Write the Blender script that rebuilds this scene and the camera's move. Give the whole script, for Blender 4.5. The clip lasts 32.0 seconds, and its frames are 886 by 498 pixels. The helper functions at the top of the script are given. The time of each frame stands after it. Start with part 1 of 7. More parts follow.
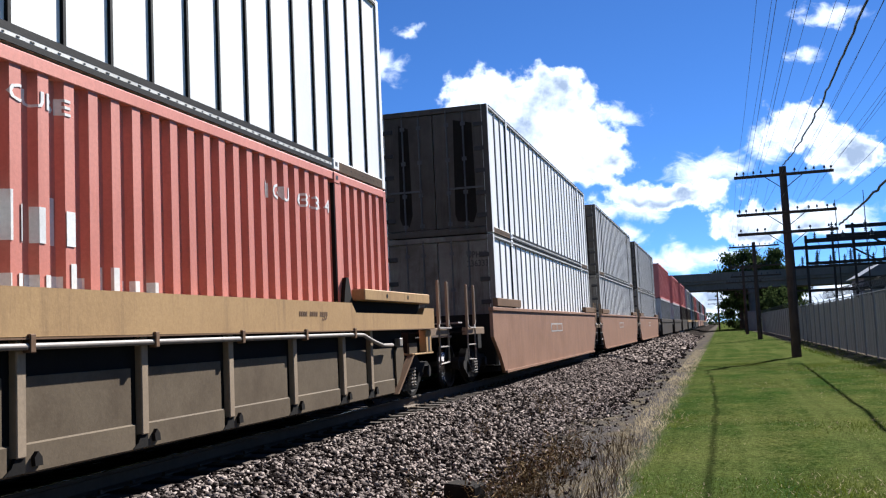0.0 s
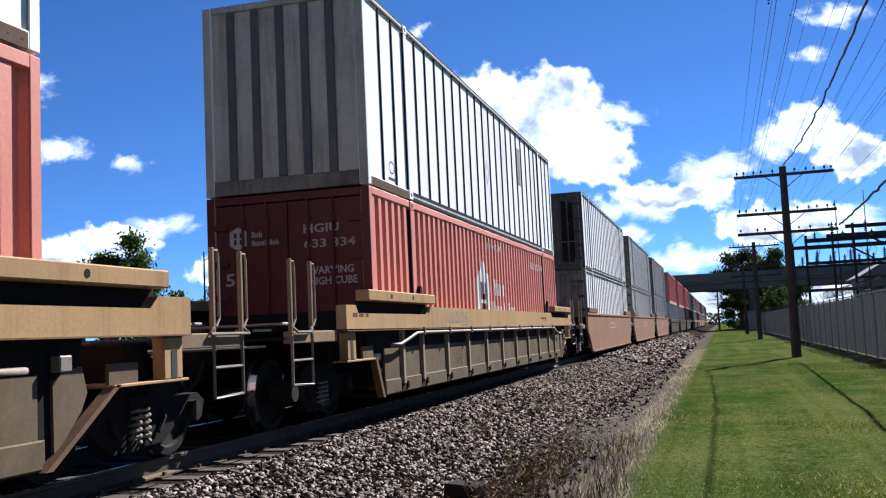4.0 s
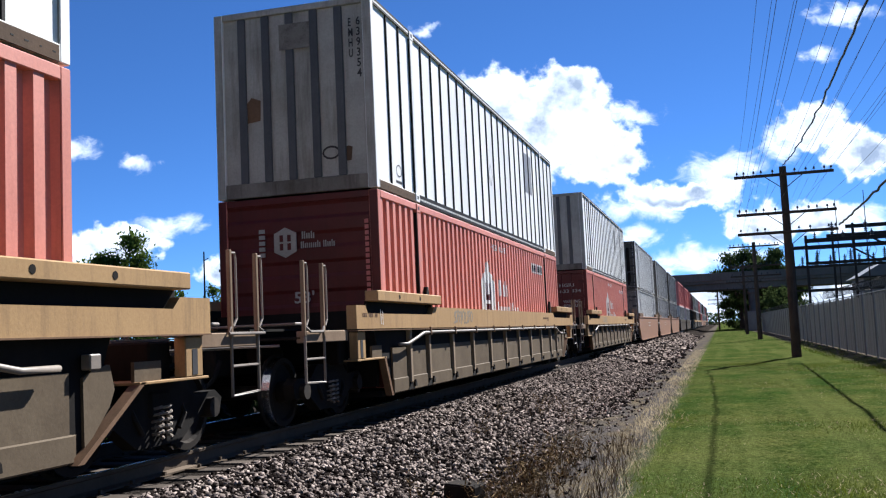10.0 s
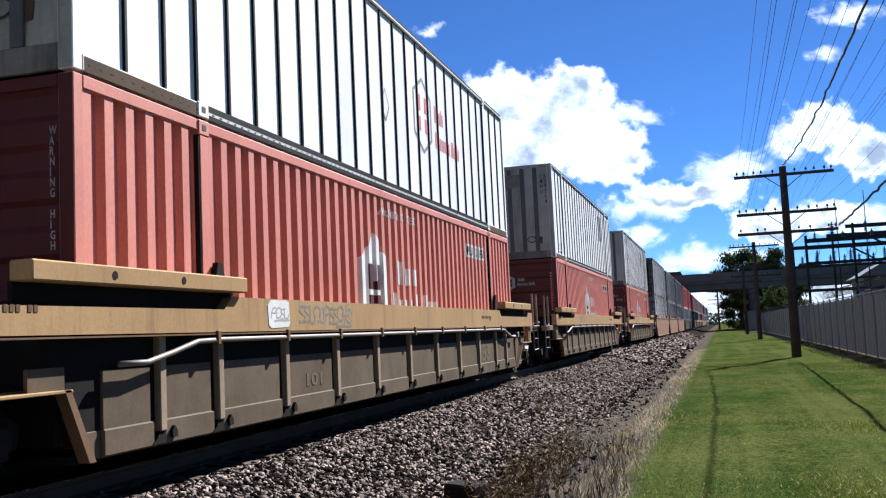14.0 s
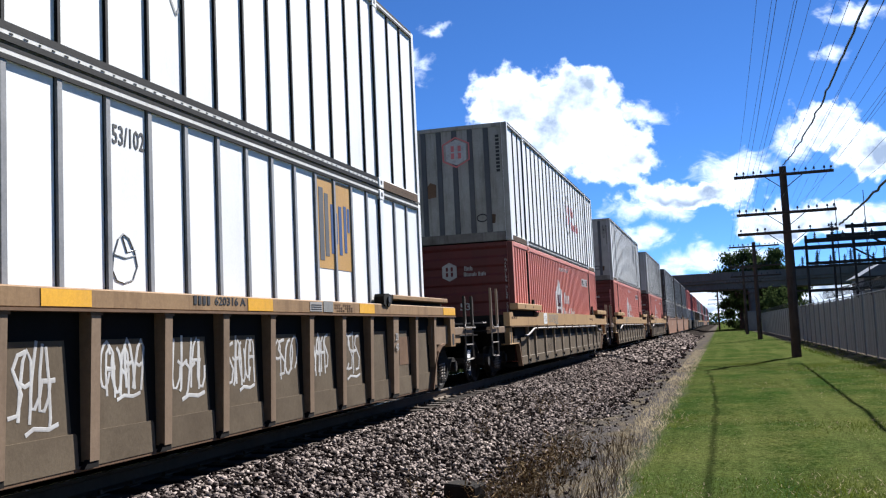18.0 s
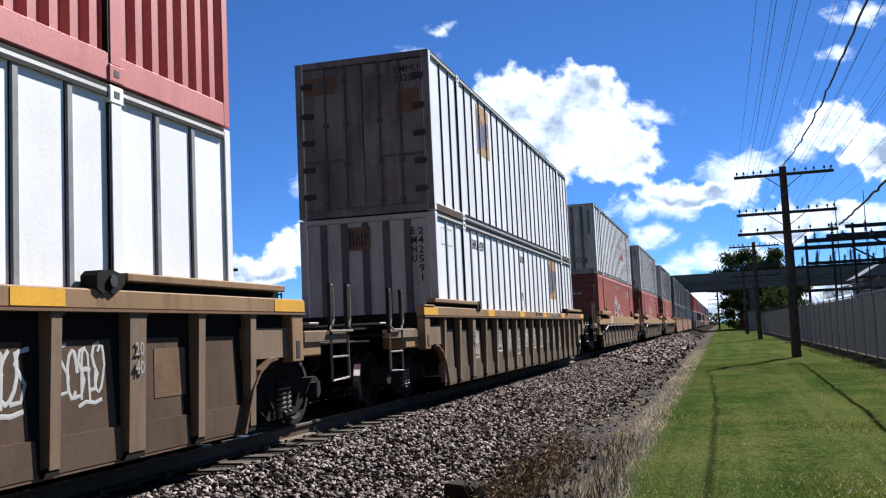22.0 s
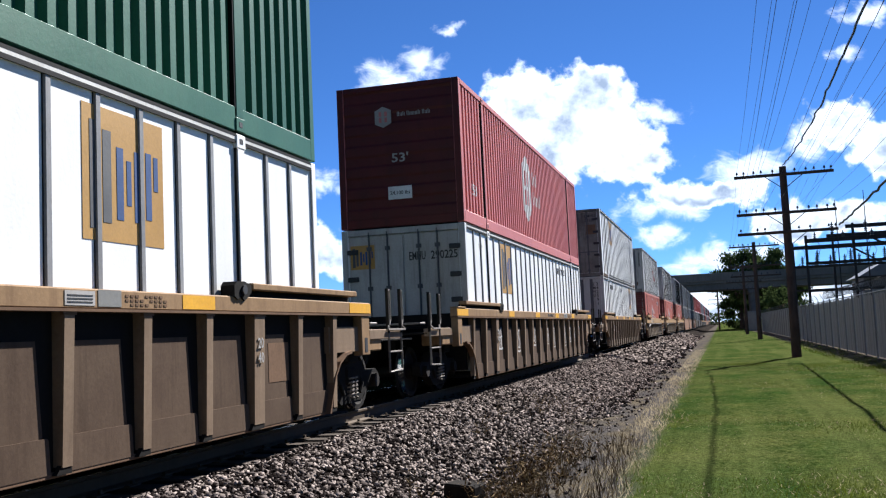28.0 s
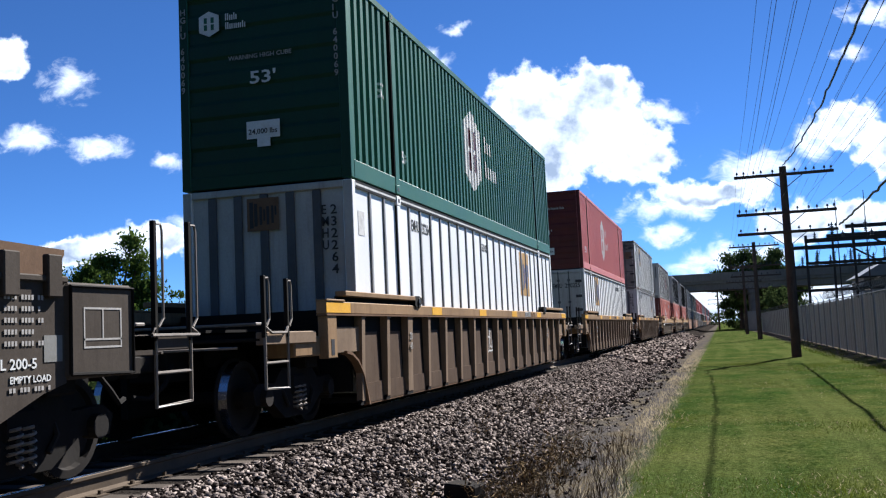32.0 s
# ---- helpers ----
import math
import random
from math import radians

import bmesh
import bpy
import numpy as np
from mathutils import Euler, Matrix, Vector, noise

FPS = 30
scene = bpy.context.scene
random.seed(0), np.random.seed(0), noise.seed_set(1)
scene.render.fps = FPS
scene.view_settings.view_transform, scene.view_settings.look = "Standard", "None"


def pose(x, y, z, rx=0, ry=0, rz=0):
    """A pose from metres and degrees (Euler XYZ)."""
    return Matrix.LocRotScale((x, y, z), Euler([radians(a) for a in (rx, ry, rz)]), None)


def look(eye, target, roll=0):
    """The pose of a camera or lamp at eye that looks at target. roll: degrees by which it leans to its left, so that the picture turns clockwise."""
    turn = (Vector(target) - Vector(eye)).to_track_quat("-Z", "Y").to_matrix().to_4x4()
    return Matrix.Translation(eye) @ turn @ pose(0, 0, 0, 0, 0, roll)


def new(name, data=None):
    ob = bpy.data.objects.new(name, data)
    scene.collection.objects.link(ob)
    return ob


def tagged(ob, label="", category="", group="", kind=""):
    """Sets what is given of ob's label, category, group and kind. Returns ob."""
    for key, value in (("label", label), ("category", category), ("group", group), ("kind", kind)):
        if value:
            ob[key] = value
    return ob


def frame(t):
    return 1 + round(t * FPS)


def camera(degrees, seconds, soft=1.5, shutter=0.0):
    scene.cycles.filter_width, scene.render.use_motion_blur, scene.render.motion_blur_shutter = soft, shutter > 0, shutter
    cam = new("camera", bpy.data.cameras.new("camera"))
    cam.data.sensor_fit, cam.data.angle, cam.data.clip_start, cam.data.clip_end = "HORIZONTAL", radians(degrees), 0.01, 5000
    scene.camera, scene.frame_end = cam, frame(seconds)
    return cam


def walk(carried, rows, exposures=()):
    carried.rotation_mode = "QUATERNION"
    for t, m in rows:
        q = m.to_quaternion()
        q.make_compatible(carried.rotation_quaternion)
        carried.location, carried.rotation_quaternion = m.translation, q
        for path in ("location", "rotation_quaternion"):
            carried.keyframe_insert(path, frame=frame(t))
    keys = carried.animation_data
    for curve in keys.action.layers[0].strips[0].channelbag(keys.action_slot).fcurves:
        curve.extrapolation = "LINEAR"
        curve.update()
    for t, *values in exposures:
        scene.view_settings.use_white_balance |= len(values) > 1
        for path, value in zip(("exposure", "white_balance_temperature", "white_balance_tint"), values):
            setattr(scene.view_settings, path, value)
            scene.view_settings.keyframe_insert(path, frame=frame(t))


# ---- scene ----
# Track along y, its centre at x = TX; z = 0 is the top of the rails.
TX = -5.995
CAM_Z = 1.05
GRASS_Z = -0.55

cam = camera(48.7, 32.0, soft=1.2)
EYE = Vector((0.0, 0.0, CAM_Z))
YAW, PITCH, ROLL = 0.2721, 0.0867, -2.618
AHEAD = Vector((-math.sin(YAW) * math.cos(PITCH), math.cos(YAW) * math.cos(PITCH), math.sin(PITCH)))
EYE_POSE = look(EYE, EYE + AHEAD, ROLL)
walk(cam, [(0, EYE_POSE), (32, EYE_POSE)], exposures=[(0, 1.68, 5520, 8.5), (18.2, 1.68, 5520, 8.5), (19, 1.45, 5520, 8.5), (21, 1.43, 5520, 8.5), (22, 1.53, 5520, 8.5), (23, 1.68, 5520, 8.5), (32, 1.66, 5520, 8.5)])

# ---------------------------------------------------------------- light
SUN_EL = radians(39)
SUN_H = Vector((0.35, 0.937, 0)).normalized()
SUN_DIR = SUN_H * math.cos(SUN_EL) + Vector((0, 0, math.sin(SUN_EL)))
world = bpy.data.worlds.new("world")
scene.world = world
world.use_nodes = True
wn = world.node_tree.nodes
wl = world.node_tree.links
wn.clear()
sky = wn.new("ShaderNodeTexSky")
sky.sky_type = "NISHITA"
sky.sun_disc = False
sky.sun_elevation = SUN_EL
sky.sun_rotation = math.atan2(SUN_H.x, SUN_H.y)
sky.altitude = 3500
sky.air_density = 0.85
sky.dust_density = 0.0
sky.ozone_density = 10.0
bg = wn.new("ShaderNodeBackground")
bg.inputs["Strength"].default_value = 0.0385
wout = wn.new("ShaderNodeOutputWorld")
wl.new(sky.outputs[0], bg.inputs["Color"])
wl.new(bg.outputs[0], wout.inputs["Surface"])

sun_data = bpy.data.lights.new("sun", "SUN")
sun_data.energy = 5.0
sun_data.angle = radians(0.53)
sun_data.color = (1.0, 0.88, 0.735)
sun = new("sun", sun_data)
sun.matrix_world = look(SUN_DIR * 60, (0, 0, 0))

# ---------------------------------------------------------------- materials
def ramp_between(nt, fac, a, b, lo=0.3, hi=0.7):
    r = nt.nodes.new("ShaderNodeValToRGB")
    r.color_ramp.elements[0].position, r.color_ramp.elements[1].position = lo, hi
    r.color_ramp.elements[0].color, r.color_ramp.elements[1].color = (*a, 1), (*b, 1)
    nt.links.new(fac, r.inputs["Fac"])
    return r.outputs["Color"]


def noise_tex(nt, coord, scale, detail=5.0, rough=0.6, stretch=(1, 1, 1), distort=0.0):
    m = nt.nodes.new("ShaderNodeMapping")
    m.inputs["Scale"].default_value = stretch
    n = nt.nodes.new("ShaderNodeTexNoise")
    n.inputs["Scale"].default_value = scale
    n.inputs["Detail"].default_value = detail
    n.inputs["Roughness"].default_value = rough
    n.inputs["Distortion"].default_value = distort
    nt.links.new(coord, m.inputs["Vector"])
    nt.links.new(m.outputs["Vector"], n.inputs["Vector"])
    return n.outputs["Fac"]


def mixed(nt, fac, a, b, how="MIX"):
    mx = nt.nodes.new("ShaderNodeMix")
    mx.data_type = "RGBA"
    mx.blend_type = how
    for sock, val in ((mx.inputs["Factor"], fac), (mx.inputs["A"], a), (mx.inputs["B"], b)):
        if isinstance(val, (int, float)):
            sock.default_value = val
        elif isinstance(val, tuple):
            sock.default_value = (*val, 1)
        else:
            nt.links.new(val, sock)
    return mx.outputs["Result"]


def surface(name, base, dark, grime=None, rough=0.6, metal=0.0, grain=30.0, blotch=1.2, streak=True,
            grime_amount=0.5, bump=0.15, spread=0.06, gloss=0.22):
    """Paint or metal with blotches, vertical run-off streaks, grain and a fine relief."""
    mat = bpy.data.materials.new(name)
    mat.use_nodes = True
    nt = mat.node_tree
    b = nt.nodes["Principled BSDF"]
    co = nt.nodes.new("ShaderNodeTexCoord").outputs["Object"]
    info = nt.nodes.new("ShaderNodeObjectInfo")
    shift = nt.nodes.new("ShaderNodeVectorMath")
    shift.operation = "ADD"
    rnd = nt.nodes.new("ShaderNodeVectorMath")
    rnd.operation = "SCALE"
    rnd.inputs[0].default_value = (37.0, 91.0, 53.0)
    nt.links.new(info.outputs["Random"], rnd.inputs["Scale"])
    nt.links.new(co, shift.inputs[0])
    nt.links.new(rnd.outputs[0], shift.inputs[1])
    co = shift.outputs[0]
    big = noise_tex(nt, co, blotch, 6, 0.65)
    col = ramp_between(nt, big, dark, base, 0.32, 0.6)
    fine = noise_tex(nt, co, grain, 4, 0.7)
    fine_c = ramp_between(nt, fine, (1 - spread * 2,) * 3, (1 + spread,) * 3, 0.3, 0.7)
    col = mixed(nt, 1.0, col, fine_c, "MULTIPLY")
    if grime:
        if streak:
            st = noise_tex(nt, co, 2.6, 6, 0.7, (2.2, 2.2, 0.22))
        else:
            st = noise_tex(nt, co, 2.2, 7, 0.72)
        mask = ramp_between(nt, st, (0, 0, 0), (grime_amount,) * 3, 0.5, 0.78)
        col = mixed(nt, mask, col, grime)
    tint = ramp_between(nt, info.outputs["Random"], (0.93, 0.93, 0.93), (1.03, 1.03, 1.03), 0, 1)
    col = mixed(nt, 1.0, col, tint, "MULTIPLY")
    nt.links.new(col, b.inputs["Base Color"])
    b.inputs["Metallic"].default_value = metal
    rr = nt.nodes.new("ShaderNodeMapRange")
    rr.inputs["To Min"].default_value, rr.inputs["To Max"].default_value = max(0.05, rough - 0.12), min(1, rough + 0.12)
    nt.links.new(big, rr.inputs["Value"])
    nt.links.new(rr.outputs[0], b.inputs["Roughness"])
    b.inputs["Specular IOR Level"].default_value = gloss
    bp = nt.nodes.new("ShaderNodeBump")
    bp.inputs["Strength"].default_value = bump
    bp.inputs["Distance"].default_value = 0.01
    nt.links.new(fine, bp.inputs["Height"])
    nt.links.new(bp.outputs[0], b.inputs["Normal"])
    return mat


M = {}
M["white"] = surface("white_paint", (0.80, 0.795, 0.775), (0.755, 0.75, 0.725), (0.47, 0.43, 0.36), 0.4, grime_amount=0.14, blotch=0.7, spread=0.02)
# Greyed by wear and by the post shade of far, grazing sides.
M["white_old"] = surface("weathered_shaded_white_paint", (0.482, 0.482, 0.482), (0.361, 0.361, 0.361), (0.12, 0.103, 0.086), 0.55, grime_amount=0.75, blotch=0.8)
# Same white as the sides, darkened for grime and end-wall shade.
M["white_end"] = surface("grimy_shaded_white_paint", (0.40, 0.395, 0.375), (0.32, 0.313, 0.295), (0.12, 0.10, 0.08), 0.55, grime_amount=0.6, blotch=0.8)
M["rib"] = surface("dusty_tan_rib_paint", (0.215, 0.155, 0.105), (0.165, 0.118, 0.08), (0.075, 0.05, 0.035), 0.7, grime_amount=0.5, gloss=0.04)
M["rib_pale"] = surface("pale_dusty_rib_paint", (0.30, 0.235, 0.165), (0.24, 0.186, 0.13), (0.11, 0.078, 0.055), 0.7, grime_amount=0.5, gloss=0.04)
# Grey and black end paints mix real grime with painted shade.
M["end_grey"] = surface("grimy_shaded_end_paint", (0.36, 0.35, 0.325), (0.25, 0.24, 0.215), (0.085, 0.068, 0.05), 0.6, grime_amount=0.75, blotch=1.1)
M["end_black"] = surface("sooty_shaded_end_paint", (0.20, 0.185, 0.165), (0.085, 0.075, 0.063), (0.035, 0.025, 0.018), 0.7, grime_amount=0.9, blotch=0.9)
# Darker copies of the side red and green, with end-wall shade painted in.
M["red_end"] = surface("shaded_end_and_mark_red", (0.084, 0.012, 0.011), (0.064, 0.01, 0.009), (0.036, 0.008, 0.008), 0.5, grime_amount=0.5)
M["green_end"] = surface("shaded_end_green_paint", (0.009, 0.042, 0.021), (0.007, 0.034, 0.017), (0.01, 0.024, 0.014), 0.45, grime_amount=0.4)
M["post"] = surface("grey_post_metal", (0.258, 0.258, 0.262), (0.181, 0.181, 0.185), (0.086, 0.082, 0.077), 0.45, grime_amount=0.5)
# Door soot, taken further down to carry the end's shade too.
M["end_soot"] = surface("sooty_shaded_door_paint", (0.075, 0.066, 0.058), (0.04, 0.035, 0.03), (0.15, 0.13, 0.10), 0.7, grime_amount=0.35, blotch=1.0)
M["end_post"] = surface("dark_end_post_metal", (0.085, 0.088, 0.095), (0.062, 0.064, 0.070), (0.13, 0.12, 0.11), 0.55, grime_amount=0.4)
# Covers seams plus the shade drawn in rail gaps and beside posts.
M["seam"] = surface("black_seam_and_shade", (0.012, 0.012, 0.013), (0.008, 0.008, 0.009), (0.05, 0.045, 0.04), 0.6, grime_amount=0.3, gloss=0.06)
# Serves rust stains and the strips that draw the shaded end recess.
M["recess"] = surface("rust_and_recess_shade", (0.10, 0.066, 0.045), (0.065, 0.045, 0.032), (0.04, 0.03, 0.024), 0.75, grime_amount=0.5, gloss=0.04)
M["rail_white"] = surface("white_rail_paint", (0.62, 0.61, 0.58), (0.52, 0.51, 0.48), (0.16, 0.135, 0.11), 0.5, grime_amount=0.5)
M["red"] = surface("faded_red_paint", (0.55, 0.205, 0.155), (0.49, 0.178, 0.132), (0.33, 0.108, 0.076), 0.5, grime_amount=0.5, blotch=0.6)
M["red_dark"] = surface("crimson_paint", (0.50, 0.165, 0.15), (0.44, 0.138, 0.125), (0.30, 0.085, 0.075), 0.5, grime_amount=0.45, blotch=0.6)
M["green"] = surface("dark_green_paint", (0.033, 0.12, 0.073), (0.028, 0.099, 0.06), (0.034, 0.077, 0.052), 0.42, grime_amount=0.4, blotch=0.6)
M["tan"] = surface("weathered_tan_paint", (0.361, 0.237, 0.116), (0.31, 0.2, 0.099), (0.129, 0.086, 0.057), 0.65, grime_amount=0.6, blotch=0.8, gloss=0.04)
M["rusty_tan"] = surface("rust_stained_tan_paint", (0.275, 0.180, 0.098), (0.225, 0.145, 0.08), (0.105, 0.062, 0.038), 0.65, grime_amount=0.7, blotch=1.0, gloss=0.04)
M["brown"] = surface("dusty_brown_steel", (0.172, 0.108, 0.067), (0.128, 0.08, 0.051), (0.065, 0.044, 0.03), 0.7, grime_amount=0.6, gloss=0.04)
M["panel"] = surface("dusty_grey_brown_panel", (0.128, 0.100, 0.068), (0.098, 0.075, 0.051), (0.055, 0.038, 0.026), 0.7, grime_amount=0.55, streak=False, blotch=1.6, gloss=0.04)
M["panel_brown"] = surface("dusty_rust_brown_panel", (0.101, 0.07, 0.048), (0.076, 0.051, 0.036), (0.04, 0.026, 0.018), 0.7, grime_amount=0.6, streak=True, blotch=1.3, gloss=0.04)
M["ghost"] = surface("faded_blue_grey_spray", (0.235, 0.205, 0.165), (0.20, 0.165, 0.118), None, 0.6, blotch=3.0, gloss=0.04)
M["faint"] = surface("faint_worn_stencil", (0.150, 0.121, 0.088), (0.128, 0.102, 0.074), None, 0.65, blotch=4.0, gloss=0.04)
M["spray"] = surface("thin_sprayed_paint", (0.50, 0.49, 0.47), (0.38, 0.36, 0.34), (0.2, 0.17, 0.14), 0.6, grime_amount=0.6, streak=False, blotch=3.0)
M["oxide"] = surface("oxide_brown_paint", (0.285, 0.168, 0.113), (0.23, 0.135, 0.09), (0.13, 0.082, 0.057), 0.6, grime_amount=0.5, gloss=0.04)
M["grey_car"] = surface("dull_grey_brown_paint", (0.068, 0.056, 0.046), (0.052, 0.042, 0.034), (0.029, 0.023, 0.019), 0.65, grime_amount=0.5, gloss=0.04)
# Blacker than soot alone, so that it also carries shade.
M["under"] = surface("sooty_shade_black_steel", (0.015, 0.0135, 0.0125), (0.010, 0.009, 0.0085), (0.026, 0.021, 0.016), 0.85, grime_amount=0.4, gloss=0.06)
M["wheel"] = surface("oily_wheel_steel", (0.022, 0.019, 0.017), (0.014, 0.0125, 0.0115), (0.045, 0.033, 0.024), 0.8, grime_amount=0.5, streak=False, gloss=0.08)
M["tread"] = surface("polished_tread_steel", (0.52, 0.52, 0.53), (0.42, 0.42, 0.43), None, 0.25, metal=1.0)
M["pipe"] = surface("grey_pipe_paint", (0.215, 0.185, 0.155), (0.155, 0.133, 0.112), (0.069, 0.052, 0.041), 0.5, grime_amount=0.5)
M["yellow"] = surface("yellow_reflective_stripe", (0.688, 0.361, 0.017), (0.602, 0.31, 0.017), (0.301, 0.172, 0.052), 0.5, grime_amount=0.3)
M["gold"] = surface("ochre_decal", (0.43, 0.249, 0.069), (0.387, 0.224, 0.06), (0.275, 0.172, 0.069), 0.5, grime_amount=0.3)
M["blue"] = surface("navy_decal", (0.043, 0.082, 0.206), (0.039, 0.073, 0.181), (0.086, 0.103, 0.172), 0.5, grime_amount=0.3)
M["redmark"] = surface("red_decal", (0.58, 0.17, 0.17), (0.52, 0.14, 0.14), None, 0.5)
M["mark"] = surface("white_stencil_paint", (0.671, 0.671, 0.654), (0.568, 0.568, 0.55), (0.387, 0.258, 0.224), 0.55, grime_amount=0.35)
M["markgrey"] = surface("worn_grey_stencil_paint", (0.36, 0.34, 0.32), (0.26, 0.24, 0.22), None, 0.6)
M["black"] = surface("black_stencil_paint", (0.035, 0.035, 0.037), (0.025, 0.025, 0.027), None, 0.55)
M["rail"] = surface("rusty_rail_steel", (0.103, 0.079, 0.057), (0.073, 0.055, 0.04), (0.052, 0.039, 0.03), 0.7, metal=0.3, gloss=0.04)
M["charred"] = surface("tarred_black_timber", (0.02, 0.017, 0.015), (0.012, 0.010, 0.009), (0.035, 0.028, 0.022), 0.85, streak=False, bump=0.5, gloss=0.04)
M["tie"] = surface("creosoted_timber", (0.085, 0.07, 0.058), (0.055, 0.046, 0.04), (0.14, 0.12, 0.10), 0.85, streak=False, bump=0.5, gloss=0.04)
M["pole"] = surface("dark_creosoted_pole_wood", (0.075, 0.055, 0.042), (0.045, 0.034, 0.028), (0.12, 0.10, 0.085), 0.85, bump=0.5, gloss=0.04)
M["wire"] = surface("dull_copper_wire", (0.05, 0.05, 0.05), (0.035, 0.035, 0.035), None, 0.5)
M["glass_insulator"] = surface("dark_glass_insulator", (0.05, 0.055, 0.055), (0.03, 0.035, 0.035), None, 0.2)
M["concrete"] = surface("weathered_concrete", (0.165, 0.147, 0.122), (0.125, 0.11, 0.09), (0.06, 0.052, 0.042), 0.85, blotch=0.4, grain=12, gloss=0.04)
M["galv"] = surface("galvanised_steel", (0.18, 0.186, 0.192), (0.132, 0.138, 0.144), (0.084, 0.078, 0.072), 0.5, metal=0.5)
M["steel_dark"] = surface("dark_structural_steel", (0.034, 0.033, 0.033), (0.024, 0.023, 0.023), (0.05, 0.042, 0.036), 0.7, gloss=0.05)
M["sign"] = surface("green_road_sign", (0.02, 0.22, 0.12), (0.018, 0.2, 0.11), None, 0.4)
M["box_grey"] = surface("grey_cabinet_paint", (0.195, 0.192, 0.18), (0.158, 0.155, 0.144), (0.105, 0.096, 0.086), 0.6)
# For the added rise out of view that cuts the sky light.
M["bank"] = surface("sky_block_bank_green", (0.035, 0.05, 0.022), (0.02, 0.03, 0.012), (0.06, 0.06, 0.03), 0.9, streak=False, gloss=0.04)
M["bark"] = surface("rough_bark", (0.075, 0.058, 0.045), (0.045, 0.035, 0.028), None, 0.9, bump=0.6, gloss=0.04)
M["bird"] = surface("black_feathers", (0.03, 0.03, 0.032), (0.02, 0.02, 0.022), None, 0.6)


def leafy(name, a, b, rough=0.6, lo=0.0):
    mat = bpy.data.materials.new(name)
    mat.use_nodes = True
    nt = mat.node_tree
    bs = nt.nodes["Principled BSDF"]
    geo = nt.nodes.new("ShaderNodeNewGeometry")
    col = ramp_between(nt, geo.outputs["Random Per Island"], a, b, lo, 1)
    nt.links.new(col, bs.inputs["Base Color"])
    bs.inputs["Roughness"].default_value = rough
    bs.inputs["Specular IOR Level"].default_value = 0.0
    return mat


M["leaf"] = leafy("summer_leaves", (0.028, 0.055, 0.016), (0.075, 0.12, 0.03))
M["leaf_dark"] = leafy("dark_leaves", (0.014, 0.028, 0.010), (0.065, 0.10, 0.03))
M["blade"] = leafy("lawn_blades", (0.024, 0.039, 0.011), (0.13, 0.148, 0.066))
M["straw"] = leafy("dry_straw", (0.13, 0.10, 0.06), (0.42, 0.36, 0.24))
M["weed"] = leafy("dead_brown_weeds", (0.05, 0.032, 0.018), (0.30, 0.22, 0.12))
# The ramp's near-black end also paints shade into gaps between stones.
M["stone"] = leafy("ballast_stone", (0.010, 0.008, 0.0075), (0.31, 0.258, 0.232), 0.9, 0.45)


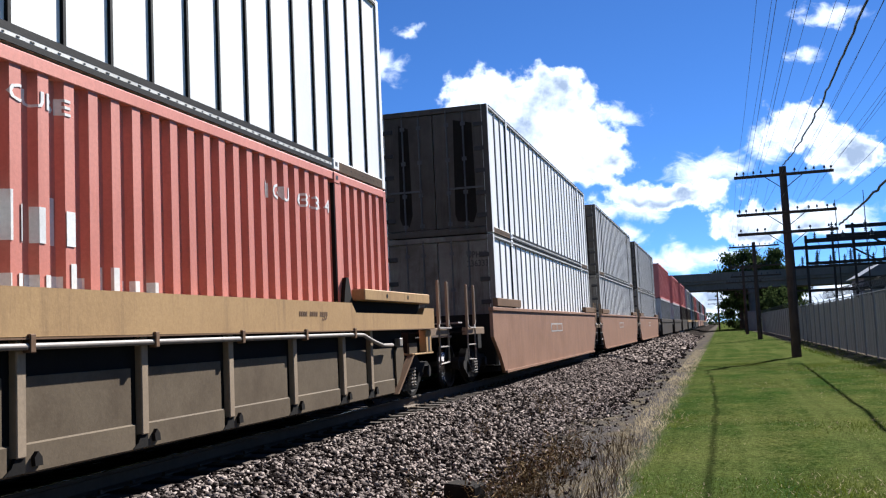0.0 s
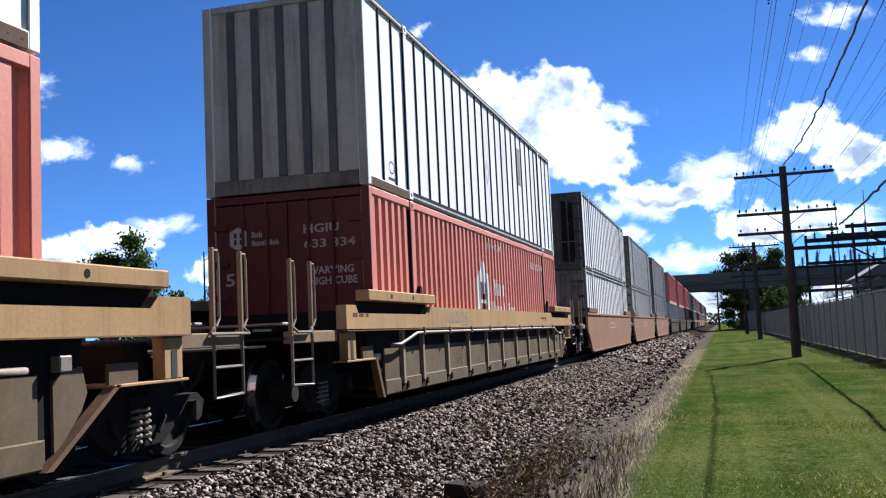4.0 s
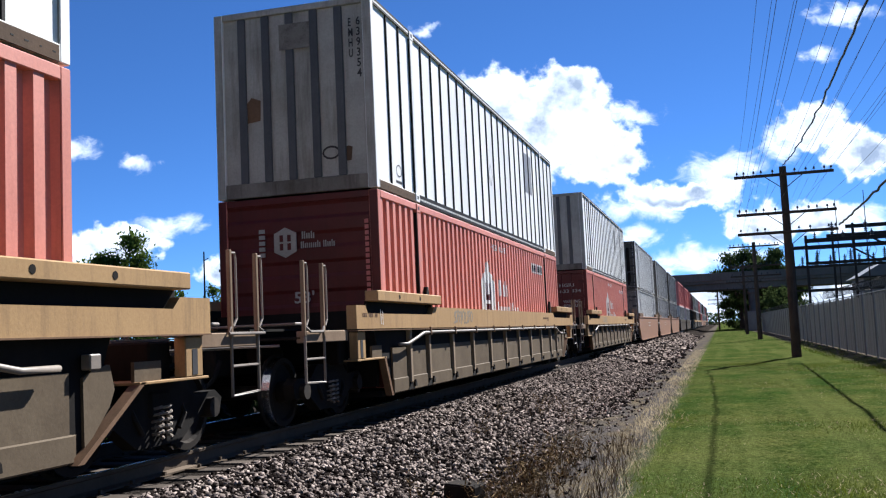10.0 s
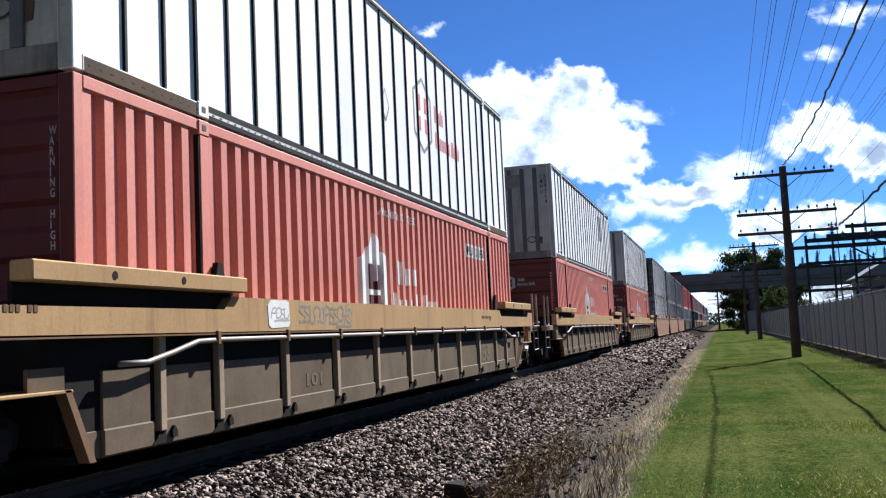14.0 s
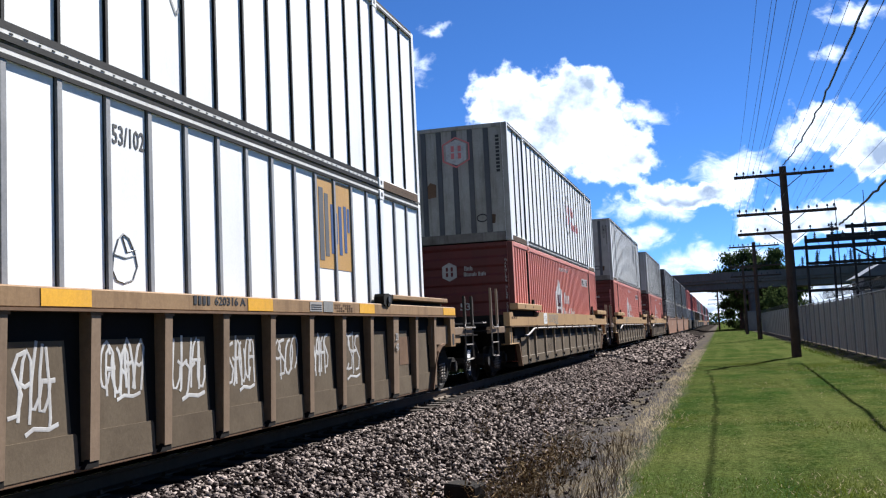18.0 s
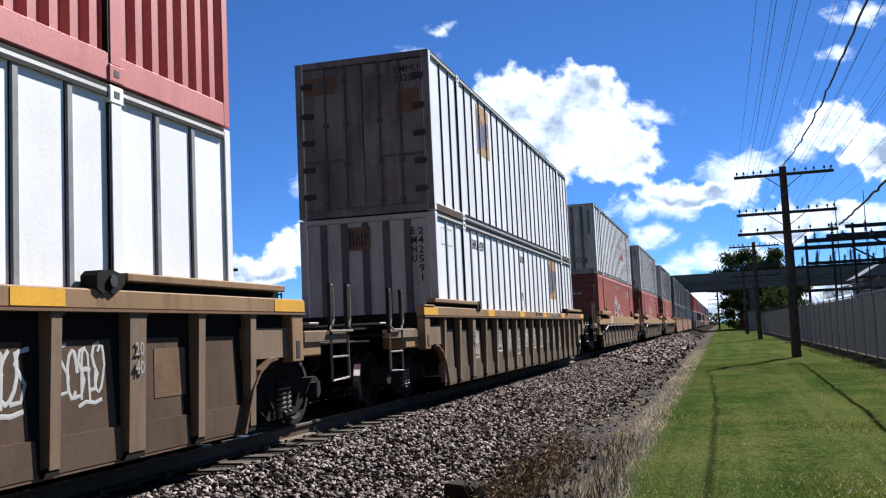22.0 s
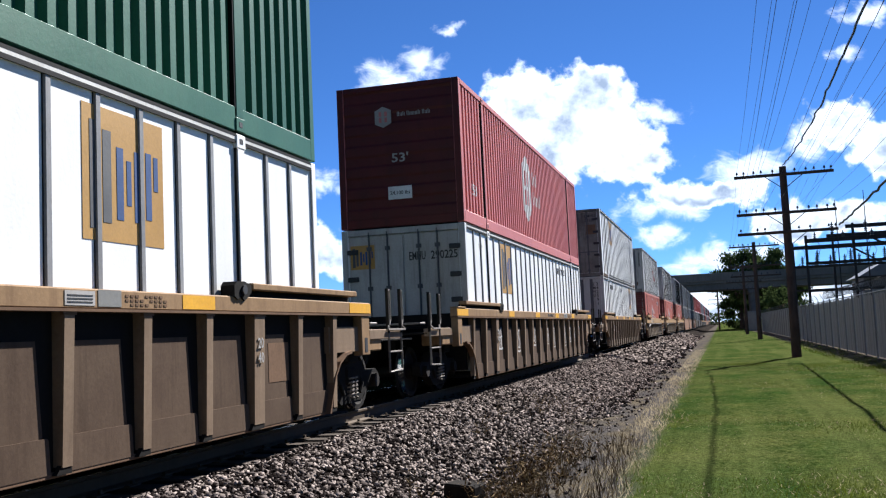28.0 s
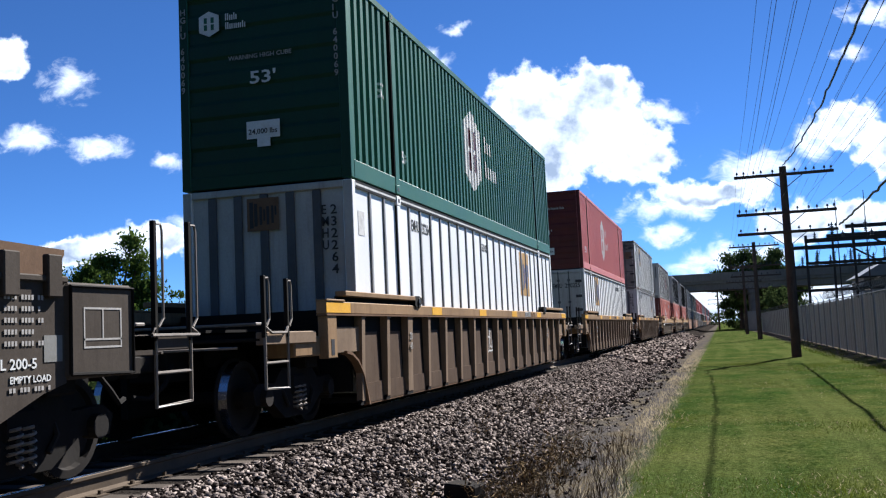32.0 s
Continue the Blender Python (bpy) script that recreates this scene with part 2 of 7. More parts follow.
def ground_material():
    mat = bpy.data.materials.new("lawn_verge_and_ballast")
    mat.use_nodes = True
    nt = mat.node_tree
    bs = nt.nodes["Principled BSDF"]
    co = nt.nodes.new("ShaderNodeTexCoord").outputs["Object"]
    sep = nt.nodes.new("ShaderNodeSeparateXYZ")
    nt.links.new(co, sep.inputs[0])
    n1 = noise_tex(nt, co, 0.55, 6, 0.6)
    n2 = noise_tex(nt, co, 14, 6, 0.7)
    n3 = noise_tex(nt, co, 55, 3, 0.7)
    n4 = noise_tex(nt, co, 2.2, 6, 0.65, (1, 0.35, 1))
    lawn = ramp_between(nt, n2, (0.013, 0.025, 0.006), (0.073, 0.095, 0.030), 0.32, 0.68)
    lawn_patch = ramp_between(nt, n1, (0.58, 0.76, 0.62), (1.38, 1.16, 1.2), 0.38, 0.62)
    lawn = mixed(nt, 1.0, lawn, lawn_patch, "MULTIPLY")
    dry = ramp_between(nt, n4, (0, 0, 0), (0.5, 0.5, 0.5), 0.52, 0.75)
    lawn = mixed(nt, dry, lawn, (0.094, 0.098, 0.026))
    speck = noise_tex(nt, co, 9.0, 8, 0.8)
    lawn = mixed(nt, ramp_between(nt, speck, (0, 0, 0), (0.7, 0.7, 0.7), 0.58, 0.70), lawn, (0.16, 0.17, 0.105))
    tracks = noise_tex(nt, co, 1.3, 3, 0.5, (1, 0.03, 1))
    lawn = mixed(nt, ramp_between(nt, tracks, (0, 0, 0), (0.4, 0.4, 0.4), 0.5, 0.66), lawn, (0.085, 0.097, 0.032))
    clump = noise_tex(nt, co, 34, 4, 0.75)
    lawn = mixed(nt, 1.0, lawn, ramp_between(nt, clump, (0.32, 0.36, 0.28), (1.45, 1.4, 1.35), 0.34, 0.64), "MULTIPLY")
    soil = ramp_between(nt, n2, (0.030, 0.027, 0.026), (0.092, 0.083, 0.078), 0.3, 0.7)
    straw = ramp_between(nt, n3, (0.060, 0.050, 0.036), (0.135, 0.112, 0.078), 0.3, 0.7)
    soil = mixed(nt, ramp_between(nt, n4, (0, 0, 0), (1, 1, 1), 0.45, 0.62), soil, straw)
    # Bed kept near black to draw the shade between ballast stones.
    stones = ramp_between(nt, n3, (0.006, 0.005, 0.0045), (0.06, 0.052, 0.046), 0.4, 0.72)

    def edge(at, width, wob):
        ad = nt.nodes.new("ShaderNodeMath")
        ad.operation = "MULTIPLY_ADD"
        nt.links.new(n4, ad.inputs[0])
        ad.inputs[1].default_value = wob
        nt.links.new(sep.outputs["X"], ad.inputs[2])
        mr = nt.nodes.new("ShaderNodeMapRange")
        mr.inputs["From Min"].default_value = at - width + wob * 0.5
        mr.inputs["From Max"].default_value = at + width + wob * 0.5
        nt.links.new(ad.outputs[0], mr.inputs["Value"])
        return mr.outputs[0]

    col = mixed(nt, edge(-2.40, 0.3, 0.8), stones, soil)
    col = mixed(nt, edge(-1.05, 0.18, 0.7), col, lawn)
    col = mixed(nt, edge(4.45, 0.25, 1.2), col, soil)
    col = mixed(nt, edge(9.0, 1.0, 1.0), col, lawn)
    # Dark bed runs on past the track, standing in for shade under cars.
    far = nt.nodes.new("ShaderNodeMapRange")
    far.inputs["From Min"].default_value, far.inputs["From Max"].default_value = -17.0, -15.5
    nt.links.new(sep.outputs["X"], far.inputs["Value"])
    col = mixed(nt, far.outputs[0], lawn, col)
    nt.links.new(col, bs.inputs["Base Color"])
    bs.inputs["Roughness"].default_value = 0.9
    bs.inputs["Specular IOR Level"].default_value = 0.0
    bp = nt.nodes.new("ShaderNodeBump")
    bp.inputs["Strength"].default_value = 0.6
    bp.inputs["Distance"].default_value = 0.04
    nt.links.new(n3, bp.inputs["Height"])
    nt.links.new(bp.outputs[0], bs.inputs["Normal"])
    return mat


M["slat"] = leafy("faded_fence_slats", (0.15, 0.152, 0.148), (0.34, 0.345, 0.34))


def lets_light_through(mat, colour, share):
    """Mixes a translucent share into a thin material."""
    nt = mat.node_tree
    thin = nt.nodes.new("ShaderNodeBsdfTranslucent")
    thin.inputs["Color"].default_value = (*colour, 1)
    mx = nt.nodes.new("ShaderNodeMixShader")
    mx.inputs["Fac"].default_value = share
    nt.links.new(nt.nodes["Principled BSDF"].outputs[0], mx.inputs[1])
    nt.links.new(thin.outputs[0], mx.inputs[2])
    nt.links.new(mx.outputs[0], nt.nodes["Material Output"].inputs["Surface"])


lets_light_through(M["slat"], (0.34, 0.34, 0.33), 0.42)
lets_light_through(M["leaf"], (0.06, 0.09, 0.018), 0.35)
lets_light_through(M["leaf_dark"], (0.045, 0.062, 0.022), 0.3)
lets_light_through(M["blade"], (0.09, 0.12, 0.008), 0.25)
lets_light_through(M["straw"], (0.5, 0.42, 0.28), 0.3)
M["ground"] = ground_material()

# ---------------------------------------------------------------- mesh helpers
def mesh_of(bm, name, mats, smooth=False):
    me = bpy.data.meshes.new(name)
    bm.to_mesh(me)
    bm.free()
    for m in (mats if isinstance(mats, (list, tuple)) else [mats]):
        me.materials.append(m)
    if smooth:
        for f in me.polygons:
            f.use_smooth = True
    return me


def part(name, bm, material, parent, label="", at=None, smooth=False):
    """Links a bmesh, or a mesh that is shared, as one mesh object under a thing or a part."""
    me = mesh_of(bm, name, material, smooth) if isinstance(bm, bmesh.types.BMesh) else bm
    ob = new(name, me)
    ob.parent = parent
    if at is not None:
        ob.matrix_basis = at if isinstance(at, Matrix) else Matrix.Translation(at)
    if label:
        ob["label"] = label
    return ob


def thing(name, m=None):
    ob = new(name)
    ob.empty_display_size = 0.3
    if m is not None:
        ob.matrix_basis = m
    return ob


def box(bm, x0, x1, y0, y1, z0, z1, bevel=0.0):
    r = bmesh.ops.create_cube(bm, size=1.0)
    vs = r["verts"]
    for v in vs:
        v.co = Vector(((x0 + x1) / 2 + v.co.x * (x1 - x0), (y0 + y1) / 2 + v.co.y * (y1 - y0), (z0 + z1) / 2 + v.co.z * (z1 - z0)))
    if bevel:
        es = list({e for v in vs for e in v.link_edges})
        bmesh.ops.bevel(bm, geom=es, offset=bevel, segments=1, affect="EDGES")
    return bm


def boxes(*dims, bevel=0.0):
    bm = bmesh.new()
    for d in dims:
        box(bm, *d, bevel=bevel)
    return bm


def rod(bm, a, b, r, seg=8, r2=None, caps=True):
    a, b = Vector(a), Vector(b)
    d = b - a
    m = Matrix.Translation((a + b) / 2) @ d.to_track_quat("Z", "Y").to_matrix().to_4x4()
    bmesh.ops.create_cone(bm, cap_ends=caps, segments=seg, radius1=r, radius2=r if r2 is None else r2, depth=d.length, matrix=m)
    return bm


def tube(points, r, seg=6):
    """A bent pipe along the points, one closed run of rings."""
    bm = bmesh.new()
    pts = [Vector(p) for p in points]
    rings = []
    for i, p in enumerate(pts):
        d = (pts[min(i + 1, len(pts) - 1)] - pts[max(i - 1, 0)]).normalized()
        side = d.orthogonal().normalized() if not rings else (last - d * last.dot(d)).normalized()
        last = side
        up = d.cross(side)
        rings.append([bm.verts.new(p + side * (r * math.cos(k * math.tau / seg)) + up * (r * math.sin(k * math.tau / seg))) for k in range(seg)])
    for a, b in zip(rings, rings[1:]):
        for k in range(seg):
            bm.faces.new((a[k], a[(k + 1) % seg], b[(k + 1) % seg], b[k]))
    bm.faces.new(rings[0][::-1])
    bm.faces.new(rings[-1])
    return bm


def prism(outline, x0, x1, axis="x"):
    """A solid from an outline in the plane across the axis, between two places on it."""
    bm = bmesh.new()

    def at(u, v, w):
        return {"x": (w, u, v), "y": (u, w, v), "z": (u, v, w)}[axis]
    lo = [bm.verts.new(at(u, v, x0)) for u, v in outline]
    hi = [bm.verts.new(at(u, v, x1)) for u, v in outline]
    n = len(outline)
    bm.faces.new(lo)
    bm.faces.new(hi[::-1])
    for i in range(n):
        bm.faces.new((lo[i], hi[i], hi[(i + 1) % n], lo[(i + 1) % n]))
    bmesh.ops.recalc_face_normals(bm, faces=bm.faces[:])
    return bm


def raw_mesh(name, verts, faces_n, material, k=3):
    """A mesh from arrays of corners, k to a face."""
    verts = np.asarray(verts, dtype=np.float32).reshape(-1, 3)
    faces = np.asarray(faces_n, dtype=np.int32).reshape(-1, k)
    me = bpy.data.meshes.new(name)
    me.vertices.add(len(verts))
    me.vertices.foreach_set("co", verts.ravel())
    me.loops.add(faces.size)
    me.loops.foreach_set("vertex_index", faces.ravel())
    me.polygons.add(len(faces))
    me.polygons.foreach_set("loop_start", np.arange(0, faces.size, k, dtype=np.int32))
    me.polygons.foreach_set("loop_total", np.full(len(faces), k, dtype=np.int32))
    me.update(calc_edges=True)
    me.materials.append(material)
    return me


SIDE = Matrix(((0, 0, 1, 0), (1, 0, 0, 0), (0, 1, 0, 0), (0, 0, 0, 1)))   # lettering on a face towards +x
END = Matrix(((1, 0, 0, 0), (0, 0, -1, 0), (0, 1, 0, 0), (0, 0, 0, 1)))   # lettering on a face towards -y


def lettering(text, size, material, parent, m, wide=1.0, name="lettering", align="LEFT", lead=1.0):
    cu = bpy.data.curves.new("lettering", "FONT")
    cu.body = text
    cu.size = size
    cu.extrude = 0.002
    cu.offset = 0.016 * size
    cu.align_x = align
    cu.space_line = lead
    cu.resolution_u = 2
    tmp = bpy.data.objects.new("lettering_curve", cu)
    scene.collection.objects.link(tmp)
    bpy.context.view_layer.update()
    me = bpy.data.meshes.new_from_object(tmp.evaluated_get(bpy.context.evaluated_depsgraph_get()))
    bpy.data.objects.remove(tmp)
    bpy.data.curves.remove(cu)
    me.materials.clear()
    me.materials.append(material)
    for v in me.vertices:
        v.co.x *= wide
    ob = new(name, me)
    ob.parent = parent
    ob.matrix_basis = m
    return ob


def plates(rects, depth=0.003):
    """Flat bars in one mesh, in the plane of the lettering."""
    bm = bmesh.new()
    for u0, u1, v0, v1 in rects:
        box(bm, u0, u1, v0, v1, 0, depth)
    return bm


def flat_shape(outline, depth=0.003):
    return prism(outline, 0, depth, "z")


def ribbon(points, width, depth=0.003):
    """A flat painted stroke along points of the plane."""
    bm = bmesh.new()
    pts = [Vector((*p, 0)) for p in points]
    left, right = [], []
    for i, p in enumerate(pts):
        d = (pts[min(i + 1, len(pts) - 1)] - pts[max(i - 1, 0)]).normalized()
        nrm = Vector((-d.y, d.x, 0)) * width / 2
        left.append(bm.verts.new(p + nrm + Vector((0, 0, depth))))
        right.append(bm.verts.new(p - nrm + Vector((0, 0, depth))))
    for i in range(len(pts) - 1):
        bm.faces.new((left[i], right[i], right[i + 1], left[i + 1]))
    return bm


def scrawl(w, h, rng, strokes=4, width=0.05):
    """Sprayed loops, hooks and slashes that cannot be read, in a field of w by h."""
    bm = bmesh.new()
    cw = w / strokes
    for k in range(strokes):
        x0, y0 = cw * k, h * rng.uniform(-0.08, 0.08)
        kind = rng.choice(("loop", "hook", "arch", "zig", "stem"))
        lean = rng.uniform(-0.12, 0.2) * h
        if kind == "loop":
            a0 = rng.uniform(0, 6.28)
            pts = [(0.5 + 0.45 * math.cos(a0 + a), 0.5 + 0.46 * math.sin(a0 + a)) for a in (0.55 * q for q in range(11))]
        elif kind == "hook":
            pts = [(0.2, 1.0), (0.18, 0.6), (0.16, 0.25), (0.3, 0.03), (0.6, 0.02), (0.85, 0.2), (0.88, 0.45)]
        elif kind == "arch":
            pts = [(0.1, 0.0), (0.1, 0.45), (0.2, 0.85), (0.5, 1.0), (0.8, 0.85), (0.88, 0.45), (0.9, -0.05)]
        elif kind == "zig":
            pts = [(0.85, 0.95), (0.3, 0.9), (0.15, 0.7), (0.5, 0.52), (0.85, 0.35), (0.7, 0.06), (0.1, 0.03)]
        else:
            pts = [(0.5, 1.05), (0.48, 0.5), (0.42, 0.0), (0.3, -0.2 * rng.random())]
        runs = [pts]
        if kind in ("stem", "arch"):
            runs.append([(0.05, 0.55), (0.5, 0.5 + rng.uniform(-0.08, 0.1)), (0.98, 0.55)])
        if k == strokes - 1 and rng.random() < 0.6:
            runs.append([(0.9, -0.1), (0.2, -0.16), (-0.8, -0.12), (-1.4, -0.2)])
        for run in runs:
            tmp = tube([(x0 + cw * 1.55 * u + lean * v + rng.uniform(-0.006, 0.006), y0 + h * v, 0.0) for u, v in run], width * rng.uniform(0.42, 0.58), 6)
            for v in tmp.verts:
                v.co.z *= 0.07
            me = bpy.data.meshes.new("stroke")
            tmp.to_mesh(me)
            tmp.free()
            bm.from_mesh(me)
            bpy.data.meshes.remove(me)
    return bm


TRAIN = []          # (thing, its pose at the start) for all that rolls with the train
AXLES = []          # (axle, its pose in its car)


def rolling(ob, m):
    ob.matrix_basis = m
    TRAIN.append((ob, m))
    return ob

# ---------------------------------------------------------------- containers
CL, CW, CH = 16.15, 1.295, 2.896
MARK_X = CW - 0.0235          # painted marks on flat side sheets
POST_AT = (1.98, CL - 1.98)


def frame_parts(c, mat, rail_mat, bottom=0.14, top=0.10, end_mat=None):
    """Corner posts, rails, roof, floor and lifting posts of a container."""
    for x in (-1, 1):
        for y0 in (0.0, CL - 0.12):
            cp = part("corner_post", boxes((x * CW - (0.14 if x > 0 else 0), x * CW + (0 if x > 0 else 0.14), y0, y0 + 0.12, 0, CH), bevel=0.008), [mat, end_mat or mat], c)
            # End-facing post faces take the end paint with its painted shade.
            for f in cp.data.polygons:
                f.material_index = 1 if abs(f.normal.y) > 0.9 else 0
        part("bottom_rail", boxes((x * CW - (0.12 if x > 0 else 0.003), x * CW + (0.003 if x > 0 else 0.12), 0.12, CL - 0.12, 0.0, bottom), bevel=0.008), rail_mat, c)
        part("top_rail", boxes((x * CW - (0.12 if x > 0 else 0.003), x * CW + (0.003 if x > 0 else 0.12), 0.12, CL - 0.12, CH - top, CH), bevel=0.008), rail_mat, c)
    part("roof", boxes((-CW + 0.1, CW - 0.1, 0.05, CL - 0.05, CH - 0.05, CH - 0.02)), mat, c)
    part("underside", boxes((-CW + 0.1, CW - 0.1, 0.05, CL - 0.05, 0.03, 0.09)), M["under"], c)
    for y in POST_AT:
        for x in (-1, 1):
            for z in (0.0, CH - 0.15):
                part("corner_casting", boxes((x * CW - 0.09, x * CW + 0.09 - 0.075 + (0 if x < 0 else 0.0), y - 0.10, y + 0.10, z, z + 0.15), bevel=0.01) if x < 0 else
                     boxes((CW - 0.08, CW + 0.016, y - 0.10, y + 0.10, z, z + 0.15), bevel=0.01), mat, c)
            part("lifting_post", boxes((x * CW - (0.05 if x > 0 else 0.01), x * CW + (0.01 if x > 0 else 0.05), y - 0.075, y + 0.075, 0.15, CH - 0.15), bevel=0.006), mat, c)
            part("post_seam", boxes((x * CW - (0.05 if x > 0 else 0.003), x * CW + (0.003 if x > 0 else 0.05), y - 0.098, y - 0.076, 0.15, CH - 0.15)), M["seam"], c)
            for z in (0.05, CH - 0.10):
                part("casting_hole", boxes((x * (CW + 0.014), x * (CW + 0.019), y - 0.035, y + 0.035, z, z + 0.055) if x > 0 else (-CW - 0.098, -CW - 0.09, y - 0.035, y + 0.035, z, z + 0.055)), M["black"], c)


def front_wall(c, mat, n=6):
    """The blank end towards -y: sheets with wide upright posts between them."""
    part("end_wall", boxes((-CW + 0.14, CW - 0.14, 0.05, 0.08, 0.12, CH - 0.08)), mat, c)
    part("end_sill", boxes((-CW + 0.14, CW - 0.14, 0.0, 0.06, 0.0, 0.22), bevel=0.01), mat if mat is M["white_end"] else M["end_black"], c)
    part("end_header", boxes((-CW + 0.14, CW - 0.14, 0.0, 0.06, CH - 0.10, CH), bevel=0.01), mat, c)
    for i in range(1, n):
        x = (i - n / 2) * 0.40 - 0.04
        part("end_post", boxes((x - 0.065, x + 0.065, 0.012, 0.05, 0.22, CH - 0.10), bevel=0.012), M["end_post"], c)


def door_wall(c, mat, post_mat, dark=M["black"]):
    """The end with two doors, lock rods, hinges and handles."""
    part("door_sill", boxes((-CW + 0.14, CW - 0.14, 0.0, 0.08, 0.0, 0.14), bevel=0.008), mat, c)
    part("door_header", boxes((-CW + 0.14, CW - 0.14, 0.0, 0.08, CH - 0.12, CH), bevel=0.008), mat, c)
    for s in (-1, 1):
        x0, x1 = (0.008, CW - 0.145) if s > 0 else (-CW + 0.145, -0.008)
        door = part("door", boxes((x0, x1, 0.035, 0.075, 0.15, CH - 0.13), bevel=0.008), mat, c)
        for k in (0.28, 0.62):
            x = x0 + (x1 - x0) * (k if s > 0 else 1 - k)
            bm = rod(bmesh.new(), (x, 0.012, 0.08), (x, 0.012, CH - 0.06), 0.02, 8)
            for z in (0.25, 0.95, 1.7, 2.5):
                box(bm, x - 0.05, x + 0.05, 0.0, 0.036, z - 0.04, z + 0.04)
            part("lock_rod", bm, post_mat, door)
            bm = boxes((x - 0.03, x + 0.42 * s, 0.0, 0.02, 1.02, 1.06) if s > 0 else (x - 0.42, x + 0.03, 0.0, 0.02, 1.02, 1.06))
            part("lock_handle", bm, post_mat, door)
        for z in (0.35, 0.85, 1.35, 1.85, 2.4):
            xa = CW - 0.34 if s > 0 else -CW + 0.10
            part("hinge", boxes((xa, xa + 0.24, -0.004, 0.04, z, z + 0.10), bevel=0.01), dark, door)


def sheet_container(name, label, m, mat, post_mat, rail_mat, doors=False, group="containers on the train", end_mat=None):
    """A container with flat side sheets between upright posts."""
    c = rolling(thing(name), m)
    tagged(c, label, "container", group)
    frame_parts(c, mat, rail_mat, end_mat=end_mat)
    n = 26
    pitch = (CL - 0.24) / n
    sheet = mesh_of(boxes((CW - 0.045, CW - 0.025, 0.0, pitch, 0.14, CH - 0.10)), "side_sheet", mat)
    thin = 0.62 if post_mat is M["seam"] else 1.0
    post = mesh_of(prism([(-0.042 * thin, 0.0), (0.042 * thin, 0.0), (0.028 * thin, 0.030), (-0.028 * thin, 0.030)], 0.14, CH - 0.10, "z"), "side_post", post_mat)
    for v in post.vertices:
        v.co = Vector((CW - 0.034 + v.co.y, v.co.x, v.co.z))
    post.flip_normals()
    # Black strip draws the seam and the post's shadow line.
    edge = mesh_of(boxes((CW - 0.036, CW - 0.0235, -0.054 * thin, 0.054 * thin, 0.14, CH - 0.10)), "seam_strip", M["seam"])
    for i in range(n):
        y = 0.12 + i * pitch
        part("side_sheet", sheet, None, c, at=(0, y, 0))
        if i and min(abs(y - p) for p in POST_AT) > 0.2:
            part("side_post", post, None, c, at=(0, y, 0))
            part("seam_strip", edge, None, c, at=(0, y, 0))
    part("far_side", boxes((-CW + 0.012, -CW + 0.03, 0.12, CL - 0.12, 0.14, CH - 0.10)), mat, c)
    part("end_wall", boxes((-CW + 0.14, CW - 0.14, CL - 0.06, CL - 0.02, 0.0, CH)), mat, c)
    bm = bmesh.new()
    for i in range(104):
        y = 0.2 + i * (CL - 0.4) / 103
        w = 0.010 + 0.006 * (i % 3)
        box(bm, CW + 0.002, CW + 0.006, y - w, y + w, 0.056, 0.068)
    tagged(part("perforated_strip", bm, M["seam"], c, "row of dark slots along the bottom rail"), kind="stuff")
    # Dark flat strips on the rail face draw shaded gaps and recesses.
    for a, b, z0, z1, mm in ((2.1, CL - 2.1, 0.080, 0.142, "seam"), (2.1, CL - 2.1, 0.0, 0.048, "seam"), (0.14, 1.86, 0.0, 0.125, "recess"), (CL - 1.86, CL - 0.14, 0.0, 0.125, "recess"), (0.14, CL - 0.14, CH - 0.104, CH - 0.066, "seam"), (0.14, CL - 0.14, CH - 0.032, CH, "seam")):
        part("rail_groove", boxes((CW - 0.01, CW + 0.0045, a, b, z0, z1)), M[mm], c, "dark strip drawn for the shaded gap along the rail")
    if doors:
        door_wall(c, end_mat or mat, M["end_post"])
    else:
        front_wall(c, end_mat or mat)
    return c


PROFILE = {}        # corrugated containers: the wall's breaks and depths


def wave(y0, y1, z0, z1, x, depth, pitch=0.335, mat=None, name="side_wall", parent=None, flip=False, axis="y"):
    """A corrugated wall: outer flats, sloping sides and inner flats."""
    n = max(1, round((y1 - y0) / pitch))
    p = (y1 - y0) / n
    prof = []
    for i in range(n):
        a = y0 + i * p
        prof += [(a, 0), (a + p * 0.40, 0), (a + p * 0.52, depth), (a + p * 0.88, depth)]
    prof.append((y1, 0))
    bm = bmesh.new()
    lo, hi = [], []
    for y, d in prof:
        w = x + d if flip else x - d
        c0, c1 = ((w, y, z0), (w, y, z1)) if axis == "y" else ((y, w, z0), (y, w, z1)) if axis == "x" else ((z0, w, y), (z1, w, y))
        lo.append(bm.verts.new(c0))
        hi.append(bm.verts.new(c1))
    for i in range(len(prof) - 1):
        bm.faces.new((lo[i], lo[i + 1], hi[i + 1], hi[i]))
    bmesh.ops.recalc_face_normals(bm, faces=bm.faces[:])
    return part(name, bm, mat, parent)


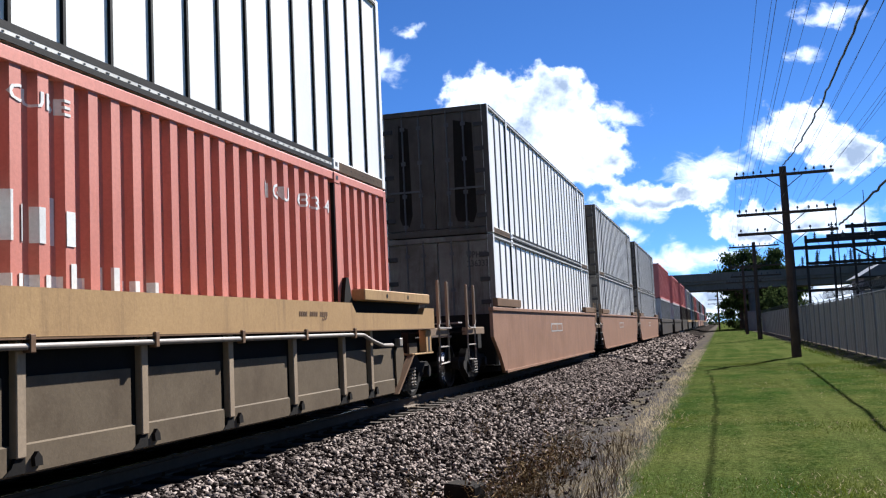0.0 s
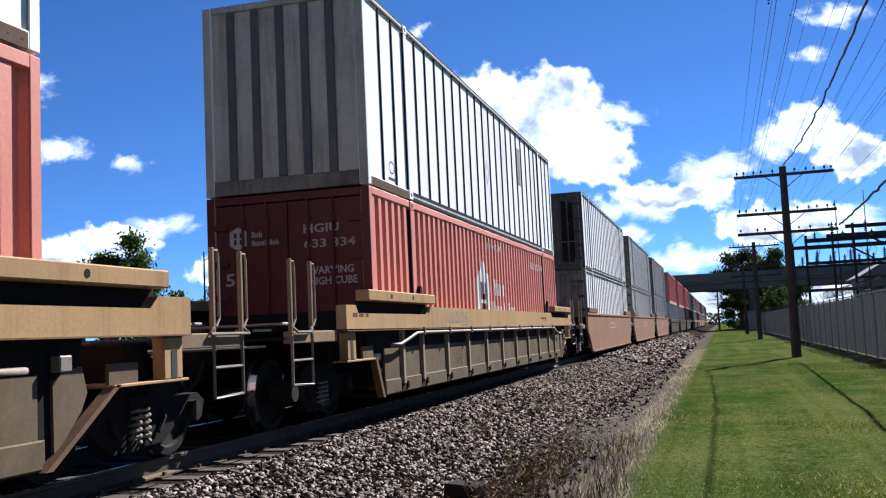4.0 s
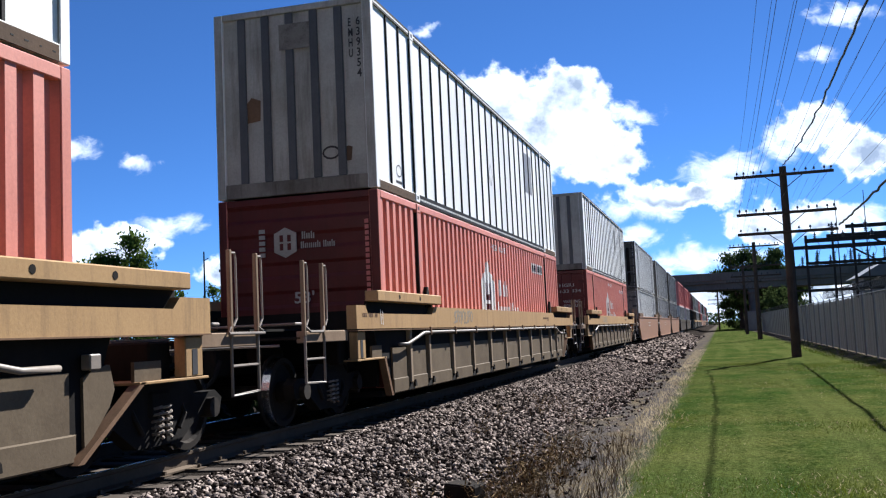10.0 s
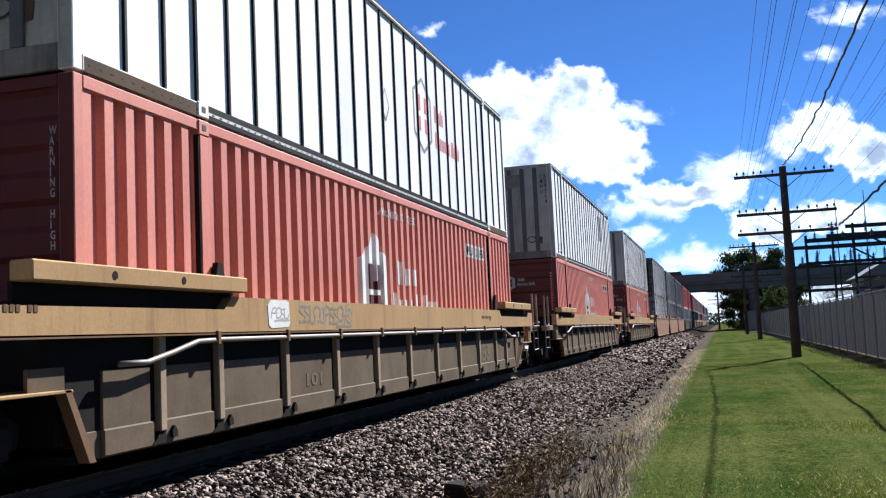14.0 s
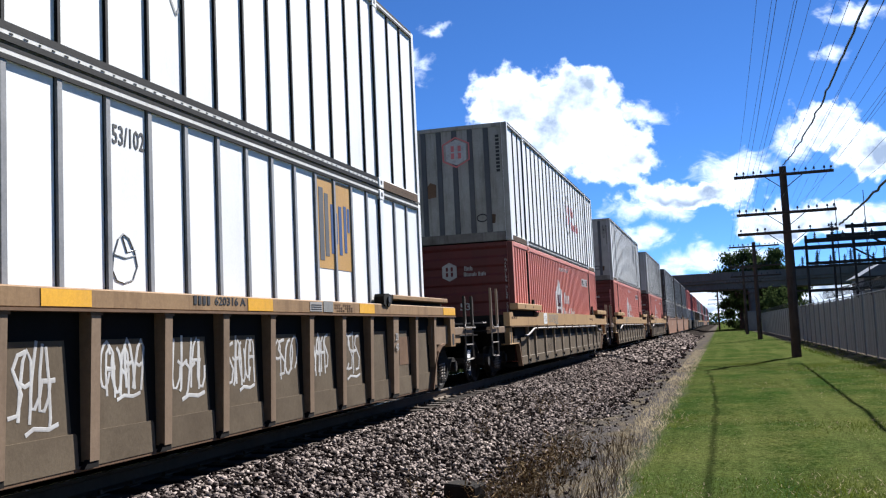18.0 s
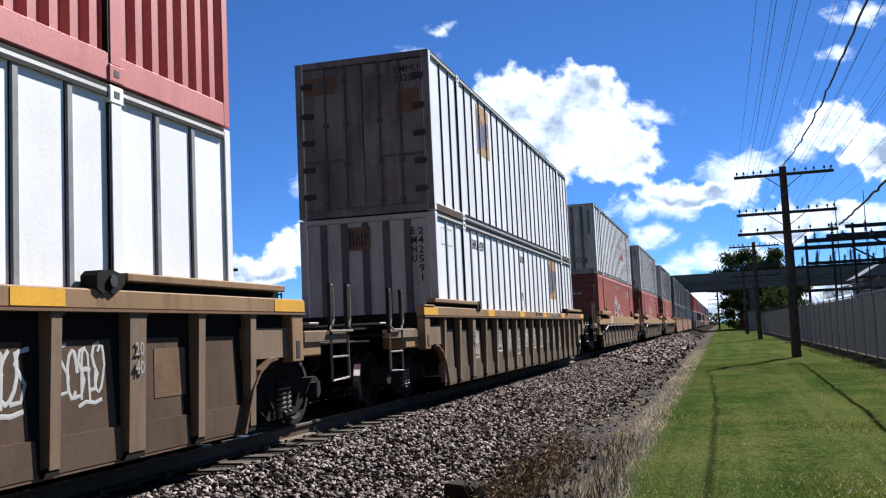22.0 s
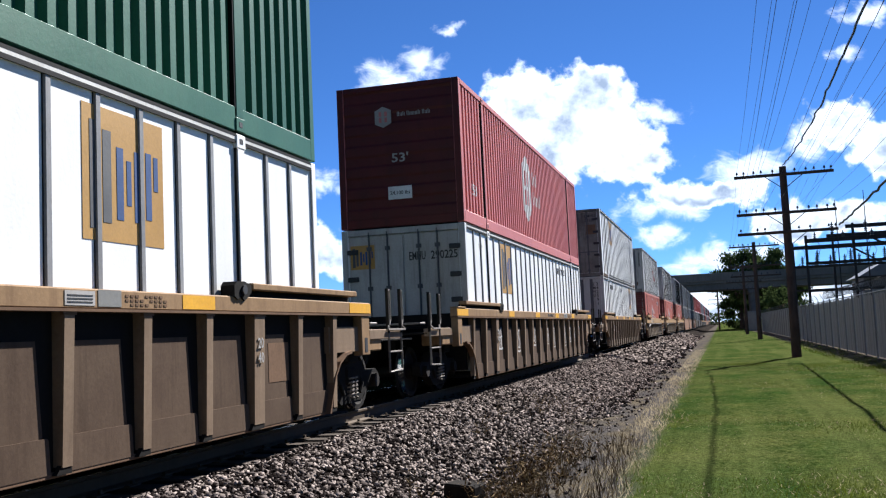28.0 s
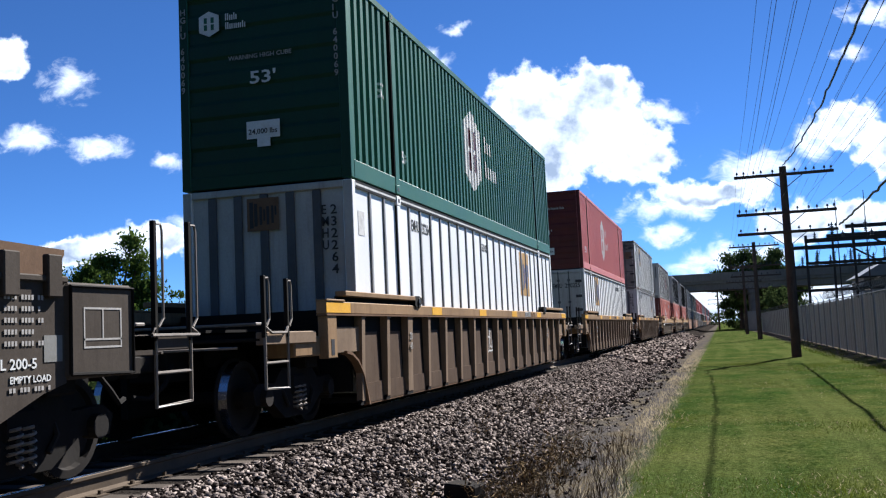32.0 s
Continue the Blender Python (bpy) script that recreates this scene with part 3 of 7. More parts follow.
def wave_container(name, label, m, mat, doors=False, bottom=0.15, end_mat=None, pitch=0.30, group="containers on the train"):
    """A container with corrugated steel sides."""
    c = rolling(thing(name), m)
    tagged(c, label, "container", group)
    frame_parts(c, mat, mat, bottom, 0.11, end_mat)
    a, b = POST_AT
    for y0, y1 in ((0.12, a - 0.075), (a + 0.075, b - 0.075), (b + 0.075, CL - 0.12)):
        wave(y0, y1, bottom, CH - 0.11, CW - 0.012, 0.064, pitch, mat=mat, parent=c)
        n = max(1, round((y1 - y0) / pitch))
        p = (y1 - y0) / n
        for i in range(n):
            q = y0 + i * p
            PROFILE.setdefault(c.name, []).extend([(q, 0.012), (q + p * 0.40, 0.012), (q + p * 0.52, 0.076), (q + p * 0.88, 0.076)])
        PROFILE[c.name].append((y1, 0.012))
    wave(0.12, CL - 0.12, bottom, CH - 0.11, -CW + 0.012, 0.046, mat=mat, parent=c, flip=True)
    part("end_wall", boxes((-CW + 0.14, CW - 0.14, CL - 0.06, CL - 0.02, 0.0, CH)), mat, c)
    if doors:
        door_wall(c, end_mat or mat, end_mat or mat, end_mat or mat)
    else:
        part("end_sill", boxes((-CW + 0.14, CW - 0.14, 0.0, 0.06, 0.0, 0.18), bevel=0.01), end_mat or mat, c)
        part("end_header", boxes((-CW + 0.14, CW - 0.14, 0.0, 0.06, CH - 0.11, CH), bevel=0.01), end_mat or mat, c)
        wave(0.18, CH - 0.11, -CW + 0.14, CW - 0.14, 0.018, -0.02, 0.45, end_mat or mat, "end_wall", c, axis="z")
    return c


def badge(c, x_face, y, z, mat, hole_mat, s=1.0, plane=SIDE, slim=0.62, name="badge"):
    """A six-cornered mark with an upright H in it, as plain shapes."""
    m = Matrix.Translation((x_face, y, z)) @ plane if plane is SIDE else Matrix.Translation((y, x_face, z)) @ plane
    h, w = 0.52 * s, 0.52 * s * slim
    hexa = [(-w, -h * 0.6), (0, -h), (w, -h * 0.6), (w, h * 0.6), (0, h), (-w, h * 0.6)]
    b = part(name, flat_shape(hexa), mat, c, at=m)
    k = slim / 0.62
    for u in (-0.16, 0.06):
        for v0, v1 in ((-0.26, -0.03), (0.03, 0.26)):
            part("badge_bar", boxes((u * s * k, (u + 0.10) * s * k, v0 * s, v1 * s, 0.003, 0.006)), hole_mat, b)
    return b


def word_bars(c, x_face, y, z, words, h, mat, plane=SIDE, gap=0.3, wide=1.0):
    """Plain upright bars as long as the words of a name."""
    u, b = 0.0, None
    for n in words:
        for i in range(n):
            m = Matrix.Translation((x_face, y + u, z)) @ plane if plane is SIDE else Matrix.Translation((y + u, x_face, z)) @ plane
            tall = 1.0 if i in (0, n - 1) else 0.74
            for q0, q1, top in ((0, 0.17, tall), (0.30, 0.50, 0.74 if i else 1.0)):
                b = part("letter_block", plates([(h * q0 * wide, h * q1 * wide, 0, h * top)]), mat, c, at=m)
            u += h * 0.66 * wide
        u += h * gap
    return b


def house_mark(c, y, z, mat=None, hole=None, s=1.0):
    """A tall arched mark of upright bars, with name bars beside it."""
    mat, hole = mat or M["mark"], hole or M["red_end"]
    x = CW + 0.004
    m = Matrix.Translation((x, y, z)) @ SIDE
    b = part("badge", flat_shape([(u * s, v * s) for u, v in ((0, 0), (1.24, 0), (1.24, 0.84), (1.06, 0.97), (0.90, 1.02), (0.78, 1.18), (0.62, 1.27), (0.46, 1.18), (0.34, 1.02), (0.18, 0.97), (0, 0.84))]), mat, c, at=m)
    for v0, v1, bar in ((0.0, 0.36, 0.24), (0.44, 0.80, 0.44)):
        part("badge_bar", boxes(*[(u0 * s, u1 * s, w0 * s, w1 * s, 0.003, 0.006) for u0, u1, w0, w1 in ((0.36, 0.54, v0, v1), (0.70, 0.88, v0, v1), (0.54, 0.70, bar, bar + 0.12))]), hole, b)
    word_bars(c, x, y + 1.62 * s, z + 0.55 * s, [3], 0.36 * s, mat, wide=1.45)
    word_bars(c, x, y + 1.36 * s, z + 0.04, [5, 3], 0.38 * s, mat, wide=1.15)


def square_mark(c, y, z, x=MARK_X, s=1.0, plane=SIDE, mats=None):
    """An ochre square with dark blue bars across it."""
    gold, blue = mats or (M["gold"], M["blue"])
    m = Matrix.Translation((x, y, z)) @ plane if plane is SIDE else Matrix.Translation((y, x, z)) @ plane
    b = part("square_mark", flat_shape([(0, 0), (1.22 * s, 0), (1.22 * s, 1.15 * s), (0, 1.15 * s)]), gold, c, at=m)
    up = 0.003
    dark = M["end_post"] if mats is None else blue
    for u0, u1, v0, v1, mm in ((0.10, 0.24, 0.10, 1.02, dark), (0.28, 0.40, 0.16, 0.96, dark), (0.48, 0.58, 0.20, 0.84, blue), (0.63, 0.70, 0.34, 0.74, blue), (0.75, 0.85, 0.20, 0.84, blue), (0.93, 1.02, 0.24, 0.86, blue), (1.06, 1.13, 0.52, 0.84, blue)):
        part("mark_bar", boxes((u0 * s, u1 * s, v0 * s, v1 * s, up, up + 0.003)), mm, b)


# ---------------------------------------------------------------- well cars
def spring_mesh():
    pts = [(0.055 * math.cos(a * 0.7), 0.055 * math.sin(a * 0.7), a * 0.0062) for a in range(46)]
    return mesh_of(tube(pts, 0.014, 5), "spring", M["pipe"])


def wheel_pair_mesh():
    """Two flanged wheels on one axle, as a lathe about x."""
    bm = bmesh.new()
    prof = [(0.0, 0.70), (0.10, 0.70), (0.115, 0.735), (0.30, 0.745), (0.345, 0.70), (0.42, 0.695), (0.445, 0.69), (0.45, 0.715), (0.42, 0.73), (0.415, 0.83), (0.35, 0.835), (0.33, 0.79),
            (0.13, 0.765), (0.115, 0.86), (0.075, 0.86), (0.07, 1.0), (0.0, 1.0)]
    for s in (-1, 1):
        seg = 28
        rings = [[bm.verts.new((s * x, r * math.cos(k * math.tau / seg), r * math.sin(k * math.tau / seg))) for k in range(seg)] for r, x in prof]
        for j, (a, b) in enumerate(zip(rings, rings[1:])):
            for k in range(seg):
                f = bm.faces.new((a[k], a[(k + 1) % seg], b[(k + 1) % seg], b[k]))
                f.material_index = 1 if j in (8,) else 0
    rod(bm, (-0.72, 0, 0), (0.72, 0, 0), 0.085, 12)
    bmesh.ops.remove_doubles(bm, verts=bm.verts[:], dist=1e-5)
    bmesh.ops.recalc_face_normals(bm, faces=bm.faces[:])
    return mesh_of(bm, "wheelset", [M["wheel"], M["tread"]])


SPRING = spring_mesh()
WHEELS = wheel_pair_mesh()


def truck_parts(car, y, spin=True):
    """One four-wheeled truck under a car: side frames, bolster, springs, bearings and two wheelsets."""
    for s in (-1, 1):
        x = s * 1.0
        out = [(-1.15, 0.52), (-1.02, 0.60), (-0.62, 0.58), (-0.42, 0.74), (0.42, 0.74), (0.62, 0.58), (1.02, 0.60), (1.15, 0.52), (1.10, 0.36), (0.98, 0.36),
               (0.70, 0.38), (0.36, 0.17), (-0.36, 0.17), (-0.70, 0.38), (-0.98, 0.36), (-1.10, 0.36)]
        part("truck_side_frame", prism([(u + y, v) for u, v in out], x - 0.07, x + 0.07), M["under"], car)
        for k in (-1, 1):
            part("bearing_cap", rod(bmesh.new(), (x, y + k * 0.89, 0.44), (x + s * 0.14, y + k * 0.89, 0.44), 0.10, 12), M["wheel"], car)
            part("brake_hanger", tube([(x, y + k * 0.42, 0.62), (x + s * 0.09, y + k * 0.40, 0.42), (x + s * 0.09, y + k * 0.30, 0.30)], 0.025, 6), M["wheel"], car)
        for k in (-0.07, 0.07):
            part("spring", SPRING, None, car, at=(x + s * 0.09, y + k, 0.24))
    part("bolster", boxes((-1.1, 1.1, y - 0.18, y + 0.18, 0.42, 0.66), bevel=0.03), M["under"], car)
    for k in (-1, 1):
        ax = part("wheelset", WHEELS, None, car, at=(0, y + k * 0.89, 0.44))
        if spin:
            AXLES.append((ax, y + k * 0.89))


def end_gear(car, end, style, rail_h=1.98, tall=0.0):
    """Platform, ladders, grab irons, coupler and brake hose at one end; end is -1 or 1."""
    def Y(d):
        return -d if end < 0 else CL + d
    pm = M["rib"] if style != "grey" else M["grey_car"]
    ya, yb = sorted((Y(1.55), Y(2.9)))
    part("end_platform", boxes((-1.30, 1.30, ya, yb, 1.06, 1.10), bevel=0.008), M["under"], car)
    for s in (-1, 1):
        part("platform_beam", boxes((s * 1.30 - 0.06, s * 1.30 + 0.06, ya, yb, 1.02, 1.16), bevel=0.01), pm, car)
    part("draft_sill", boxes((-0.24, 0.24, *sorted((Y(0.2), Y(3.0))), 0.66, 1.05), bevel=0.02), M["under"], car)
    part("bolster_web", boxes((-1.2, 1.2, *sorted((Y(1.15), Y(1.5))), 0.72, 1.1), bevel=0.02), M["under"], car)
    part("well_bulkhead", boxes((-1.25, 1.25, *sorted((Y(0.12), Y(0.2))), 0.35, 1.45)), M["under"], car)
    cp = boxes((-0.09, 0.09, *sorted((Y(3.0), Y(3.55))), 0.78, 0.96), bevel=0.02)
    box(cp, -0.17, 0.17, *sorted((Y(3.35), Y(3.65))), 0.74, 1.0, bevel=0.05)
    part("coupler", cp, M["wheel"], car)
    part("brake_hose", tube([(0.3, Y(3.0), 0.85), (0.33, Y(3.2), 0.65), (0.28, Y(3.4), 0.52), (0.2, Y(3.6), 0.55)], 0.028, 6), M["under"], car)
    part("cross_rod", tube([(1.05, Y(2.95), 1.0), (0.5, Y(3.05), 1.0), (-0.3, Y(3.05), 1.0), (-0.9, Y(2.98), 0.95)], 0.016, 5), M["pipe"], car)
    for s in (-1, 1):
        x = s * 1.36
        y0, y1 = Y(2.92), Y(2.35)
        lad = part("ladder", tube([(x, y0, 1.12), (x, y0, 0.56), (x, y1, 0.54), (x, y1, 1.12)], 0.018, 6), M["pipe"], car)
        part("rung", tube([(x, y0, 0.83), (x, y1, 0.83)], 0.015, 6), M["pipe"], lad)
        for y in (y0, y1):
            top = rail_h + tall * (1 if y == y0 else 0.85)
            part("stanchion", boxes((x - 0.03, x + 0.015, y - 0.024, y + 0.024, 1.1, top), bevel=0.006), M["under"] if tall else M["rib"], car)
            part("grab_iron", tube([(x, y, top - 0.03), (x - s * 0.02, y + 0.14, top - 0.02), (x - s * 0.02, y + 0.16, top - 0.08), (x - s * 0.02, y + 0.16, 1.3), (x, y + 0.05, 1.22)], 0.012, 6), M["pipe"], car)
        part("step_rail", tube([(x, y0, 1.22), (x + s * 0.03, y0 + 0.1, 1.15), (x + s * 0.03, y1 - 0.1, 1.15), (x, y1, 1.22)], 0.016, 6), M["pipe"], car)
    # Added black plate hides bright ground behind the trucks, in place of shade.
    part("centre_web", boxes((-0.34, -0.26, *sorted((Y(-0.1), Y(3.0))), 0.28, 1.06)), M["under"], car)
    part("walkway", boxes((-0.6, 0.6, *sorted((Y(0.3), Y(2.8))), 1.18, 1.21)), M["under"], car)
    part("crossover_tread", boxes((-1.1, 1.1, *sorted((Y(2.3), Y(2.6))), 1.24, 1.27), bevel=0.006), M["pipe"], car)
    part("brake_cylinder", rod(bmesh.new(), (0.5, Y(1.9), 0.9), (0.5, Y(2.5), 0.9), 0.11, 12), M["under"], car)
    part("brake_beam", boxes((0.3, 1.1, *sorted((Y(0.5), Y(0.6))), 0.3, 0.36), bevel=0.01), M["wheel"], car)


def well_floor(car):
    part("well_floor", boxes((-1.28, 1.28, -0.1, CL + 0.1, 0.20, 0.27)), M["under"], car)
    for y in (0.2, 4.0, 8.07, 12.1, 15.9):
        part("cross_bearer", boxes((-1.26, 1.26, y - 0.15, y + 0.15, 0.27, 0.318)), M["under"], car)


def ribbed_car(label, y, group="well cars of the train", lettered=()):
    """A well car with a deep tan top chord, upright ribs and a long brake pipe."""
    car = rolling(thing("well_car"), pose(TX, y, 0))
    tagged(car, label, "rail car", group)
    well_floor(car)
    for s in (-1, 1):
        xo = s * 1.385

        def bx(x0, x1, *r, bevel=0.008):
            return boxes((*sorted((s * x0, s * x1)), *r), bevel=bevel)
        # Notched chord and black guide web draw the guide plate's shadow.
        part("top_chord", prism([(-1.43, 1.17), (CL + 1.80, 1.15), (CL + 1.80, 1.48), (CL + 1.28, 1.48), (CL + 1.16, 1.375), (CL - 1.80, 1.38), (CL - 1.95, 1.505), (2.20, 1.505), (2.05, 1.38), (-1.0, 1.375), (-1.08, 1.48), (-1.43, 1.48)], s * 1.30, s * 1.44), M["tan"], car)
        part("chord_flange", bx(1.30, 1.452, -1.43, CL + 1.80, 1.142, 1.155, bevel=0.0), M["brown"], car)
        for a, b in ((-0.75, 2.42), (CL - 1.62, CL + 1.36)):
            lip = part("guide_plate", bx(1.31, 1.505, a, b, 1.545, 1.695, bevel=0.012), M["tan"], car)
            part("guide_web", bx(1.30, 1.34, a, b, 1.37, 1.55, bevel=0.0), M["under"], lip)
            for k in (0.3, 0.62):
                # Flush black disc drawn for a dark hole in the plate.
                part("bolt", rod(bmesh.new(), (s * 1.500, a + (b - a) * k, 1.62), (s * 1.508, a + (b - a) * k, 1.62), 0.035, 10), M["under"], lip)
        for yy in (2.16, CL - 1.84):
            part("corner_guide", prism([(yy - 0.16, 1.50), (yy + 0.16, 1.50), (yy + 0.10, 1.62), (yy + 0.02, 1.84), (yy - 0.06, 1.84), (yy - 0.12, 1.66)], s * 1.30, s * 1.36), M["under"], car)
        # Near-black backing gives the gaps beside the plates their shade.
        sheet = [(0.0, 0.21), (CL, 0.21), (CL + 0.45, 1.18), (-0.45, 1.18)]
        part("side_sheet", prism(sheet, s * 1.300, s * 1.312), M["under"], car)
        part("bottom_flange", bx(1.30, 1.318, 0.02, CL - 0.02, 0.215, 0.43, bevel=0.006), M["panel"], car)
        ribs = [1.06] + [8.06 + k * 1.495 for k in (-4, -3, -2, -1, 0, 1, 2, 3, 4)] + [15.06]
        ends = [0.20] + ribs + [CL + 0.02]
        for a, b in zip(ends, ends[1:]):
            # Plates stop where the chord and rib shadows would begin.
            part("side_panel", bx(1.311, 1.340, a + 0.055, b - 0.145, 0.40, 0.89, bevel=0.004), M["panel"], car)
            part("panel_foot", bx(1.311, 1.352, a + 0.05, b - 0.105, 0.222, 0.435, bevel=0.012), M["panel"], car)
        for r in ribs:
            rb = part("side_rib", bx(1.31, 1.380, r - 0.05, r + 0.05, 0.34, 1.176, bevel=0.008), M["rib_pale"], car)
            part("jacking_lug", prism([(r + 0.13, 0.27), (r + 0.21, 0.27), (r + 0.20, 0.33), (r + 0.16, 0.37), (r + 0.12, 0.33)], s * 1.34, s * 1.385), M["under"], rb)
            # Black wedge stands for the rib's shadow at its foot.
            part("rib_foot", prism([(r - 0.16, 0.235), (r + 0.05, 0.235), (r + 0.05, 0.345), (r - 0.05, 0.345), (r - 0.09, 0.28)], s * 1.343, s * 1.365), M["under"], rb)
        for k in (-1, 1):
            def yy(d):
                return d if k < 0 else CL - d
            far = k > 0
            foot, top, shelf_end, post = ((-0.04, 0.70, 1.82, 1.42) if far else (0.0, 0.18, 1.34, 1.02))
            part("end_gusset", prism([(yy(-foot), 0.21), (yy(0.08 - foot), 0.21), (yy(-top - 0.03), 0.77), (yy(-top - 0.10), 0.77)], s * 1.30, s * 1.40), M["brown"], car)
            part("end_shelf", boxes((*sorted((s * 0.9, s * 1.40)), *sorted((yy(-shelf_end), yy(-top))), 0.745, 0.770), bevel=0.005), M["tan"], car)
            slot = part("jacking_post", boxes((*sorted((s * 1.28, s * 1.40)), *sorted((yy(-post - 0.30), yy(-post))), 0.770, 1.13), bevel=0.01), M["tan"], car)
            part("slot", boxes((*sorted((s * 1.395, s * 1.404)), *sorted((yy(-post - 0.20), yy(-post - 0.11))), 0.79, 1.02)), M["black"], slot)
            part("end_plate", boxes((*sorted((s * 1.302, s * 1.335)), *sorted((yy(-top - 0.42), yy(-top - 0.02))), 0.770, 0.935)), M["panel"], car)
            if far:
                part("end_web", prism([(yy(-0.04), 0.84), (yy(-0.16), 0.90), (yy(-0.38), 0.93), (yy(-0.44), 0.73), (yy(-0.37), 0.60), (yy(-0.05), 0.29)], s * 1.302, s * 1.338), M["panel"], car)
                part("pipe_bracket", boxes((*sorted((s * 1.33, s * 1.42)), *sorted((yy(-0.02), yy(-0.16))), 0.90, 1.02), bevel=0.01), M["pipe"], car)
        pts = [(s * 1.425, 0.35, 0.93), (s * 1.425, 0.75, 0.93), (s * 1.425, 1.15, 1.0), (s * 1.435, 1.55, 1.085), (s * 1.435, 2.0, 1.095)]
        pts += [(s * 1.435, 2.0 + i * (CL - 4.0) / 8, 1.095) for i in range(1, 9)]
        pts += [(s * 1.435, CL - 1.55, 1.085), (s * 1.425, CL - 1.15, 1.0), (s * 1.425, CL - 0.75, 0.93), (s * 1.425, CL - 0.35, 0.93)]
        pipe = part("brake_pipe", tube(pts, 0.026, 7), M["pipe"], car, smooth=True)
        for i in range(9):
            yc = 1.9 + i * (CL - 3.8) / 8
            part("pipe_clamp", bx(1.40, 1.468, yc - 0.03, yc + 0.03, 1.05, 1.18, bevel=0.006), M["brown"], pipe)
    for e in (-1, 1):
        end_gear(car, e, "tan")
        truck_parts(car, -1.5 if e < 0 else CL + 1.5)
    return car


def tapered_car(label, y, side_mat=M["panel_brown"], group="well cars of the train"):
    """A well car with a shallow chord and close tapered ribs."""
    car = rolling(thing("well_car"), pose(TX, y, 0))
    tagged(car, label, "rail car", group)
    well_floor(car)
    for s in (-1, 1):
        def bx(x0, x1, *r, bevel=0.008):
            return boxes((*sorted((s * x0, s * x1)), *r), bevel=bevel)
        part("top_chord", bx(1.30, 1.435, -1.40, CL + 1.40, 1.36, 1.515, bevel=0.012), M["rusty_tan"], car)
        part("chord_flange", bx(1.30, 1.445, -1.40, CL + 1.40, 1.34, 1.362, bevel=0.0), M["brown"], car)
        for a, b in ((-1.40, -0.60), (3.12, 3.70), (6.42, 7.0), (9.55, 10.12), (12.72, 13.3), (CL + 0.62, CL + 1.40)):
            part("reflective_stripe", bx(1.435, 1.439, a + 0.005, b, 1.375, 1.50, bevel=0.0), M["yellow"], car, "worn yellow stripe")
        part("end_shelf_plate", bx(1.30, 1.45, -1.40, -0.8, 1.515, 1.54, bevel=0.006), M["rusty_tan"], car)
        for a, b in ((-0.80, 2.15), (CL - 2.10, CL + 0.85)):
            lip = part("guide_plate", bx(1.31, 1.46, a, b, 1.585, 1.655, bevel=0.01), M["rusty_tan"], car)
            part("guide_web", bx(1.30, 1.34, a, b, 1.51, 1.59, bevel=0.0), M["under"], lip)
        for yy in (2.34, CL - 2.30):
            lock = part("corner_guide", prism([(yy - 0.19, 1.515), (yy - 0.12, 1.48), (yy - 0.05, 1.515), (yy + 0.02, 1.47), (yy + 0.11, 1.515), (yy + 0.17, 1.56), (yy + 0.17, 1.63), (yy + 0.02, 1.665), (yy - 0.14, 1.66), (yy - 0.19, 1.62)], s * 1.305, s * 1.455), M["under"], car)
            part("roller", rod(bmesh.new(), (s * 1.43, yy, 1.58), (s * 1.475, yy, 1.58), 0.05, 10), M["black"], lock)
        # Near-black backing draws the shade between the tapered ribs.
        sheet = [(0.02, 0.15), (CL - 0.02, 0.15), (CL + 0.10, 0.45), (CL + 0.30, 0.72), (CL + 0.6, 0.84), (CL + 1.3, 0.86), (CL + 1.3, 1.35), (-1.3, 1.35), (-1.3, 0.86), (-0.6, 0.84), (-0.30, 0.72), (-0.10, 0.45)]
        part("side_sheet", prism(sheet, s * 1.300, s * 1.312), M["under"], car)
        part("bottom_flange", bx(1.30, 1.345, 0.03, CL - 0.03, 0.15, 0.19, bevel=0.006), M["brown"], car)
        for q in range(-8, 8):
            a, b = 8.1 + 1.025 * q, 9.125 + 1.025 * q
            # The plate's slanted edge follows the rib's cast shadow.
            part("side_panel", prism([(a + 0.05, 0.36), (b - 0.19, 0.36), (b - 0.27, 1.13), (a + 0.05, 1.13)], s * 1.311, s * 1.335), side_mat, car)
            part("panel_foot", prism([(a + 0.05, 0.18), (b - 0.13, 0.18), (b - 0.15, 0.42), (b - 0.17, 0.44), (a + 0.05, 0.44)], s * 1.311, s * 1.350), side_mat, car)
        for q in range(-8, 9):
            r, w = 8.1 + 1.025 * q, 0.115 if abs(q) == 6 else 0.058
            rb = part("side_rib", prism([(r - w, 0.22), (r + w, 0.22), (r + w, 1.34), (r - w, 1.34)], s * 1.311, s * 1.425), M["rib"], car)
            part("rib_flange", boxes((*sorted((s * 1.40, s * 1.43)), r - w - 0.02, r + w + 0.02, 1.315, 1.34)), M["brown"], rb)
            # Black wedge again for the shadow at the rib's foot.
            part("rib_foot", prism([(r - w - 0.06, 0.17), (r + w, 0.17), (r + w, 0.235), (r - w, 0.235), (r - w - 0.03, 0.20)], s * 1.345, s * 1.385), M["under"], rb)
            for v in rb.data.vertices:
                if v.co.z < 0.5:
                    v.co.x = s * min(abs(v.co.x), 1.392)
        for k in (-1, 1):
            def yy(d):
                return d if k < 0 else CL - d
            arc = [(yy(0.04), 0.16)] + [(yy(0.0 - 1.15 * (1 - math.cos(a)) * 0.62), 0.16 + 0.70 * math.sin(a)) for a in [radians(q) for q in (15, 35, 55, 75, 90)]]
            arc2 = [(u, v + 0.035) for u, v in arc]
            arc2[0] = (yy(0.09), 0.16)
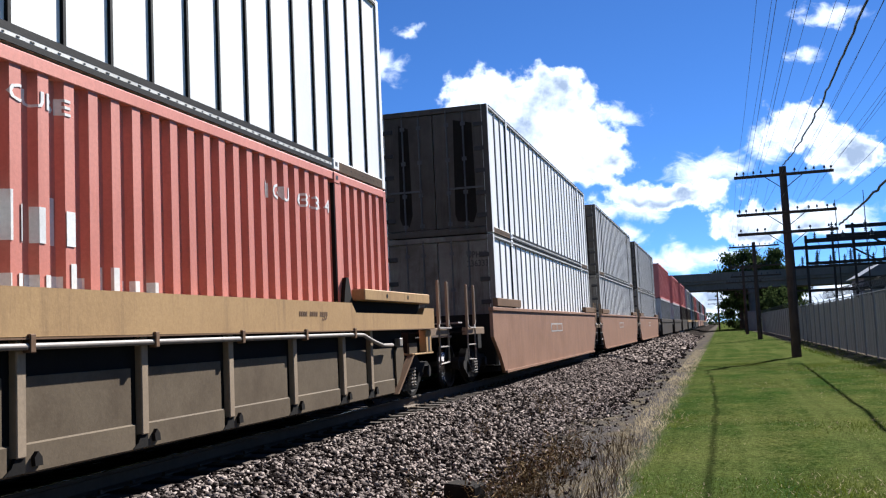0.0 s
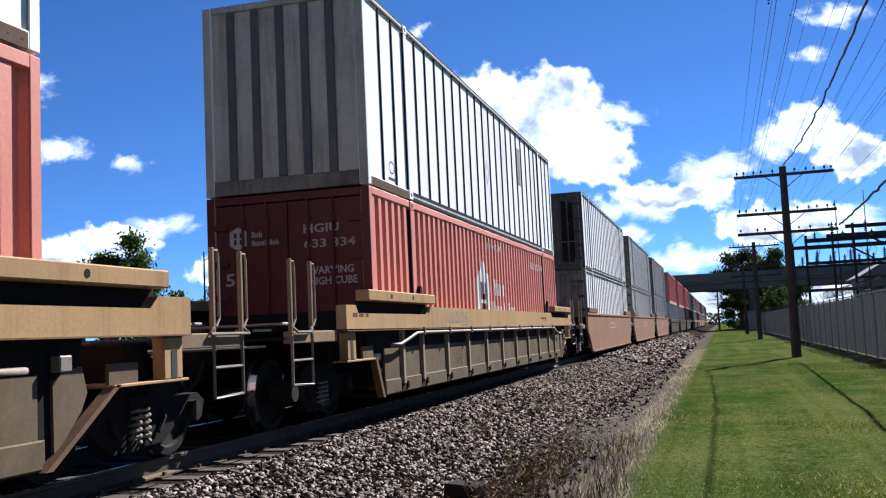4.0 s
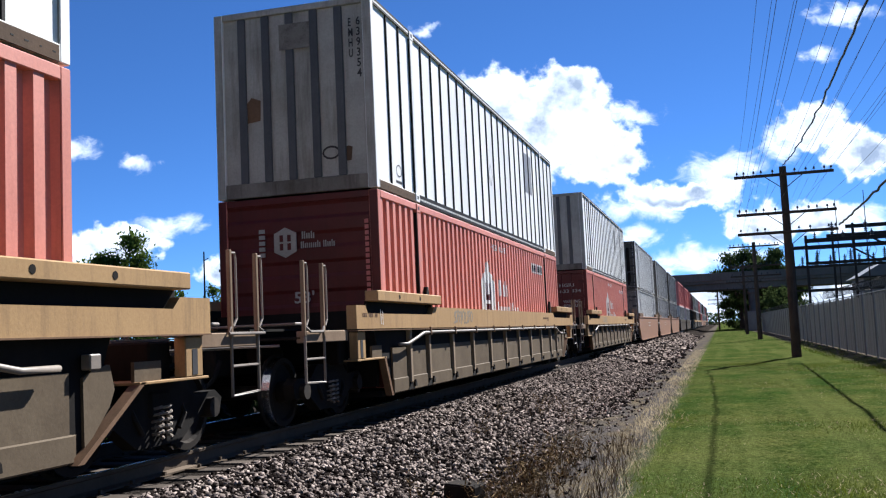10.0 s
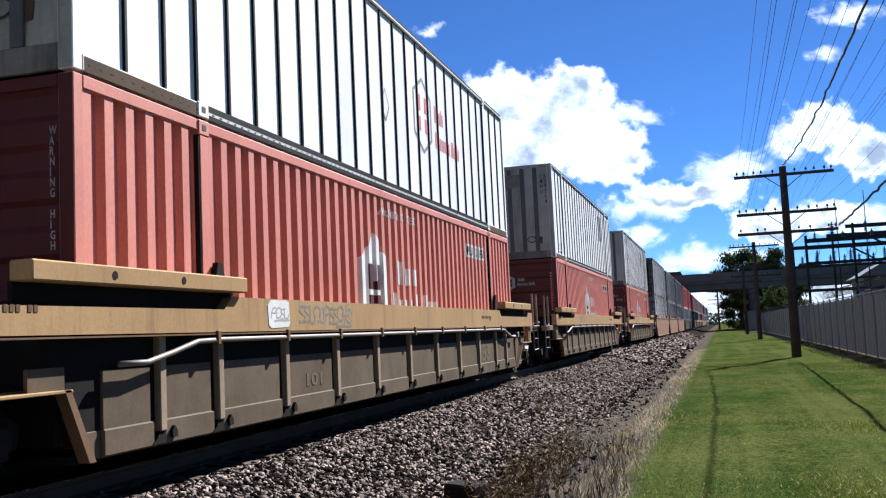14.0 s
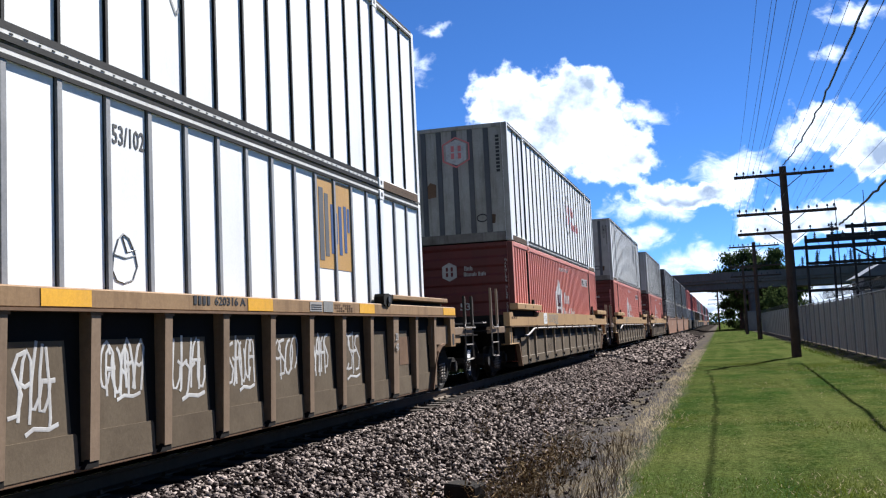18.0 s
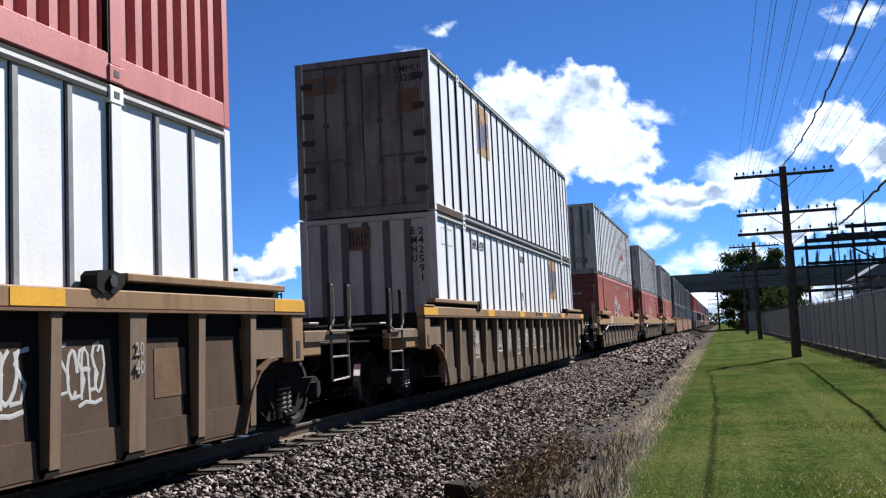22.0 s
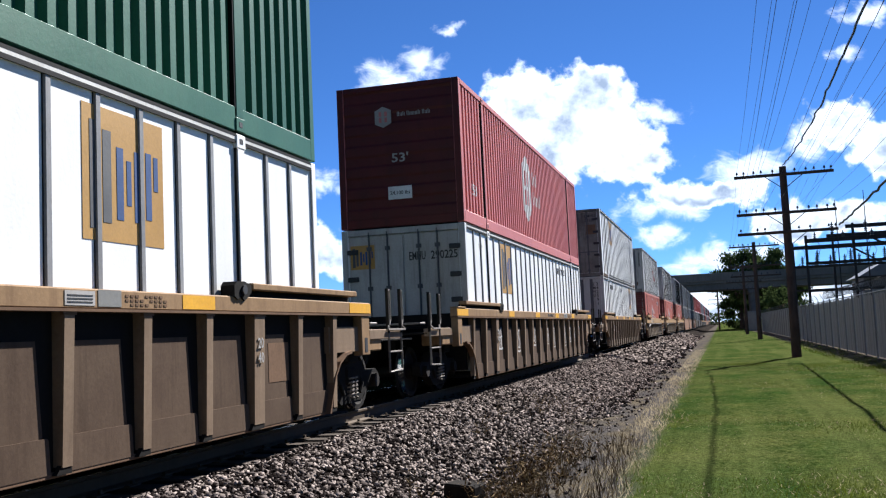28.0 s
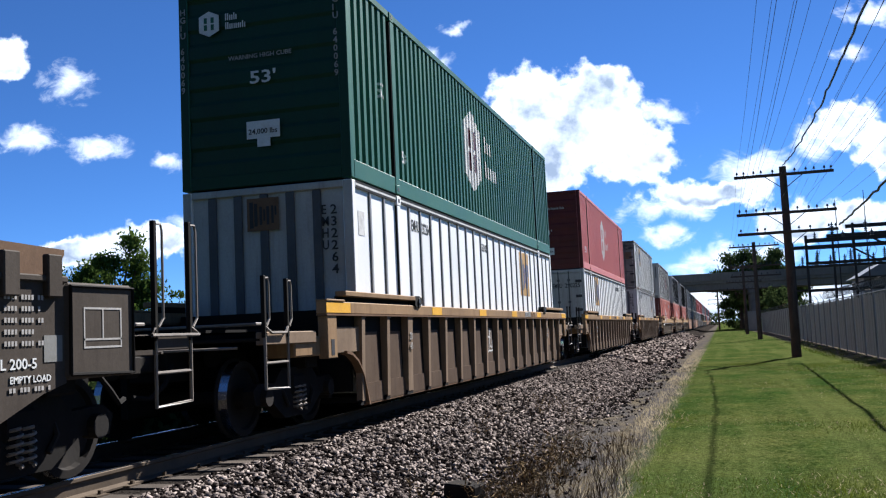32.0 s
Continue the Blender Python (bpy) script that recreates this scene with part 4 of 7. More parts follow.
            part("wheel_arch_lip", prism(arc + arc2[::-1], s * 1.30, s * 1.42), M["brown"], car)
            part("end_plate", boxes((*sorted((s * 1.311, s * 1.375)), *sorted((yy(-1.28), yy(-0.05))), 0.88, 1.20)), M["rib"], car)
            slot = part("jacking_post", boxes((*sorted((s * 1.30, s * 1.43)), *sorted((yy(-1.36), yy(-1.06))), 0.82, 1.34), bevel=0.01), M["rusty_tan"], car)
            part("slot", boxes((*sorted((s * 1.42, s * 1.434)), *sorted((yy(-1.26), yy(-1.16))), 0.86, 1.05)), M["black"], slot)
            part("side_step", boxes((*sorted((s * 0.95, s * 1.33)), *sorted((yy(-2.1), yy(-1.36))), 0.86, 1.1), bevel=0.02), M["rusty_tan"], car)
    for e in (-1, 1):
        end_gear(car, e, "tan", rail_h=1.7, tall=0.06)
        truck_parts(car, -1.5 if e < 0 else CL + 1.5)
    return car


def smooth_car(label, y, group="well cars of the train", mat=None, spin=False):
    """A well car whose sides are one smooth tall sheet."""
    mat = mat or M["oxide"]
    car = rolling(thing("well_car"), pose(TX, y, 0))
    tagged(car, label, "rail car", group)
    well_floor(car)
    for s in (-1, 1):
        sheet = [(0.25, 0.18), (CL - 0.25, 0.18), (CL + 0.15, 0.55), (CL + 0.75, 0.95), (CL + 0.75, 1.50), (-0.75, 1.50), (-0.75, 0.95), (-0.15, 0.55)]
        part("side_sheet", prism(sheet, s * 1.30, s * 1.37), mat, car)
        part("bottom_flange", boxes((*sorted((s * 1.28, s * 1.41)), 0.3, CL - 0.3, 0.14, 0.19)), mat, car)
        part("top_chord", boxes((*sorted((s * 1.29, s * 1.40)), -0.8, CL + 0.8, 1.50, 1.58), bevel=0.01), mat, car)
        for a, b in ((-0.4, 2.2), (CL - 2.2, CL + 0.4)):
            part("guide_plate", boxes((*sorted((s * 1.30, s * 1.41)), a, b, 1.60, 1.78), bevel=0.01), M["brown"], car)
        frame_b = part("data_panel", boxes((*sorted((s * 1.37, s * 1.374)), 6.6, 8.6, 0.98, 1.22)), M["markgrey"], car, "worn grey lettering panel")
        part("data_field", boxes((*sorted((s * 1.374, s * 1.377)), 6.7, 7.55, 1.02, 1.18), (*sorted((s * 1.374, s * 1.377)), 7.65, 8.5, 1.02, 1.18)), mat, frame_b)
    for e in (-1, 1):
        end_gear(car, e, "tan")
        truck_parts(car, -1.5 if e < 0 else CL + 1.5, spin)
    return car


def far_stack(y, car_mat, label):
    """A well car far down the line: side sheet, chord, end, floor, trucks."""
    car = rolling(thing("well_car"), pose(TX, y, 0))
    tagged(car, label, "rail car", "well cars of the train")
    part("side_sheet", boxes((-1.36, 1.36, -0.4, CL + 0.4, 0.2, 1.2)), M["under"] if car_mat is M["tan"] else car_mat, car)
    part("top_chord", boxes((-1.4, 1.4, -1.4, CL + 1.4, 1.2, 1.5), bevel=0.01), car_mat, car)
    part("coupler", boxes((-0.2, 0.2, -3.2, CL + 3.2, 0.75, 1.0)), M["under"], car)
    for e in (-1.9, CL + 1.9):
        part("end_platform", boxes((-1.3, 1.3, e - 0.9, e + 0.9, 1.0, 1.15)), M["under"], car)
    for e in (-1.5, CL + 1.5):
        for k in (-0.89, 0.89):
            part("wheelset", WHEELS, None, car, at=(0, e + k, 0.44))
        part("truck_side_frame", boxes((-1.05, 1.05, e - 1.1, e + 1.1, 0.3, 0.65), bevel=0.05), M["under"], car)
    return car


def far_box(y, z, mat, label, ribs=26):
    """A container far down the line: ribbed sides, roof and ends."""
    c = rolling(thing("container"), pose(TX, y, z))
    tagged(c, label, "container", "containers on the train")
    part("body", boxes((-CW + 0.03, CW - 0.055, 0.02, CL - 0.02, 0.02, CH - 0.02)), mat, c)
    rails = [(s * CW - 0.05, s * CW + 0.02, 0, CL, z0, z0 + 0.12) for s in (-1, 1) for z0 in (0, CH - 0.12)]
    rails += [(s * CW - 0.05, s * CW + 0.02, y0, y0 + 0.12, 0, CH) for s in (-1, 1) for y0 in (0, CL - 0.12)]
    part("frame", boxes(*rails), mat, c)
    part("side_ribs", boxes(*[(CW - 0.06, CW - 0.01, i * CL / ribs - 0.06, i * CL / ribs + 0.06, 0.12, CH - 0.12) for i in range(1, ribs)]), M["post"] if mat in (M["white"], M["white_old"]) else mat, c)
    return c


UP = 0.32          # floor of the lower container
UP2 = UP + CH + 0.028
Y_A, Y_B, Y_C, Y_D, Y_E, Y_F = -2.37, -25.55, -48.74, -72.4, -96.05, -119.57
Y_G = Y_F - 23.5
Y_X = 21.0

# first car of the clip
ribbed_car("tan well car with ribbed grey sides and a deep top chord", Y_A)
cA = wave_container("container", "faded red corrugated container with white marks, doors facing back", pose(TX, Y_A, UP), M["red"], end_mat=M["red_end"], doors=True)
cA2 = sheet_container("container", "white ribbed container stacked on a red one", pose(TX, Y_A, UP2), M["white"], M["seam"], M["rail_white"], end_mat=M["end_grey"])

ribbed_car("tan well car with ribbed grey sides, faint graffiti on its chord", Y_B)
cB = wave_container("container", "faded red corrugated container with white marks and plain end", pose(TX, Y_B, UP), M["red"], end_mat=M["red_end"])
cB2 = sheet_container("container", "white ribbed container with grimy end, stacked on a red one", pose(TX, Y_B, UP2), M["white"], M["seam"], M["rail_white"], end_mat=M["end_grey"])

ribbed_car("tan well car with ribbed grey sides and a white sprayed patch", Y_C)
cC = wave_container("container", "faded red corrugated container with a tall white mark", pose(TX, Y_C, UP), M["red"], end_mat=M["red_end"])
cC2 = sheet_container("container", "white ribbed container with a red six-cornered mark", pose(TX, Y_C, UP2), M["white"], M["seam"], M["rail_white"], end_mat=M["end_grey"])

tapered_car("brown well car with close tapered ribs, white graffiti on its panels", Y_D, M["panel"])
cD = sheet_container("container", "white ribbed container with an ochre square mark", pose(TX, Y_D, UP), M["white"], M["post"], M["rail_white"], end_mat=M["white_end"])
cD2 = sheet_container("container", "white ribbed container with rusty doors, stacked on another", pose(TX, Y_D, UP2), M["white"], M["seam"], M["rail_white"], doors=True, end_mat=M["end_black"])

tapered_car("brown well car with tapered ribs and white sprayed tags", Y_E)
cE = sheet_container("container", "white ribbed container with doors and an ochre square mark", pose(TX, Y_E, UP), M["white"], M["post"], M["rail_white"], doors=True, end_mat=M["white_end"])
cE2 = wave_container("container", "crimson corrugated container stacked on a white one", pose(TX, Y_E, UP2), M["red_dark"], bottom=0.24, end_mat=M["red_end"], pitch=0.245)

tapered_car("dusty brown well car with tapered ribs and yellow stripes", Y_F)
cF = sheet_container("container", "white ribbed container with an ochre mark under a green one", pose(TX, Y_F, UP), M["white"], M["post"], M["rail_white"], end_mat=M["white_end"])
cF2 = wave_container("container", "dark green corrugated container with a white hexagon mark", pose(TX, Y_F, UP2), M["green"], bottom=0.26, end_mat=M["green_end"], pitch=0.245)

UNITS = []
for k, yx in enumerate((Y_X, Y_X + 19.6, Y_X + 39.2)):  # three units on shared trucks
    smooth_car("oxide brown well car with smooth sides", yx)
    # Units past the first take the greyer white for grazing post shade.
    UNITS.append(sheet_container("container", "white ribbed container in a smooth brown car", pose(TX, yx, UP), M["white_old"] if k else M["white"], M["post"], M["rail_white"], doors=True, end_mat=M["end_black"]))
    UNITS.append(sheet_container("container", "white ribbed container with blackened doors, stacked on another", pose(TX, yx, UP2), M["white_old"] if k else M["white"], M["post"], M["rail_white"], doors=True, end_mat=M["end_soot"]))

far_y = Y_X + 39.2 + 23.0
# Far reds use red_dark, deepened for the shade of their corrugations.
FAR = [("red_dark", "white_old", "grey_car"), ("red_dark", "white_old", "grey_car"), ("red_dark", "grey_car", "grey_car"), ("white_old", "grey_car", "tan"), ("white_old", "white_old", "tan"), ("red_dark", "grey_car", "tan"),
       ("white_old", "red_dark", "oxide"), ("grey_car", "white_old", "oxide"), ("white_old", "white_old", "oxide"), ("red_dark", "white_old", "tan"), ("grey_car", "grey_car", "tan"), ("white_old", "red_dark", "tan")]
WORDS = {"red": "red", "red_dark": "crimson", "white_old": "greyish white", "grey_car": "dark grey", "tan": "tan", "oxide": "oxide brown"}
for up, lo, cm in FAR:
    far_stack(far_y, M[cm], WORDS[cm] + " well car far down the line")
    far_box(far_y, UP, M[lo], WORDS[lo] + " container in a well car far down the line")
    far_box(far_y, UP2, M[up], WORDS[up] + " container stacked on another far down the line")
    far_y += 22.6


# ---------------------------------------------------------------- a grey car at the train's end of the clip
def grey_car(y):
    car = rolling(thing("well_car"), pose(TX, y, 0))
    tagged(car, "dull grey-brown empty well car with white stencils and a framed panel", "rail car", "well cars of the train")
    well_floor(car)
    g = M["grey_car"]
    for s in (-1, 1):
        sheet = [(0.3, 0.2), (CL - 0.3, 0.2), (CL + 0.35, 0.55), (CL + 0.9, 0.76), (CL + 1.15, 0.82), (CL + 1.15, 1.56), (-1.15, 1.56), (-1.15, 0.82), (-0.9, 0.76), (-0.35, 0.55)]
        part("side_sheet", prism(sheet, s * 1.28, s * 1.37), g, car)
        part("top_chord", boxes((*sorted((s * 1.27, s * 1.40)), -1.15, CL + 1.15, 1.55, 1.60), bevel=0.01), g, car)
        for e in (-1, 1):
            def yy(d):
                return -d if e < 0 else CL + d
            y0, y1 = sorted((yy(1.13), yy(1.98)))
            pan = part("end_panel", boxes((*sorted((s * 1.30, s * 1.40)), y0, y1, 0.84, 1.56), bevel=0.03), g, car)
            part("panel_edge", tube([(s * 1.405, y0 + 0.03, 0.88), (s * 1.405, y1 - 0.03, 0.86), (s * 1.405, y1 - 0.03, 1.53), (s * 1.405, y0 + 0.03, 1.53), (s * 1.405, y0 + 0.03, 0.88)], 0.016, 6), M["under"], pan)
            c0 = (y0 + y1) / 2
            for u0, u1, v0, v1 in ((-0.24, 0.24, 1.36, 1.375), (-0.24, 0.24, 1.065, 1.08), (-0.24, -0.225, 1.08, 1.36), (0.225, 0.24, 1.08, 1.36), (-0.01, 0.005, 1.14, 1.36), (-0.24, 0.24, 1.125, 1.14)):
                part("stencil_line", boxes((*sorted((s * 1.40, s * 1.404)), c0 + u0, c0 + u1, v0, v1)), M["markgrey"], pan, "worn white stencil line")
            for d in (0.45, 0.9):
                part("stake_pocket", boxes((*sorted((s * 1.36, s * 1.42)), *sorted((yy(d), yy(d + 0.16))), 1.44, 1.75), bevel=0.01), g, car)
            lid = [(yy(-0.6), 1.60), (yy(1.35), 1.60), (yy(1.5), 1.80), (yy(1.5), 1.84), (yy(-0.6), 1.90)]
            part("guide_plate", prism(lid, s * 0.95, s * 1.10), M["brown"], car)
            part("end_step", boxes((*sorted((s * 1.0, s * 1.36)), *sorted((yy(1.98), yy(2.34))), 0.98, 1.16), bevel=0.01), g, car)
            part("ochre_patch", boxes((*sorted((s * 1.37, s * 1.374)), *sorted((yy(0.1), yy(0.45))), 0.9, 1.12)), M["tan"], car, "tan repainted patch")
            part("pale_patch", boxes((*sorted((s * 1.37, s * 1.375)), *sorted((yy(0.90), yy(1.10))), 0.98, 1.17)), M["box_grey"], car, "pale repainted patch")
    for e in (-1, 1):
        end_gear(car, e, "grey", rail_h=1.9, tall=0.28)
        truck_parts(car, -1.0 if e < 0 else CL + 1.0)
    return car


cG = grey_car(Y_G)


# ---------------------------------------------------------------- lettering and marks on the train
def bar_height(text_ob):
    co = [v.co for v in text_ob.data.vertices]
    return min(c.x for c in co), max(c.x for c in co), min(c.y for c in co), max(c.y for c in co)


def fitted(text, c, m, length, height, mat, lead=1.0, name="lettering"):
    """Lettering stretched to a given length and height."""
    ob = lettering(text, 1.0, mat, c, m, name=name, lead=lead)
    x0, x1, y0, y1 = bar_height(ob)
    for v in ob.data.vertices:
        v.co.x = (v.co.x - x0) * length / (x1 - x0)
        v.co.y = (v.co.y - y0) * height / (y1 - y0)
    return ob


def side_text(c, text, y0, y1, z, h, mat, x=None, lead=1.0):
    if x is None:
        x = CW + 0.004 if c.name in PROFILE else MARK_X
    return fitted(text, c, Matrix.Translation((x, y0, z)) @ SIDE, y1 - y0, h, mat, lead)


def end_text(c, text, x0, x1, z, h, mat, y=-0.006, lead=1.0):
    return fitted(text, c, Matrix.Translation((x0, y, z)) @ END, x1 - x0, h, mat, lead)


def drape(c, names=("lettering", "badge", "letter_block", "number_bar", "number_patch")):
    """Lays painted marks of a corrugated container down onto its wall."""
    prof = PROFILE[c.name]
    py, pd = [q[0] for q in prof], [q[1] for q in prof]
    for ob in [o for o in c.children if o.name.split(".")[0] in names and o.matrix_basis.translation.x > CW]:
        kids = list(ob.children)
        base = ob.matrix_basis.copy()
        for o in (ob, *kids):
            bm = bmesh.new()
            bm.from_mesh(o.data)
            bmesh.ops.transform(bm, matrix=base if o is ob else base @ o.matrix_basis, verts=bm.verts[:])
            lo, hi = min(v.co.y for v in bm.verts), max(v.co.y for v in bm.verts)
            for y in py:
                if lo < y < hi:
                    bmesh.ops.bisect_plane(bm, geom=bm.verts[:] + bm.edges[:] + bm.faces[:], plane_co=(0, y, 0), plane_no=(0, 1, 0))
            for v in bm.verts:
                v.co.x -= float(np.interp(v.co.y, py, pd)) + 0.001
            bm.to_mesh(o.data)
            bm.free()
            o.matrix_basis = Matrix()


W, K, GR = M["mark"], M["black"], M["markgrey"]
end_text(UNITS[0], "UPHU\n236333", 0.67, 1.15, 2.19, 0.34, K, 0.03)
for unit in UNITS[1::2]:
    for u0, u1 in ((-0.85, -0.55), (0.45, 0.95)):
        part("soot_run", flat_shape([(u0, 0.45), (u0 + 0.05, 0.3), (u1 - 0.08, 0.25), (u1, 0.5), (u1 - 0.03, 2.5), (u0 + 0.04, 2.6)]), M["under"], unit, "black soot run down the door", at=Matrix.Translation((0, 0.033, 0)) @ END)

# first red container and the white one on it
house_mark(cA, 6.22, 0.97)
side_text(cA, "HIGH CUBE", 7.3, 8.75, 2.52, 0.13, W)
side_text(cA, "HGIU", 12.10, 12.72, 2.33, 0.17, W)
side_text(cA, "633334", 12.95, 13.95, 2.33, 0.17, W)
end_text(cA, "HGIU", 0.25, 0.80, 2.28, 0.13, GR, 0.03)
end_text(cA, "633 334", 0.25, 1.05, 2.06, 0.13, GR, 0.03)
end_text(cA, "WARNING\nHIGH CUBE", 0.31, 1.06, 1.52, 0.27, GR, 0.03)
end_text(cA, "53", -1.02, -0.70, 1.57, 0.19, GR, 0.03)
badge(cA, 0.03, -0.80, 2.27, GR, M["red_end"], 0.33, END, 0.8)
word_bars(cA, 0.03, -0.58, 2.27, [3], 0.09, GR, END)
word_bars(cA, 0.03, -0.58, 2.15, [5, 3], 0.08, GR, END)

house_mark(cB, 6.28, 0.97)
side_text(cB, "HIGH CUBE", 7.4, 8.8, 2.52, 0.13, W)
part("number_patch", plates([(0, 0.62, 0, 0.26), (0.78, 1.55, 0, 0.26)]), M["rail_white"], cB, at=Matrix.Translation((CW + 0.003, 12.05, 2.24)) @ SIDE)
for u in [0.06 + 0.15 * i for i in range(4)] + [0.86 + 0.12 * i for i in range(6)]:
    part("number_bar", plates([(u, u + 0.07, 0.05, 0.21)]), K, cB, at=Matrix.Translation((CW + 0.0065, 12.05, 2.24)) @ SIDE)
badge(cB, -0.010, -0.19, 2.20, GR, M["red_end"], 0.44, END, 0.8)
word_bars(cB, -0.010, 0.08, 2.24, [3], 0.11, GR, END)
word_bars(cB, -0.010, 0.06, 2.10, [5, 3], 0.10, GR, END)
end_text(cB, "53'", -0.07, 0.25, 1.28, 0.18, GR, -0.010)
part("upright_bars", plates([(-0.62, -0.52, 2.0 + 0.09 * i, 2.06 + 0.09 * i) for i in range(5)]), GR, cB, at=Matrix.Translation((0, -0.010, 0)) @ END)
part("upright_bars", plates([(1.08, 1.14, 1.3 + 0.085 * i, 1.36 + 0.085 * i) for i in range(14)]), M["red_dark"], cB, at=Matrix.Translation((0, -0.010, 0)) @ END)
part("dark_decal", plates([(0, 1.1, 0, 1.05)]), M["post"], cB2, "grey faded square decal", at=Matrix.Translation((MARK_X, 11.7, 1.45)) @ SIDE)
for cc, yy0 in ((cB2, 0.98), (cA2, 0.98)):
    part("maker_mark", ribbon([(0.15 + 0.13 * math.cos(a * 0.52), 0.2 + 0.09 * math.sin(a * 0.52)) for a in range(13)], 0.018), K, cc, at=Matrix.Translation((MARK_X, yy0, 0.2)) @ SIDE)
    for i in range(6):
        part("maker_bar", plates([(0.05 * i, 0.035 + 0.05 * i, 0, 0.04)]), K, cc, at=Matrix.Translation((MARK_X, yy0, 0.2)) @ SIDE)

house_mark(cC, 6.20, 0.97)
side_text(cC, "WARNING HIGH CUBE", 7.1, 8.8, 2.52, 0.12, W)
part("number_patch", plates([(0, 0.62, 0, 0.27), (0.78, 1.62, 0, 0.27)]), M["rail_white"], cC, at=Matrix.Translation((CW + 0.003, 12.08, 2.22)) @ SIDE)
side_text(cC, "UPHU", 12.13, 12.66, 2.27, 0.17, K, CW + 0.0065)
side_text(cC, "201051", 12.92, 13.62, 2.27, 0.17, K, CW + 0.0065)
badge(cC, -0.010, -0.30, 2.23, GR, M["red_end"], 0.44, END, 0.8)
word_bars(cC, -0.010, 0.08, 2.24, [3], 0.11, GR, END)
word_bars(cC, -0.010, 0.06, 2.10, [5, 3], 0.10, GR, END)
end_text(cC, "53'", -0.07, 0.25, 1.28, 0.18, GR, -0.010)
for cc in (cA2, cB2):
    part("diamond_decal", ribbon([(0.18, 0), (0.36, 0.25), (0.18, 0.5), (0, 0.25), (0.18, 0)], 0.03), M["post"], cc, at=Matrix.Translation((MARK_X, 7.56, 1.05)) @ SIDE)
part("faded_decal", plates([(0, 0.40, 0, 0.95)]), M["box_grey"], cA2, "grey faded decal", at=Matrix.Translation((MARK_X, 11.22, 1.5)) @ SIDE)
part("dark_field", plates([(0, 0.5, 0, 0.40)]), M["end_black"], cB2, "blackened square field", at=Matrix.Translation((-0.20, 0.008, 2.22)) @ END)
end_text(cB2, "E\nM\nH\nU", 0.93, 1.0, 1.98, 0.60, K, 0.008, 0.9)
end_text(cB2, "6\n3\n9\n3\n5\n4", 1.05, 1.12, 1.67, 0.92, K, 0.008, 0.9)
for i in range(10):
    part("number_bar", plates([(0, 0.09, 0, 0.065)]), K, cC2, at=Matrix.Translation((1.0, 0.008, 1.68 + 0.094 * i)) @ END)
end_text(cC, "W\nA\nR\nN\nI\nN\nG\n\nH\nI\nG\nH\n\nC\nU\nB\nE", 1.08, 1.15, 1.10, 1.38, GR, -0.010, 0.85)
for cc in (cB2, cC2):
    part("maker_mark", ribbon([(0.15 + 0.13 * math.cos(a * 0.52), 0.2 + 0.09 * math.sin(a * 0.52)) for a in range(13)], 0.03), K, cc, at=Matrix.Translation((0.43, 0.040, 0.38)) @ END)
    part("stained_patch", flat_shape([(0, 0.0), (0.20, 0.02), (0.22, 0.22), (0.16, 0.24), (0.02, 0.2)]), M["recess"], cc, "rusty stained patch", at=Matrix.Translation((0.70, 0.040, 0.42)) @ END)
    part("stained_patch", flat_shape([(0, 0.0), (0.24, 0.03), (0.25, 0.34), (0.10, 0.40), (0.01, 0.3)]), M["brown"], cc, "rusty stained patch", at=Matrix.Translation((-0.80, 0.040, 1.15)) @ END)
hexo = [(0, 0.28), (0.5, 0.0), (1.0, 0.28), (1.0, 1.0), (0.5, 1.28), (0.0, 1.0), (0, 0.28)]
part("hexagon_outline", ribbon(hexo, 0.07), M["post"], cC2, "grey hexagon outline", at=Matrix.Translation((MARK_X, 9.1, 0.95)) @ SIDE)
for u0, u1, v0, v1 in ((0.25, 0.38, 0.35, 0.6), (0.25, 0.38, 0.7, 0.98), (0.62, 0.75, 0.35, 0.6), (0.62, 0.75, 0.7, 0.98)):
    part("badge_bar", plates([(u0, u1, v0, v1)]), M["redmark"], cC2, "red bar", at=Matrix.Translation((MARK_X, 9.1, 0.95)) @ SIDE)
word_bars(cC2, MARK_X, 10.35, 1.62, [3], 0.3, M["redmark"])
word_bars(cC2, MARK_X, 10.35, 1.15, [5, 3], 0.3, M["redmark"])
part("diamond_decal", ribbon([(0.18, 0), (0.36, 0.25), (0.18, 0.5), (0, 0.25), (0.18, 0)], 0.03), M["post"], cC2, at=Matrix.Translation((MARK_X, 7.42, 1.1)) @ SIDE)
badge(cC2, 0.008, 0.0, 2.25, M["white_old"], M["redmark"], 0.62, END, 0.8)
part("hexagon_outline", ribbon([(-0.33, -0.2), (0, -0.37), (0.33, -0.2), (0.33, 0.2), (0, 0.37), (-0.33, 0.2), (-0.33, -0.2)], 0.04), M["redmark"], cC2, "dull red hexagon", at=Matrix.Translation((0, 0.006, 2.25)) @ END)

# white containers with ochre squares
side_text(cD, "EMHU", 2.70, 3.12, 2.42, 0.20, K)
side_text(cD, "242591", 3.25, 3.74, 2.42, 0.20, K)
square_mark(cD, 11.75, 1.62)
end_text(cD, "E\nM\nH\nU", 0.835, 0.935, 2.02, 0.62, K, 0.008, 0.9)
end_text(cD, "2\n4\n2\n5\n9\n1", 0.96, 1.06, 1.68, 0.96, K, 0.008, 0.9)
square_mark(cD, -0.38, 2.30, 0.006, 0.36, END, (M["brown"], K))
